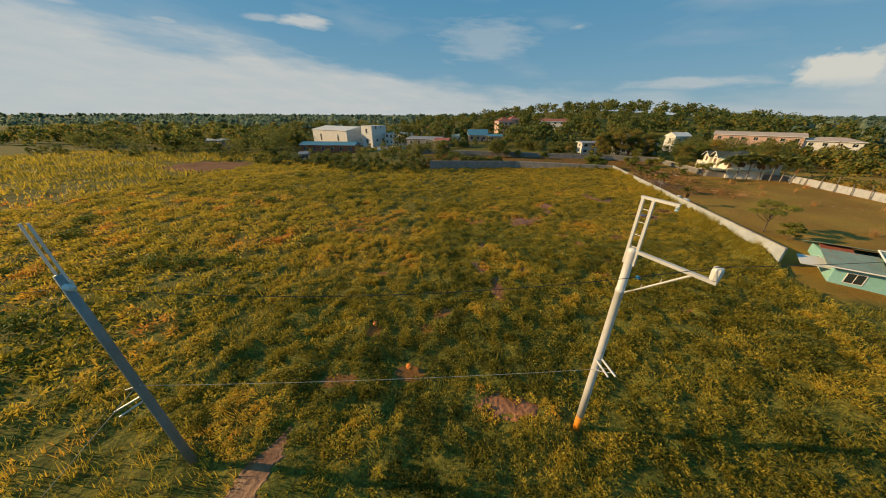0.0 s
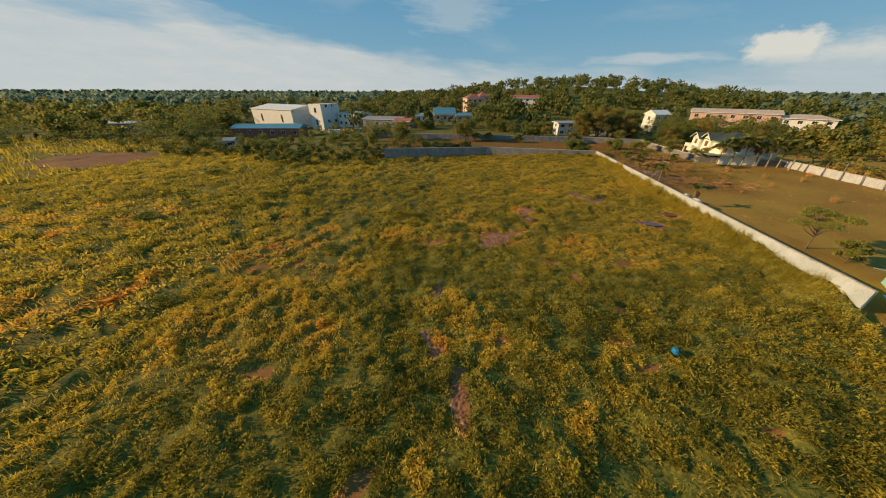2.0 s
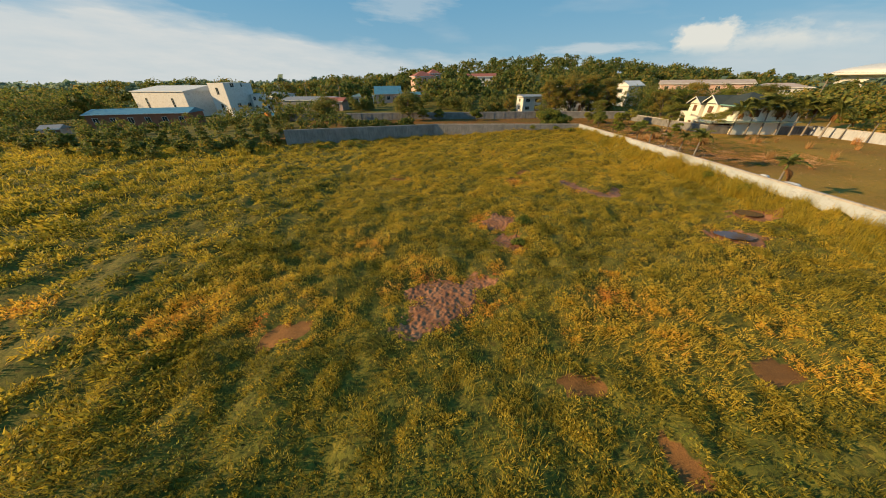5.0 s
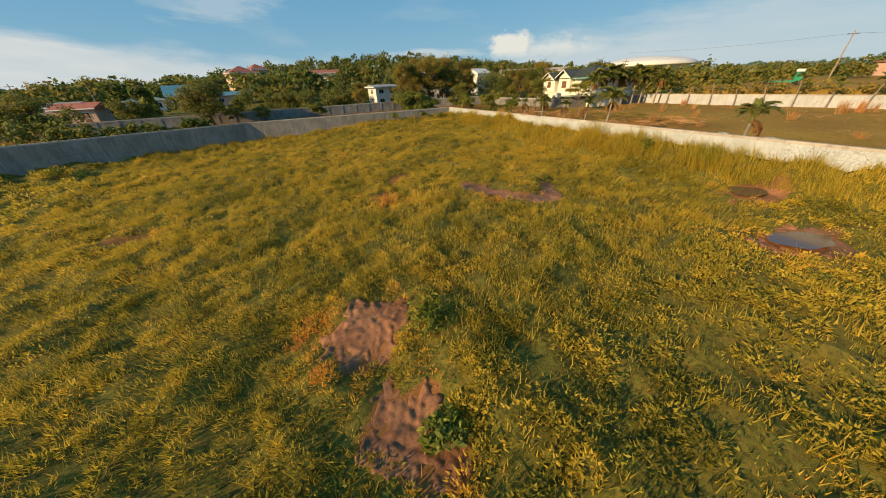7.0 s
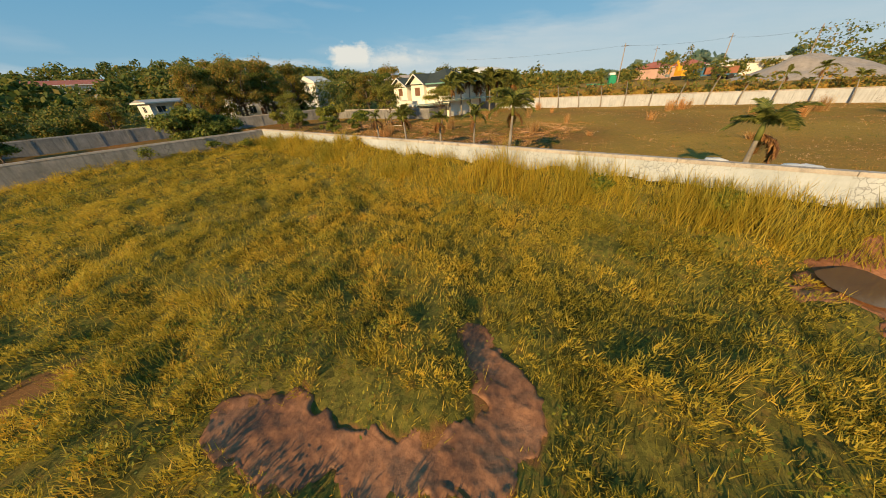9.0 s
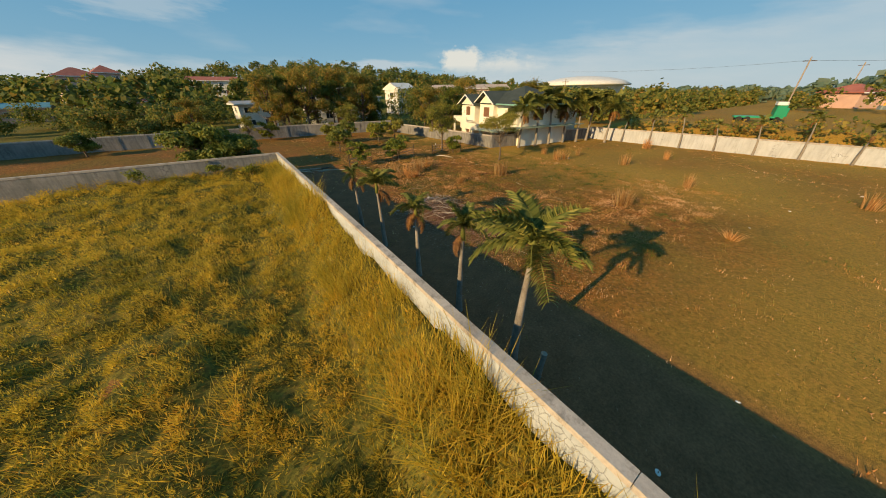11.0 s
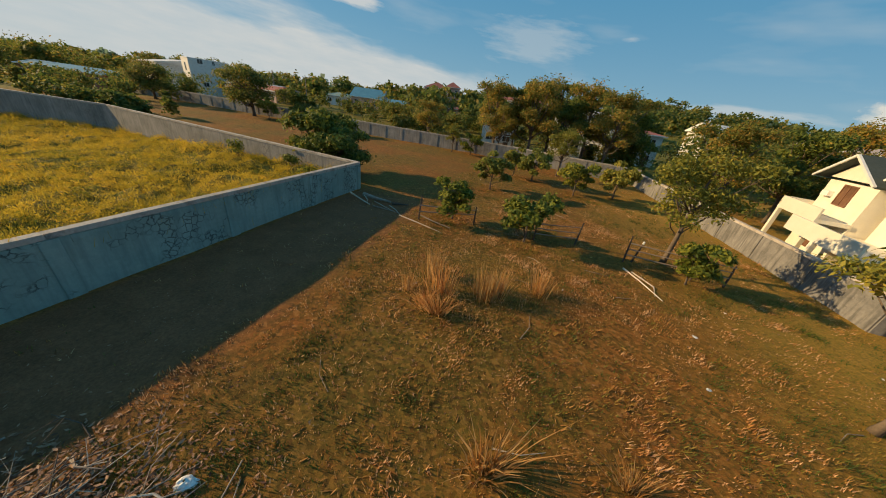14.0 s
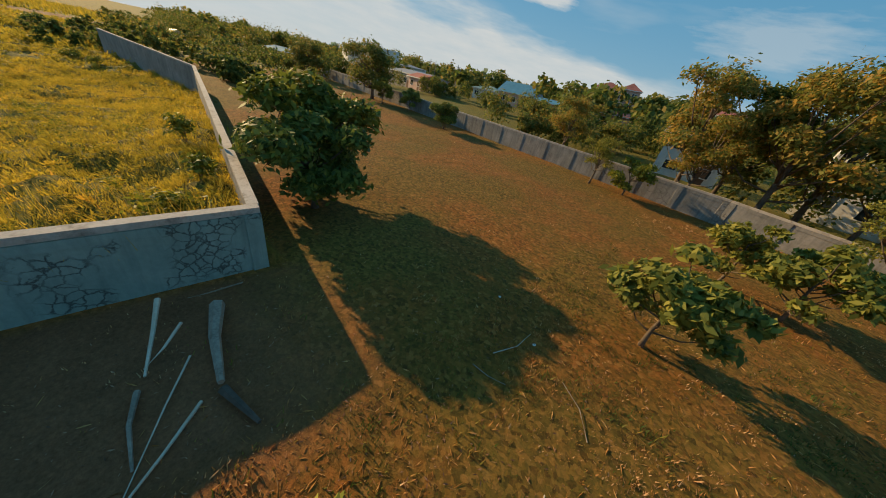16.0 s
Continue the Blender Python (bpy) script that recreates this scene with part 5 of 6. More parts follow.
for x, y, s in spots:
    z = float(land(x, y))
    v, f = leaf_cloud([(x, y, z + s * 0.9, s * 1.2, s * 0.8), (x + s, y + s * 0.4, z + s * 0.6, s, s * 0.6)], 34, 0.05, wr)
    vs.append(v), fs.append(f + k0)
    k0 += len(v)
weeds = new("field_weeds", mesh_np("field_weeds", np.concatenate(vs), np.concatenate(fs), MAT["weed"]))
tagged(weeds, "broad-leaved green and yellow weeds among the grass", "weeds", kind="stuff")


def bush(x, y, r, h, seed, label, material="citrus", count=700, group="", size=0.12):
    k = np.random.RandomState(seed)
    lobes = [(k.uniform(-0.5, 0.5) * r, k.uniform(-0.5, 0.5) * r, h * k.uniform(0.4, 0.65), r * k.uniform(0.45, 0.65), h * k.uniform(0.35, 0.5)) for _ in range(5)]
    b = thing("bush", x, y, float(land(x, y)), 0, label, "bush", group)
    v, f = leaf_cloud(lobes, count, size, k)
    part("leaves", mesh_np("bush_leaves", v, f, MAT[material]), None, b)
    g = Geo()
    for i in range(6):
        e = Vector(lobes[i % 5][:3])
        g.tube([(0.05 * i - 0.12, 0, -0.05), e * 0.6, e], [0.02, 0.015, 0.006], 4)
    part("stems", g, MAT["bark"], b)
    return b


LOW = "low dark-green bush growing in the rough grass"
for i, (x, y, r, h) in enumerate([(-22.6, 60.2, 0.9, 0.8), (-77, 23.3, 2.0, 1.3), (-73, 24.4, 1.8, 1.3), (-68.5, 24.8, 1.6, 1.2), (-75.5, 11.5, 2.2, 1.5), (-99, 27.5, 2.4, 1.4), (-83, 50.5, 1.8, 1.0), (-106, 33, 2.2, 1.2), (-64, 54, 1.3, 0.9), (-51, 94, 1.0, 0.9), (-51, 44.6, 1.2, 0.9), (-23.8, 57.0, 0.6, 0.5),
                                  (-2.6, 98.4, 0.9, 0.9), (-9.9, 99.6, 0.7, 1.3), (-5.0, 99.4, 0.7, 0.8), (-1.2, 66.8, 0.6, 0.9), (-1.3, 62.6, 0.5, 0.9), (-46.5, 96.0, 1.0, 1.1), (-52, 94.0, 0.9, 0.9), (-87, 60, 1.8, 1.0), (-71, 72, 1.6, 0.9), (-62, 33.5, 1.2, 0.9), (-94, 75, 2.0, 1.1)]):
    bush(x, y, r, h, 60 + i, LOW if x < -3 else "tall weedy bush growing against the wall", "citrus" if i % 3 else "weed", int(320 + 260 * r), "bushes in the field", 0.09 if r < 1.3 else 0.13)


# ---- woods ----
def woods(name, places, quads, size, label, material="woods"):
    """Crowns of many leaf clumps on short stems: places of x, y, height, radius."""
    k = np.random.RandomState(len(places))
    vs, fs, n0 = [], [], 0
    for x, y, h, r in places:
        z = float(land(x, y)) - 0.2
        m = 9
        lobes = []
        for i in range(m):
            w = 2 * math.pi * i / m + k.uniform(0, 1)
            o = r * k.uniform(0.2, 0.75)
            lobes.append((x + o * math.cos(w), y + o * math.sin(w), z + h * k.uniform(0.38, 0.8), r * k.uniform(0.26, 0.46), h * k.uniform(0.11, 0.2)))
        lobes.append((x, y, z + h * 0.8, r * 0.40, h * 0.18))
        lobes.append((x, y, z + h * 0.25, r * 0.7, h * 0.25))
        v, f = leaf_cloud(lobes, int(quads * (0.7 + 0.6 * k.rand())), 0.8 * size * (0.7 + 0.06 * r), k, inner=0.2, broad=0.8)
        vs.append(v), fs.append(f + n0)
        n0 += len(v)
    ob = new(name, mesh_np(name, np.concatenate(vs), np.concatenate(fs), MAT[material]))
    return tagged(ob, label, "trees", kind="stuff")


CLEAR = [(2.7, 145, 8), (-2, 132, 4.5), (-0.5, 138, 5), (17, 145, 6), (27, 148, 5), (-50, 183, 15), (-46, 172, 12), (-76, 160, 14), (-126, 140, 20), (-135, 178, 26), (-112, 170, 12), (-95, 150, 12), (-35, 212, 9), (-1, 234, 11), (-46, 150, 9), (-40, 140, 9), (86, 168, 14), (45, 157, 5), (33, 101, 13), (-30, 137, 8), (-60, 142, 6)]


def wild(n, x0, x1, y0, y1, h0, h1, test=None, seed=1):
    k = np.random.RandomState(seed)
    out = []
    for _ in range(n):
        x, y = k.uniform(x0, x1), k.uniform(y0, y1)
        if any(math.hypot(x - a, y - b) < c for a, b, c in CLEAR) or (test and not test(x, y)):
            continue
        h = k.uniform(h0, h1)
        out.append((x, y, h, h * k.uniform(0.36, 0.55)))
    return out


woods("near_woods", wild(120, -70, 24, 131, 165, 3.2, 6.0, lambda x, y: not (-60 < x < -20 and y < 150), 3) + wild(70, 24, 75, 112, 165, 5, 8.5, None, 4) + wild(26, -60, -20, 150, 168, 3, 5, None, 9),
      820, 0.24, "mixed green and rusty trees crowding behind the walls")
woods("hedge_trees", wild(95, -135, -52, 98, 128, 2.2, 4.6, lambda x, y: y > 100 + 0.2 * (x + 52) - 6 + 4 and not (x > -72 and y < 97), 5) + wild(26, -50, -34, 104, 112, 1.6, 3.0, None, 6) + wild(130, -300, -130, 112, 190, 6, 10.5, None, 7) + wild(70, -260, -128, 96, 126, 2.2, 4.5, None, 27) + wild(45, -95, -63, 88, 100, 1.6, 3.0, lambda x, y: x < -60 and y > 84.5 + 0.2 * (x + 95), 28) + wild(40, -130, -60, 93, 104, 1.5, 3.2, lambda x, y: y > 94 + 0.05 * (x + 60), 30) + wild(30, -175, -120, 130, 165, 9, 13, None, 29) + wild(70, -130, -60, 128, 165, 3.5, 6.5, None, 17),
      300, 0.30, "dense dark hedge of bushes and small trees beyond the field")
woods("slope_woods", wild(150, 60, 200, 95, 180, 4, 8, None, 11), 520, 0.5, "dark green trees on the slope behind the yellow house")
woods("hill_woods", wild(300, -120, 170, 165, 300, 6, 10.5, None, 8) + wild(220, -150, 260, 300, 460, 8, 13, None, 10),
      190, 0.85, "wooded hillside of rounded dark trees")
woods("tall_far_trees", [(-124, 200, 12.5, 8), (-108, 206, 11.5, 8), (-96, 212, 11, 7), (-152, 208, 14.5, 9), (-168, 204, 14.5, 9), (-84, 218, 11, 7), (-138, 212, 14, 9), (-185, 200, 14, 10)], 1900, 0.42, "tall dark domed trees behind the factory")
woods("plain_woods", wild(190, -420, -130, 124, 230, 8, 13, None, 18), 190, 0.95, "dark green rounded trees crowding beyond the field")
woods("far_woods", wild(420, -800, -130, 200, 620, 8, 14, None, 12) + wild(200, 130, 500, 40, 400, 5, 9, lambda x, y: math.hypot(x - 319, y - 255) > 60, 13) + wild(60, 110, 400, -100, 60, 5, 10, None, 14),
      80, 1.9, "distant belt of trees over the plain", "hazed_leaf")
woods("skyline_woods", wild(700, -2200, 1500, 600, 1500, 9, 17, None, 15), 60, 4.4, "dark tree line along the horizon, haze painted into its leaves", "hazed_leaf")
woods("bank_brush", [(float(east_line(y)) + a, y, h, h * 0.8) for y, a, h in [(30 + 1.05 * i, 1.6 + 3.6 * ((i * 37) % 11) / 11, 1.3 + 0.9 * ((i * 53) % 7) / 7) for i in range(58)]],
      120, 0.26, "low rust-brown brush on the bank behind the white wall", "rusty")
woods("bank_trees", wild(26, 62, 108, 20, 96, 3, 5, lambda x, y: math.hypot(x - 62, y - 51) > 9 and not (50 < x < 70 and 70 < y < 84), 16) + [(135, 33, 12, 11), (150, 22, 11, 10), (118, 40, 8, 5), (92, 70, 7, 2.2), (95, 66, 8, 2.0)],
      420, 0.34, "bright green roadside trees beyond the bank")


# ---- houses ----
def window_part(parent, x, y, z, w, h, face, shutters=False):
    """A framed window on a wall that looks along face (0 east, 90 north, 180 west, 270 south), in the house's own axes."""
    m = pose(x, y, z, 0, 0, face)
    win = new("window")
    win.parent, win.matrix_basis = parent, m
    g = Geo()
    for a, b, c, d in ((-w / 2 - 0.07, -w / 2, 0, h), (w / 2, w / 2 + 0.07, 0, h), (-w / 2 - 0.07, w / 2 + 0.07, -0.08, 0), (-w / 2 - 0.07, w / 2 + 0.07, h, h + 0.08), (-0.025, 0.025, 0, h)):
        g.box((0.0, a, c), (0.06, b, d))
    part("window_frame", g, MAT["brown_wood"] if shutters else MAT["trim_white"], win)
    g = Geo()
    g.box((0.005, -w / 2, 0), (0.025, w / 2, h))
    part("pane", g, MAT["brown_wood"] if shutters else MAT["glass"], win)
    return win


def hip_roof(w, d, rise, over, z, thick=0.12, gable=False):
    """A hipped or gabled roof over a w by d house, ridge along x."""
    a, b = w / 2 + over, d / 2 + over
    r = a if gable else max(a - b, 0.05)
    v = [(-a, -b, z), (a, -b, z), (a, b, z), (-a, b, z), (-r, 0, z + rise), (r, 0, z + rise)]
    v += [(x, y, q - thick) for x, y, q in v[:4]]
    f = [(0, 1, 5, 4), (2, 3, 4, 5), (1, 2, 5), (3, 0, 4), (0, 6, 7, 1), (1, 7, 8, 2), (2, 8, 9, 3), (3, 9, 6, 0), (6, 9, 8, 7)]
    return Geo().add(v, f)


def house(name, x, y, turn, w, d, h, wall_mat, roof_mat, label, rise=1.4, over=0.5, gable=False, storeys=1, wins=3, sink=0.6, category="house", z=None):
    """Walls with openings for each storey, roof with fascia, and a door."""
    t = thing(name, x, y, float(land(x, y)) if z is None else z, turn, label, category)
    g = Geo()
    g.box((-w / 2, -d / 2, -sink), (w / 2, d / 2, h))
    if gable:
        for s in (-1, 1):
            g.prism([(-d / 2, h), (d / 2, h), (0, h + rise * 0.9)], -0.08, 0.08, Matrix.Translation((s * (w / 2 - 0.08), 0, 0)) @ pose(0, 0, 0, 0, 0, 90))
    part("wall", g, MAT[wall_mat], t)
    part("roof", hip_roof(w, d, rise, over, h + 0.1, 0.14, gable), MAT[roof_mat], t)
    f = Geo()
    for lo, hi in (((-w / 2 - over - 0.03, -d / 2 - over - 0.03), (w / 2 + over + 0.03, -d / 2 - over)), ((-w / 2 - over - 0.03, -d / 2 - over), (-w / 2 - over, d / 2 + over))):
        f.box((*lo, h - 0.1), (*hi, h + 0.12))
    part("fascia", f, MAT["trim_white"], t)
    step = h / storeys
    for s in range(storeys):
        for i in range(wins):
            px = -w / 2 + w * (i + 0.5) / wins
            window_part(t, px, -d / 2, s * step + step * 0.32, min(1.4, w / wins * 0.5), step * 0.42, 270)
        for i in range(max(1, wins // 2)):
            window_part(t, -w / 2, -d / 2 + d * (i + 0.5) / max(1, wins // 2), s * step + step * 0.32, min(1.2, d * 0.3), step * 0.42, 180)
    g = Geo()
    g.box((w * 0.18, -d / 2 - 0.05, -sink + 0.1), (w * 0.18 + 0.95, -d / 2 + 0.02, min(2.05, h - 0.3)))
    part("door", g, MAT["brown_wood"], t)
    return t


house("white_shed_house", 2.7, 146.0, 8, 6.5, 5.5, 4.6, "white", "roof_grey", "small white two-storey house with a grey metal roof", 0.5, 0.7, True, 2, 2)
house("white_house", 17.5, 146.5, -6, 9, 8, 7.2, "white", "roof_white", "tall white house half hidden behind trees", 0.8, 0.4, False, 2, 3)
house("pale_pink_house", 27.6, 149.0, 5, 7, 7, 5.2, "white", "roof_red", "pale house with a small red roof among trees", 0.9, 0.4, False, 2, 2)
house("grey_house", -78, 166, -8, 20, 11, 3.8, "greywall", "roof_grey", "long low grey house with a flat metal roof", 1.0, 0.3, True, 1, 4)
house("red_roof_house", -67.5, 160.5, -8, 7.5, 6, 3.0, "pink", "roof_red", "small pink house with a red roof", 1.2, 0.6, True, 1, 2)
house("blue_house", -51, 187, 10, 11, 9, 3.4, "pink", "roof_blue", "low pink house under a blue-grey gabled roof", 3.0, 0.6, True, 1, 3)
house("green_roof_house", -62, 185, 10, 9, 7, 2.9, "white", "roof_pale_green", "low white house with a pale green roof", 1.2, 0.6, False, 1, 3)
house("bright_blue_shed", -40.5, 186, 10, 8, 7, 2.9, "pink", "roof_blue", "low shed with a bright blue roof", 1.0, 0.5, True, 1, 2)
house("orange_villa", -36, 216, 20, 10, 9, 8.6, "pink", "roof_red", "tall orange villa with steep brown roofs", 2.4, 0.6, False, 3, 3)
house("villa_wing", -30, 219, 20, 6, 7, 9.4, "pink", "roof_red", "orange tower wing beside the villa", 2.2, 0.5, False, 3, 2)
house("long_red_roof_house", -1, 240, -8, 18, 9, 5.4, "white", "roof_red", "long house with a red and grey roof among trees", 1.6, 0.7, True, 2, 4)
house("brick_red_house", -22, 192, 0, 7, 6, 3.0, "pink", "roof_red", "small reddish house behind the tree", 1.0, 0.5, True, 1, 2)
house("long_pink_hall", 84, 172, -32, 30, 10, 6.0, "pink", "roof_tan", "long pale-pink hall above the trees", 1.4, 0.6, True, 2, 7, 4)
house("long_pink_wing", 104, 160, -32, 16, 9, 5.4, "white", "roof_tan", "pale wing of the long hall", 1.4, 0.6, False, 2, 4, 4)
house("white_gable_house", 44, 158, 15, 7, 6, 6.6, "white", "roof_white", "white house with a pale gabled roof in the trees", 1.6, 0.4, True, 2, 2, 2)
house("roadside_house", 112, 74, 60, 7, 6, 3.0, "pink", "roof_red", "pink roadside bungalow with a red hipped roof", 1.6, 0.6, False, 1, 3)
house("roadside_house", 118, 65, 70, 7, 6, 3.0, "pink", "roof_red", "pale roadside bungalow with a red hipped roof", 1.6, 0.6, False, 1, 3)
house("roadside_shed", 100, 52, 70, 11, 6, 2.8, "white", "roof_white", "low white roadside shed", 0.8, 0.5, True, 1, 3)
house("field_hut", -117, 110, 20, 3.4, 3.0, 2.3, "pink", "roof_grey", "tiny pink hut at the field's edge", 0.7, 0.3, True, 1, 1, 1.0, "hut")
house("workshop", -126, 145, 9, 29, 9, 4.0, "brick", "roof_blue", "long brick workshop under a pale blue metal roof", 1.3, 0.5, True, 1, 6, 1.5, "workshop")
house("white_factory", -140, 184, -22, 34, 22, 9.0, "white", "roof_white", "large white factory hall with a low roof", 2.0, 0.4, True, 1, 2, 2, "factory")
block = house("white_block", -114, 175, -22, 9, 12, 11.6, "white", "roof_white", "tall white factory block with a flat top", 0.2, 0.05, False, 2, 1, 2, "factory")
for wy, wz, ww, wh in ((-2.6, 10.2, 1.5, 1.5), (1.4, 10.3, 0.7, 1.4), (-2.0, 3.0, 1.6, 1.4), (2.6, 3.0, 1.6, 1.4)):
    window_part(block, 4.5, wy, wz, ww, wh, 0)
house("factory_annex", -99, 178, -22, 14, 10, 6.6, "white", "roof_grey", "white annex with a red-edged roof", 0.8, 0.3, False, 2, 4, 2, "factory")
house("field_house", -150, 215, 0, 9, 7, 4, "white", "roof_red", "small far house with a red roof", 1.4, 0.5, False, 1, 2, 2)
house("far_house", -95, 235, 20, 9, 7, 4.5, "white", "roof_red", "small far house with a red roof", 1.6, 0.5, False, 1, 2, 2)
house("far_white_house", -230, 190, 0, 12, 7, 4.5, "white", "roof_grey", "small far white house in the trees", 1.2, 0.5, False, 1, 3, 2)
house("far_shed", -205, 150, 10, 14, 7, 4.2, "greywall", "roof_white", "far shed with a pale roof", 0.8, 0.4, True, 1, 3, 2)

# the yellow two-storey house with green roofs
yh = thing("yellow_house", 28.2, 108.6, 0, -9, "cream two-storey house with dark green roofs and a roofed balcony", "house")
g = Geo()
g.box((0.6, -3.9, -0.5), (11.0, -0.1, 4.6)).box((1.9, -13.4, -0.5), (10.0, -3.9, 4.9)).box((1.2, -7.9, -0.5), (1.9, -4.4, 4.9))
part("wall", g, MAT["cream"], yh)
g = Geo()
g.prism([(-2.05, 4.75), (2.05, 4.75), (0, 5.95)], -0.1, 0.1, Matrix.Translation((0.65, -2.0, 0)) @ pose(0, 0, 0, 0, 0, 90))
g.prism([(-2.0, 4.95), (2.0, 4.95), (0, 6.35)], -0.1, 0.1, Matrix.Translation((1.3, -6.2, 0)) @ pose(0, 0, 0, 0, 0, 90))
part("gable_wall", g, MAT["cream"], yh)


def gable_sheet(x0, x1, yc, half, z, rise):
    """Two roof slopes with thickness, ridge along x."""
    g = Geo()
    t = 0.12
    for s in (-1, 1):
        v = [(x0, yc, z + rise), (x1, yc, z + rise), (x1, yc + s * half, z), (x0, yc + s * half, z)]
        v += [(a, b, c - t) for a, b, c in v]
        g.add(v, [(0, 1, 2, 3), (7, 6, 5, 4), (0, 3, 7, 4), (1, 5, 6, 2), (3, 2, 6, 7), (0, 4, 5, 1)])
    return g


part("roof", gable_sheet(0.0, 9.0, -2.0, 2.5, 4.72, 1.42), MAT["roof_green"], yh, "small dark green gabled roof")
part("roof", gable_sheet(0.5, 8.0, -6.2, 2.5, 4.95, 1.6), MAT["roof_green"], yh, "dark green front gable roof")
r = hip_roof(8.6, 10.2, 2.15, 0.5, 4.98)
r.v = [(a + 5.9, b - 8.6, c) for a, b, c in r.v]
part("roof", r, MAT["roof_green"], yh, "large dark green hipped roof")
r = hip_roof(5.0, 6.0, 1.2, 0.4, 4.2)
r.v = [(a + 12.2, b - 8.2, c) for a, b, c in r.v]
part("roof", r, MAT["roof_green"], yh, "lower green roof at the back")
g = Geo()
g.box((10.0, -11.0, -0.5), (14.4, -5.5, 4.15))
part("wall", g, MAT["cream"], yh)
for yc, half, z, rise, x in ((-2.0, 2.5, 4.72, 1.42, 0.0), (-6.2, 2.5, 4.95, 1.6, 0.5)):
    g = Geo()
    for s in (-1, 1):
        g.tube([(x - 0.03, yc, z + rise - 0.05), (x - 0.03, yc + s * half, z - 0.05)], 0.085, 4)
    part("bargeboard", g, MAT["trim_white"], yh)
for lo, hi in (((1.0, -14.35, 4.85), (10.8, -14.25, 5.02)), ((0.9, -14.3, 4.85), (1.0, -8.7, 5.02)), ((0.0, 0.42, 4.6), (9.0, 0.52, 4.76))):
    g = Geo()
    g.box(lo, hi)
    part("gutter", g, MAT["trim_green"], yh)
g = Geo()
g.box((-0.9, -4.0, 2.35), (0.6, 0.0, 2.55)).box((-0.9, -4.0, 2.55), (-0.8, 0.0, 3.15)).box((-0.9, -0.1, 2.55), (0.6, 0.0, 3.15)).box((-1.9, -9.5, 1.75), (1.9, -4.0, 1.95)).box((-1.9, -9.5, 1.95), (-1.8, -4.0, 2.6))
part("balcony", g, MAT["cream"], yh)
g = Geo()
g.box((-2.3, -13.0, 1.9), (1.9, -9.5, 2.05)).box((-1.5, -14.6, 2.3), (12.0, -13.4, 2.42))
part("canopy", g, MAT["roof_pale_green"], yh, "pale green awning roof")
for x, y in ((-0.8, -3.9), (-0.8, -0.2), (-1.8, -9.4), (-1.8, -6.7)):
    g = Geo()
    g.box((x - 0.12, y - 0.12, -0.4), (x + 0.12, y + 0.12, 2.36 if x > -1 else 1.76), bevel=0.02)
    part("column", g, MAT["cream"], yh)
for x, y, z, w, h, face in ((0.6, -2.1, 3.35, 0.95, 1.05, 180), (1.2, -6.2, 3.3, 1.2, 1.1, 180), (1.9, -11.0, 3.3, 1.3, 1.1, 180), (4.5, -13.4, 3.2, 1.3, 1.1, 270), (8.6, -13.4, 3.2, 1.3, 1.1, 270), (0.6, -2.1, 0.6, 1.2, 1.2, 180), (1.9, -11.4, 0.5, 1.3, 1.2, 180)):
    window_part(yh, x, y, z, w, h, face, True)
g = Geo()
g.box((0.32, -1.15, 3.65), (0.6, -0.55, 3.95), bevel=0.02)
part("air_conditioner", g, MAT["trim_white"], yh)

# the turquoise house with patched roofs at the near end of the wall
th = thing("turquoise_house", 2.2, 35.0, float(land(3.0, 29.0)) + 0.1, -24, "turquoise house with patched green metal roofs and white eaves", "house")
g = Geo()
g.box((0.8, 0.6, -0.8), (13.5, 8.0, 2.5))
part("wall", g, MAT["teal"], th)
for (x0, x1, y0, y1, z0, z1), m, lab in [((0.0, 4.4, 0.0, 3.6, 2.35, 3.25), "roof_pale_green", "weathered green roof sheet"), ((0.3, 2.9, 3.6, 5.4, 2.95, 3.4), "roof_red", "orange-red patched roof sheet"), ((4.4, 14.2, -0.3, 4.3, 2.5, 3.75), "roof_pale_green", "pale green main roof slope"),
                                         ((0.0, 14.2, 4.3, 8.6, 3.75, 2.5), "roof_pale_green", "pale green rear roof slope"), ((-1.6, 1.8, 1.2, 3.2, 1.75, 2.2), "roof_white", "pale lean-to roof sheet")]:
    g = Geo()
    v = [(x0, y0, z0), (x1, y0, z0), (x1, y1, z1), (x0, y1, z1)]
    v += [(a, b, c - 0.07) for a, b, c in v]
    g.add(v, [(0, 1, 2, 3), (7, 6, 5, 4), (0, 4, 5, 1), (1, 5, 6, 2), (2, 6, 7, 3), (3, 7, 4, 0)])
    part("roof", g, MAT[m], th, lab)
for a, b in (((4.35, -0.35, 2.56), (4.35, 4.35, 3.82)), ((4.3, -0.35, 2.52), (14.2, -0.35, 2.52)), ((-0.05, -0.05, 2.38), (4.4, -0.05, 2.38)), ((4.3, 4.3, 3.82), (14.2, 4.3, 3.82))):
    g = Geo()
    g.tube([a, b], 0.09, 5)
    part("eave_trim", g, MAT["trim_white"], th)
for x in (2.5, 6.5, 10.5):
    window_part(th, x, 0.6, 0.7, 1.3, 1.1, 270)
window_part(th, 0.8, 4.4, 0.7, 1.3, 1.1, 180)

# the far round-roofed arena
ar = thing("arena", 316, 262, 6, 30, "large far arena with a pale curved roof", "arena")
g = Geo()
g.lathe([(0, 36), (16, 38)], (0, 0, -11), 40)
part("wall", g, MAT["white"], ar)
g = Geo()
g.lathe([(4.6, 44), (5.4, 45), (9.0, 37), (11.8, 24), (13.0, 10), (13.2, 0.5)], (0, 0, 0), 40)
part("roof", g, MAT["roof_white"], ar, smooth=True)

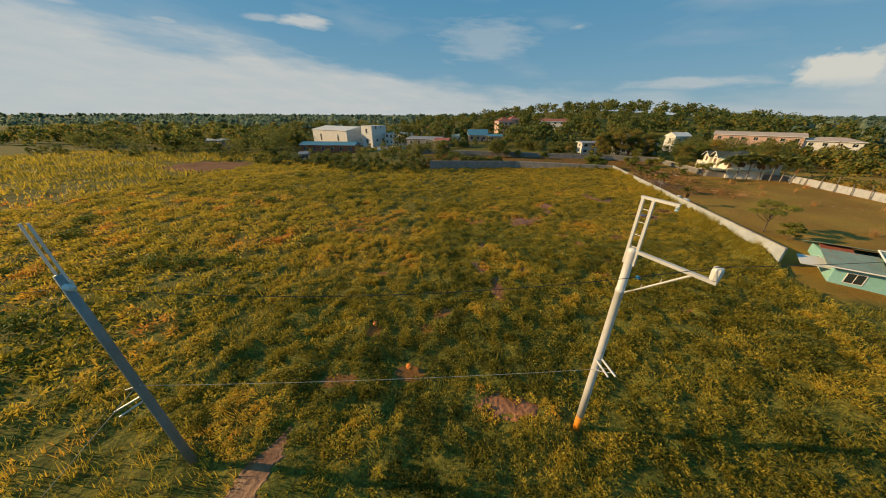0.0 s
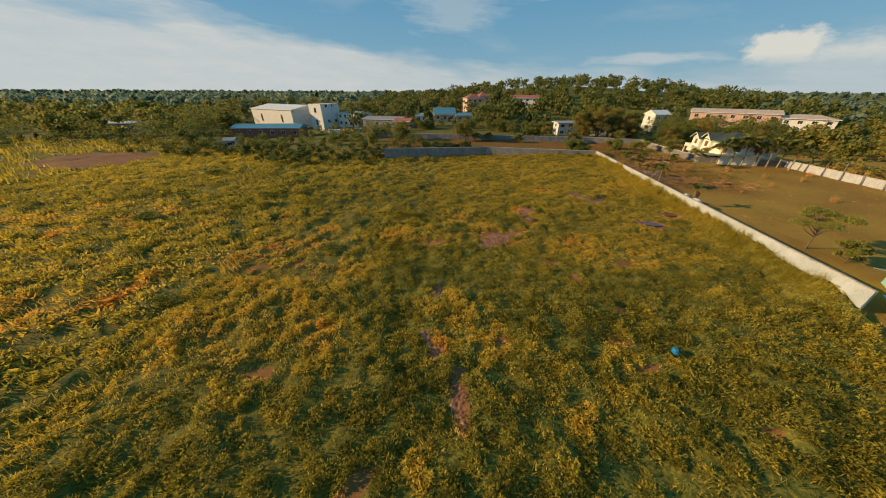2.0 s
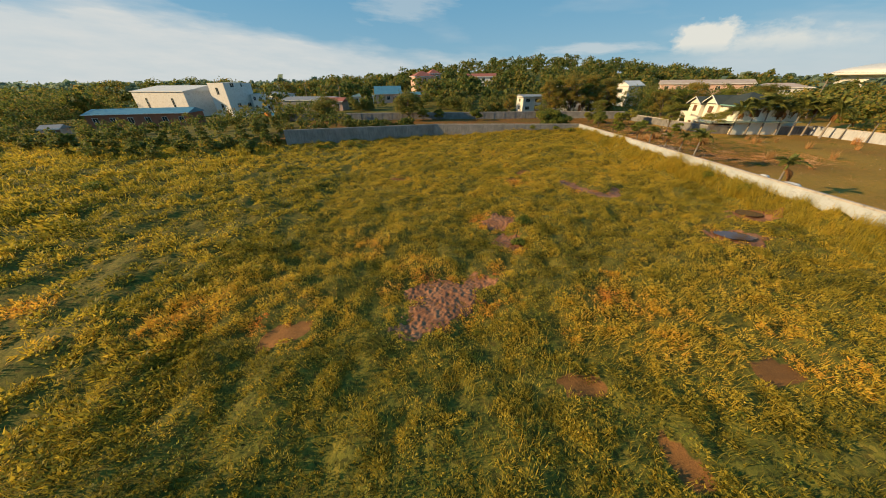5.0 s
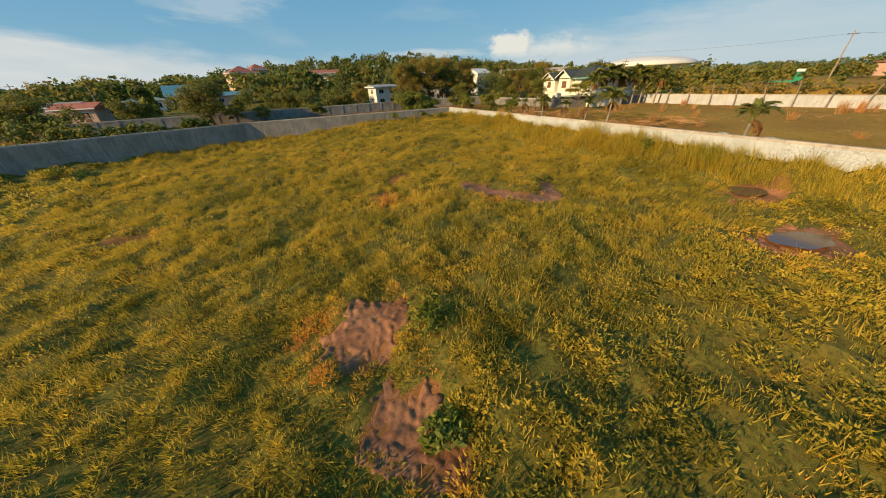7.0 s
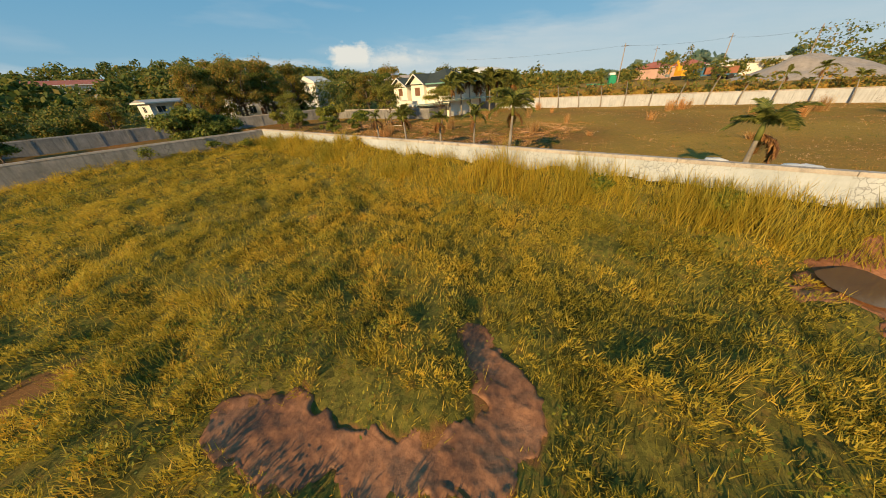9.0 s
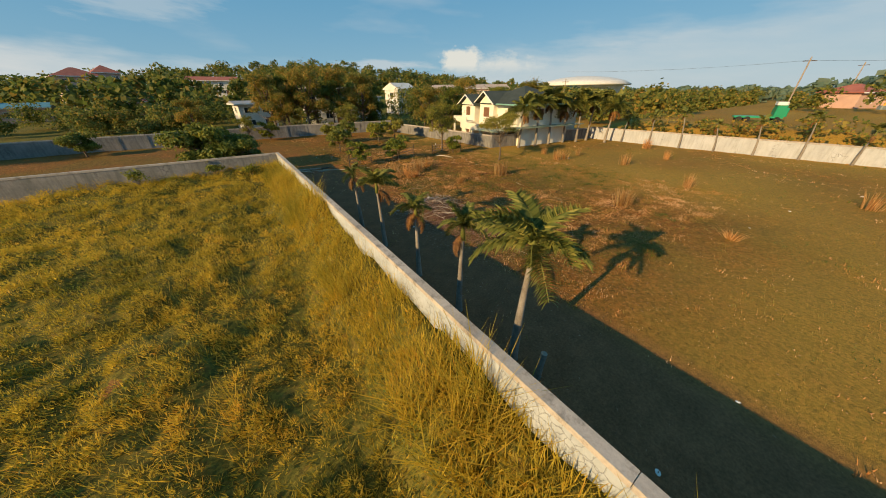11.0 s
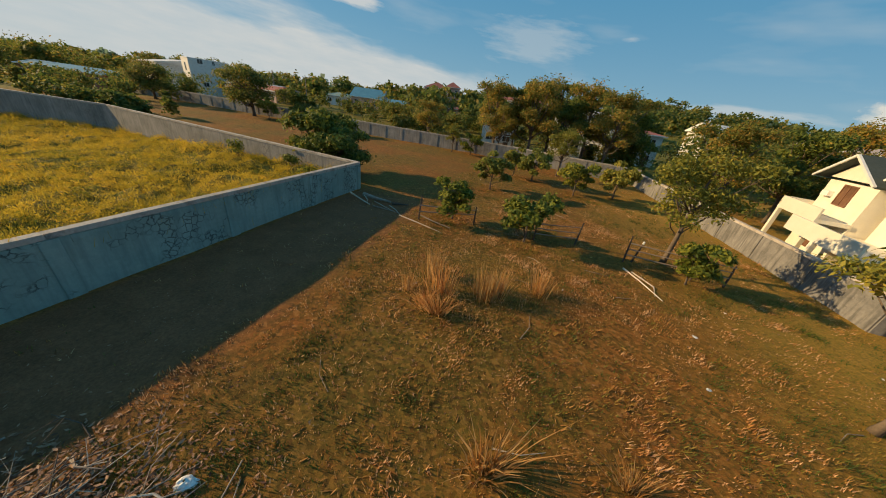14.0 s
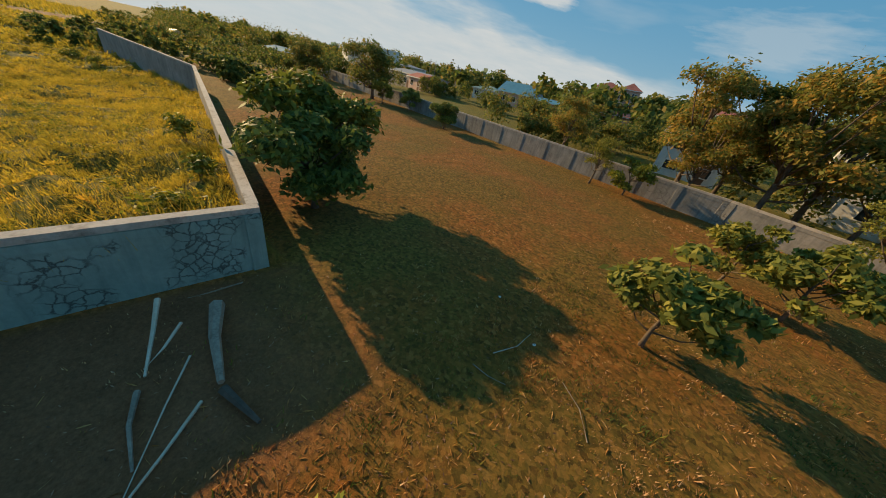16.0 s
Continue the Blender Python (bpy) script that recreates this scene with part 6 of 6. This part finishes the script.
# gravel heap, trucks and digger on the bank
gr = np.linspace(-1, 1, 41)
HX, HY = np.meshgrid(gr * 8.5, gr * 11)
HR = np.hypot(HX / 8.5, HY / 11)
HZ = 3.6 * np.clip(1 - HR, 0, 1) ** 0.9 + 0.45 * (vn(HX, HY, 1.6, 50) - 0.5) * (HR < 0.97) + 0.9 * np.exp(-((HX + 2) ** 2 + (HY - 3) ** 2) / 6) - 0.3
hid = np.arange(41 * 41).reshape(41, 41)
hq = np.stack([hid[:-1, :-1], hid[:-1, 1:], hid[1:, 1:], hid[1:, :-1]], -1).reshape(-1, 4)
heap_ob = new("gravel_heap", mesh_np("gravel_heap", np.stack([HX, HY, HZ], -1).reshape(-1, 3), hq, MAT["gravel"], smooth=True))
heap_ob.matrix_basis = pose(63, 49, float(land(63, 49)), 0, 0, 10)
tagged(heap_ob, "large heap of grey-pink gravel beyond the wall", "gravel heap", kind="stuff")


def lorry(x, y, turn, cab, bed, label, load=None):
    t = thing("truck", x, y, float(land(x, y)), turn, label, "truck", "trucks on the bank")
    g = Geo()
    g.box((-3.6, -1.1, 0.75), (3.4, 1.1, 1.05))
    part("chassis", g, MAT[bed], t)
    g = Geo()
    g.box((1.9, -1.2, 1.05), (3.7, 1.2, 2.5), bevel=0.12).box((1.95, -1.1, 2.5), (3.4, 1.1, 3.0), bevel=0.2)
    part("cab", g, MAT[cab], t)
    g = Geo()
    g.box((3.68, -1.0, 1.8), (3.72, 1.0, 2.45))
    part("windscreen", g, MAT["glass"], t)
    if load:
        g = Geo()
        g.box((-3.6, -1.2, 1.05), (1.7, 1.2, 2.3), bevel=0.03)
        part("cargo_bed", g, MAT[load], t)
    for wx in (-2.8, -1.6, 2.6):
        for s in (-1, 1):
            g = Geo()
            g.tube([(wx, s * 0.85, 0.5), (wx, s * 1.15, 0.5)], 0.5, 14)
            part("wheel", g, MAT["rubber"], t)
    return t


truck = lorry(57.5, 78.5, -70, "truck_green", "truck_green", "green truck with a white cab roof parked on the bank")
cr = Geo()
cr.box((1.8, -1.15, 3.0), (3.3, 1.15, 3.55), bevel=0.25)
cab_roof = part("cab_roof", cr, MAT["trim_white"], bpy.data.objects["truck"], "white rounded cab roof")
truck.scale = (0.7, 0.7, 0.7)
lorry(76, 60.5, 100, "truck_blue", "truck_blue", "dark blue truck with a rusty load bed", "brick")
lorry(82, 45.5, 80, "white", "truck_blue", "white truck with a blue load bed", "truck_blue")
dg = thing("excavator", 84, 66, float(land(84, 66)), 40, "orange-yellow excavator standing beyond the wall", "excavator")
for nm, m, lo, hi in (("tracks", "rubber", (-1.6, -1.2, 0), (1.6, 1.2, 0.8)), ("body", "yellow_paint", (-1.5, -1.1, 0.9), (1.2, 1.1, 2.0)), ("cab", "yellow_paint", (0.1, 0.1, 2.0), (1.2, 1.05, 3.0))):
    g = Geo()
    g.box(lo, hi, bevel=0.15)
    part(nm, g, MAT[m], dg)
g = Geo()
g.tube([(1.0, -0.4, 1.6), (2.8, -0.4, 4.0), (4.6, -0.4, 3.0), (4.9, -0.4, 1.2)], [0.22, 0.24, 0.18, 0.14], 5)
part("boom", g, MAT["yellow_paint"], dg)
g = Geo()
g.box((4.5, -0.8, 0.7), (5.4, 0.0, 1.3), bevel=0.1)
part("bucket", g, MAT["dark_steel"], dg)
# yard clutter before the factory
for i, (x, y, m, w) in enumerate([(-101, 152, "white_plastic", 2.2), (-97.5, 151, "white_plastic", 2.6), (-93, 150.5, "orange_plastic", 1.8), (-89.5, 151.5, "orange_plastic", 2.0), (-86.5, 150, "blue_plastic", 1.6), (-104.5, 150.5, "yellow_paint", 2.0)]):
    t = thing("yard_container", x, y, float(land(x, y)), 20 * i, "small container standing in the factory yard", "container", "yard containers")
    g = Geo()
    g.box((-w / 2, -0.8, 0), (w / 2, 0.8, 1.6), bevel=0.06)
    part("body", g, MAT[m], t)
    g = Geo()
    g.box((-w / 2 - 0.06, -0.86, 1.6), (w / 2 + 0.06, 0.86, 1.72), bevel=0.06)
    part("lid", g, MAT["trim_white"], t)


# ---- power poles and wires ----
def steel_pole():
    x, y, z = -28.4, 12.12, -1.88
    p = thing("power_pole", x, y, z, 0, "slim white steel power pole with an orange painted foot", "power pole")
    p.matrix_basis = pose(x, y, z, 1.9, -1.3, 0) @ Matrix.Rotation(radians(-51), 4, "Z")
    g = Geo()
    g.lathe([(-0.3, 0.205), (1.34, 0.20)], sides=14)
    part("painted_foot", g, MAT["orange_paint"], p, "orange painted foot", True)
    g = Geo()
    g.lathe([(1.34, 0.198), (4.2, 0.195), (8.4, 0.185), (10.6, 0.18), (10.62, 0.195), (10.78, 0.195), (10.8, 0.178), (12.7, 0.175), (12.84, 0.16), (12.9, 0.02)], sides=14)
    part("shaft", g, MAT["steel"], p, smooth=True)
    for k in (-0.2, 0.2):
        g = Geo()
        g.box((k - 0.055, -0.05, 12.1), (k + 0.055, 0.05, 15.02))
        part("riser", g, MAT["steel"], p)
    for h in (12.95, 13.5, 14.05, 14.6):
        g = Geo()
        g.tube([(-0.15, 0, h), (0.15, 0, h)], 0.014, 5)
        part("rung", g, MAT["steel"], p)
    g = Geo()
    g.box((-0.28, -0.055, 15.02), (1.08, 0.055, 15.12))
    part("top_bar", g, MAT["steel"], p)
    g = Geo()
    g.lathe([(0, 0.03), (0.05, 0.08), (0.1, 0.045), (0.15, 0.075), (0.2, 0.03)], (1.02, 0, 14.82), 8)
    part("insulator", g, MAT["porcelain"], p)
    g = Geo()
    g.box((0.255, -0.07, 12.72), (2.92, 0.07, 12.85))
    part("cross_arm", g, MAT["steel"], p)
    g = Geo()
    g.tube([(0.17, 0, 10.68), (0.8, 0, 11.3), (2.2, 0, 12.72)], 0.045, 6)
    for k in (0.75, 1.35):
        g.tube([(k, 0, 10.5 + k), (k + 0.02, 0.02, 10.72 + k)], 0.014, 4)
    part("arm_brace", g, MAT["steel"], p)
    g = Geo()
    g.lathe([(0, 0.10), (0.05, 0.15), (0.42, 0.17), (0.5, 0.14), (0.52, 0.02)], (2.8, 0, 12.85), 8)
    part("switch_can", g, MAT["trim_white"], p)
    for a, b in (((-0.05, -0.19, 6.32), (0.98, -0.56, 6.22)), ((0.21, -0.03, 6.42), (1.17, -0.3, 6.3))):
        g = Geo()
        g.tube([a, b], 0.055, 6)
        part("service_bracket", g, MAT["steel"], p)
    g = Geo()
    g.tube([(0.1, -0.15, 5.6), (0.75, -0.42, 6.2), (0.9, -0.25, 6.3)], 0.025, 5)
    part("bracket_stay", g, MAT["steel"], p)
    return x, y, z


def old_pole():
    x, y = -50.0, 5.55
    z = float(land(x, y)) - 0.1
    p = thing("power_pole", x, y, z, 0, "leaning dark weathered steel power pole beside a muddy track", "power pole")
    p.matrix_basis = pose(x, y, z, 0, -3.2, 0) @ Matrix.Scale(0.94, 4)
    g = Geo()
    g.lathe([(0, 0.22), (4, 0.20), (9, 0.18), (13.0, 0.16), (13.05, 0.02)], sides=10)
    part("shaft", g, MAT["dark_steel"], p, smooth=True)
    g = Geo()
    g.tube([(-0.12, 0, 12.2), (-0.12, 0, 15.2)], 0.05, 6).tube([(0.12, 0.1, 12.2), (0.12, 0.1, 15.2)], 0.05, 6)
    part("riser", g, MAT["steel"], p)
    for dx, dy in ((0.55, -0.1), (-0.6, 0.2)):
        g = Geo()
        g.tube([(0, 0, 12.55), (dx * 0.4, dy, 12.5)], 0.04, 5)
        for i in range(4):
            c = dx * (0.35 + 0.2 * i)
            g.tube([(c, dy, 12.5), (c + 0.02 * dx, dy, 12.5), (c + 0.1 * dx, dy, 12.49), (c + 0.17 * dx, dy, 12.49)], [0.05, 0.15, 0.13, 0.05], 10)
        part("insulator", g, MAT["porcelain"], p, "blue-grey porcelain insulator string")
    g = Geo()
    g.tube([(0, 0, 6.0), (-1.1, -0.8, 5.5)], 0.045, 5).tube([(0.15, 0, 5.8), (-0.85, -0.85, 5.25)], 0.045, 5).tube([(0.2, 0, 6.7), (-0.4, -0.3, 6.6)], 0.03, 5)
    part("service_bracket", g, MAT["steel"], p)
    return x, y, z


sx, sy, sz = steel_pole()
ox, oy, oz = old_pole()


def wire(a, b, sag, r=0.012, m="wire"):
    g = Geo()
    a, b = Vector(a), Vector(b)
    g.tube([a.lerp(b, i / 24) - Vector((0, 0, sag * 4 * (i / 24) * (1 - i / 24))) for i in range(25)], r, 4)
    o = part("overhead_wire", g, MAT[m])
    tagged(o, "thin sagging overhead wire between the poles", "wire", "overhead wires")


wire((ox + 0.6, oy, oz + 11.75), (-27.05, 9.4, 11.5), 0.7)
wire((-27.05, 9.4, 11.5), (22, 32, 9.5), 1.0)
wire((ox, oy, oz + 6.3), (-28.2, 11.3, 4.4), 0.2, 0.009, "wire_pale")
wire((ox - 0.8, oy - 0.4, oz + 11.75), (-92, -6, 10), 0.6)
g = Geo()
g.tube([(ox - 0.2, oy, oz + 6.4), (ox - 5.2, oy - 4.2, float(land(ox - 5.2, oy - 4.2)))], 0.015, 4)
tagged(part("guy_wire", g, MAT["wire_pale"]), "slanting stay wire tied to the dark pole", "wire")
for i, (x, y, h) in enumerate([(96, 44, 9), (104, 58, 9.5), (92, 31, 9), (88, 80, 9), (-104, 196, 11), (-84, 176, 9.5), (-70, 176, 8.5), (118, 75, 9), (70, 118, 9)]):
    t = thing("street_pole", x, y, float(land(x, y)), 35 * i, "plain far utility pole with a short cross-arm", "utility pole", "far utility poles")
    g = Geo()
    g.lathe([(-0.3, 0.14), (h, 0.09)], sides=8)
    part("shaft", g, MAT["dead_wood"], t)
    g = Geo()
    g.box((-0.9, -0.05, h - 0.7), (0.9, 0.05, h - 0.58))
    part("cross_arm", g, MAT["dark_wood"], t)
for a, b in (((96, 44, 10.6), (104, 58, 11)), ((104, 58, 11), (88, 80, 10.8)), ((88, 80, 10.8), (70, 118, 10.5)), ((92, 31, 10.6), (96, 44, 10.6))):
    wire(a, b, 0.5, 0.02)


# ---- the rustic fence, branches and rubbish in the lot ----
def stick_points(a, b, bow, n=5):
    a, b = Vector(a), Vector(b)
    side = (b - a).cross(Vector((0, 0, 1))).normalized()
    return [a.lerp(b, i / (n - 1)) + side * bow * math.sin(math.pi * i / (n - 1)) for i in range(n)]


def rough_fence(name, posts, rails, label):
    f = thing(name, 0, 0, 0, 0, label, "fence", "rustic fence panels")
    for x, y, h, lx, ly in posts:
        g = Geo()
        g.tube([(x, y, -0.1), (x + lx * 0.5, y + ly * 0.4, h * 0.5), (x + lx, y + ly, h)], [0.05, 0.042, 0.035], 6)
        part("post", g, MAT["dark_wood"], f)
    for a, b in rails:
        g = Geo()
        g.tube(stick_points(a, b, 0.06), [0.032, 0.03, 0.028, 0.026, 0.02], 5)
        part("rail", g, MAT["dead_wood"], f)
    return f


FENCE = "rustic fence of crooked branches and thin rails"
rough_fence("rustic_fence", [(5.5, 97.0, 1.35, 0.05, 0.1), (8.3, 98.3, 1.0, 0.0, 0)], [((5.5, 97, 0.5), (8.3, 98.3, 0.55)), ((5.5, 97, 0.85), (8.3, 98.3, 0.8)), ((5.6, 97, 0.3), (7.4, 96.6, 0.15))], FENCE)
rough_fence("rustic_fence", [(11.6, 98.1, 1.0, 0, 0), (13.7, 98.6, 1.25, 0.1, 0.15)], [((11.6, 98.1, 0.35), (13.7, 98.6, 0.4)), ((11.6, 98.1, 0.65), (13.7, 98.6, 0.7)), ((11.6, 98.1, 0.9), (13.75, 98.65, 1.0))], FENCE)
rough_fence("rustic_fence", [(15.9, 97.9, 1.35, -0.05, 0.05), (16.3, 98.1, 1.0, 0.2, 0.1), (18.6, 97.5, 1.0, 0, 0), (20.0, 97.7, 1.05, 0.1, 0.2)],
            [((15.9, 97.9, 0.4), (20.0, 97.7, 0.45)), ((15.9, 97.9, 0.7), (20.0, 97.7, 0.75)), ((15.9, 97.9, 1.0), (20.05, 97.7, 0.98))], FENCE)
post_cap = Geo()
post_cap.lathe([(0, 0.05), (0.12, 0.05), (0.14, 0.02)], (16.5, 98.2, 0.98), 7)
tagged(part("post_cup", post_cap, MAT["white_plastic"]), "white cup stuck on a fence post", "cup")


def branch(pts, r, material, label, name="branch", group="loose branches"):
    g = Geo()
    n = len(pts)
    zs = [float(land(x, y)) for x, y, z in pts]
    g.tube([(x, y, z + s + r * 0.8) for (x, y, z), s in zip(pts, zs)], [r * (1 - 0.6 * i / max(1, n - 1)) for i in range(n)], 6)
    o = part(name, g, MAT[material])
    return tagged(o, label, "branch", group)


branch([(4.4, 96.9, 0), (5.6, 96.5, 0.02), (7.1, 96.0, 0)], 0.035, "pale_wood", "long pale bare stick lying on the lawn")
branch([(3.2, 98.1, 0), (3.8, 97.6, 0.05), (4.5, 96.9, 0)], 0.03, "pale_wood", "pale bare stick lying on the lawn")
branch([(15.7, 97.0, 0), (16.1, 96.0, 0.02), (16.6, 94.8, 0)], 0.04, "pale_wood", "long pale stick lying on the lawn")
branch([(16.0, 96.8, 0), (16.6, 95.8, 0), (16.4, 95.0, 0)], 0.03, "pale_wood", "pale stick lying on the lawn")
branch([(1.1, 98.7, 0.05), (2.0, 98.5, 0.06), (3.1, 98.4, 0.03)], 0.14, "dead_wood", "thick grey split log in the wall's shade", "log")
branch([(3.2, 98.4, 0), (4.1, 98.7, 0)], 0.09, "dark_wood", "short broken log end", "log")
branch([(0.7, 97.85, 0.35), (1.4, 97.7, 0.2), (2.25, 97.5, 0.02)], 0.05, "pale_wood", "broken pale branch leaning on others")
branch([(1.5, 98.1, 0.3), (1.9, 97.8, 0.2), (2.1, 97.5, 0.05)], 0.03, "pale_wood", "broken pale twig leaning on others")
branch([(2.5, 97.4, 0.02), (3.1, 97.3, 0.05), (3.8, 97.3, 0)], 0.045, "dead_wood", "grey branch lying in the shade")
branch([(2.2, 98.1, 0.1), (3.0, 97.7, 0.06), (4.1, 97.2, 0)], 0.018, "pale_wood", "long thin pale twig")
branch([(0.4, 99.3, 0), (0.9, 98.6, 0.35), (1.2, 98.3, 0.6)], 0.02, "dead_wood", "thin twig propped by the wall")
for i in range(26):
    k = random.Random(300 + i)
    x, y = k.uniform(5, 20), k.uniform(75, 104)
    w, L = k.uniform(0, 6.28), k.uniform(0.5, 1.4)
    branch([(x, y, 0), (x + L * 0.5 * math.cos(w), y + L * 0.5 * math.sin(w), 0.03), (x + L * math.cos(w + 0.2), y + L * math.sin(w + 0.2), 0)], 0.012, "pale_wood" if i % 2 else "dead_wood", "thin dry twig lying on the lawn", "twig", "scattered twigs")

# the heap of cut branches and dead leaves
heap2 = thing("branch_heap", 6.0, 82.9, 0, 0, "low heap of cut dry branches among dead leaves", "branch heap")
hr = random.Random(77)
for i in range(130):
    a, L = hr.uniform(0, 6.28), hr.uniform(0.6, 2.1)
    cx, cy = hr.gauss(0.0, 0.95), hr.gauss(0, 0.95)
    base = 0.42 * math.exp(-(cx * cx + cy * cy) / 1.6)
    p = [Vector((cx - 0.5 * L * math.cos(a), cy - 0.5 * L * math.sin(a), base * 0.4 + 0.04)), Vector((cx, cy, base + hr.uniform(0.03, 0.2))), Vector((cx + 0.5 * L * math.cos(a + 0.5), cy + 0.5 * L * math.sin(a + 0.5), base * 0.4 + hr.uniform(0.03, 0.32)))]
    thick = hr.choice((0.006, 0.008, 0.011, 0.016))
    g = Geo()
    g.tube(p, [thick * 1.2, thick, thick * 0.4], 5)
    for _ in range(2):
        q = p[1].lerp(p[2], hr.uniform(0.2, 0.7))
        g.tube([q, q + Vector((hr.uniform(-0.45, 0.45), hr.uniform(-0.45, 0.45), hr.uniform(0.0, 0.22)))], [thick * 0.7, thick * 0.25], 4)
    part("branch", g, MAT[("dead_wood", "dark_wood", "pale_wood", "dead_wood")[i % 4]], heap2)
litter("heap_leaves", [(6.0, 82.9, 0.95, 0.95, 9000, 0.5), (5.5, 81.6, 0.9, 1.2, 7000, 0.08), (5.9, 79.6, 1.0, 1.3, 5000, 0.0), (8.0, 78.5, 1.6, 1.3, 3500, 0.0)], "thick dead pinkish-brown leaves heaped round cut branches", 0.048, thin=0.36)


def crumpled(name, x, y, r, h, material, label, category, seed, parts=(), z=None):
    k = np.random.RandomState(seed)
    g = Geo()
    n, m = 12, 6
    v = []
    for j in range(m + 1):
        t = math.pi * 0.5 * j / m
        for i in range(n):
            w = 2 * math.pi * i / n
            q = r * math.cos(t) * k.uniform(0.8, 1.15) if j < m else 0.02
            v.append((q * math.cos(w), q * 0.75 * math.sin(w), h * math.sin(t) * k.uniform(0.85, 1.1)))
    f = [(j * n + i, j * n + (i + 1) % n, (j + 1) * n + (i + 1) % n, (j + 1) * n + i) for j in range(m) for i in range(n)]
    g.add(v, f)
    o = part(name, g, MAT[material])
    o.matrix_basis = pose(x, y, (float(land(x, y)) if z is None else z) - 0.03, 0, 0, seed * 40)
    return tagged(o, label, category)


def jumbo(x, y, a, b, h, label, seed):
    """A bulging woven bulk sack with a tied, sagging top."""
    k = np.random.RandomState(seed)
    g = Geo()
    rings = [(0.0, 0.9), (0.12, 1.0), (0.4, 1.06), (0.7, 1.05), (0.88, 0.95), (0.97, 0.7), (1.0, 0.25)]
    n = 20
    v = []
    for t, s in rings:
        for i in range(n):
            w = 2 * math.pi * i / n
            c, q = math.cos(w), math.sin(w)
            e = s * k.uniform(0.95, 1.04) / max(abs(c), abs(q)) ** 0.75
            v.append((a * c * e, b * q * e, h * t + (0.05 * k.rand() if t > 0.5 else 0)))
    g.add(v, [(j * n + i, j * n + (i + 1) % n, (j + 1) * n + (i + 1) % n, (j + 1) * n + i) for j in range(len(rings) - 1) for i in range(n)] + [tuple(range((len(rings) - 1) * n, len(rings) * n))])
    o = part("white_sack", g, MAT["white_plastic"], smooth=True)
    o.matrix_basis = pose(x, y, float(land(x, y)) - 0.03, 0, 0, 4 * seed)
    return tagged(o, label, "sack")


crumpled("rubbish_bag", 6.75, 84.7, 0.16, 0.14, "white_plastic", "small crumpled white plastic bag by the branches", "bag", 1)
crumpled("blue_sack", -17.4, 32.4, 0.36, 0.36, "blue_plastic", "crumpled bright blue plastic sack lying in grass", "sack", 2, z=float(land(-17.4, 32.4)) + 0.55)
crumpled("orange_sack", -44.6, 18.1, 0.28, 0.3, "orange_plastic", "bright orange sack lying in the grass", "sack", 3, z=float(land(-44.6, 18.1)) + 0.4)
crumpled("orange_sack", -40.1, 14.3, 0.3, 0.38, "orange_plastic", "bright orange sack lying beside bare mud", "sack", 4, z=float(land(-40.1, 14.3)) + 0.4)
jumbo(0.75, 60.8, 0.55, 0.7, 1.62, "large white sack slumped behind the wall", 5)
jumbo(0.7, 63.1, 0.45, 0.4, 1.66, "white sack standing behind the wall", 6)
for i in range(34):
    k = random.Random(500 + i)
    crumpled("litter_scrap", k.uniform(1.0, 34), k.uniform(62, 112), k.uniform(0.05, 0.11), 0.05, "white_plastic", "small pale scrap of litter on the lawn", "litter", 10 + i)
g = Geo()
g.tube([(1.35, 71.3, -0.05), (1.37, 71.3, 0.4), (1.4, 71.28, 0.85)], [0.1, 0.085, 0.08], 8)
tagged(part("palm_stump", g, MAT["palm_bark"]), "grey dead palm stump beside the wall", "stump")
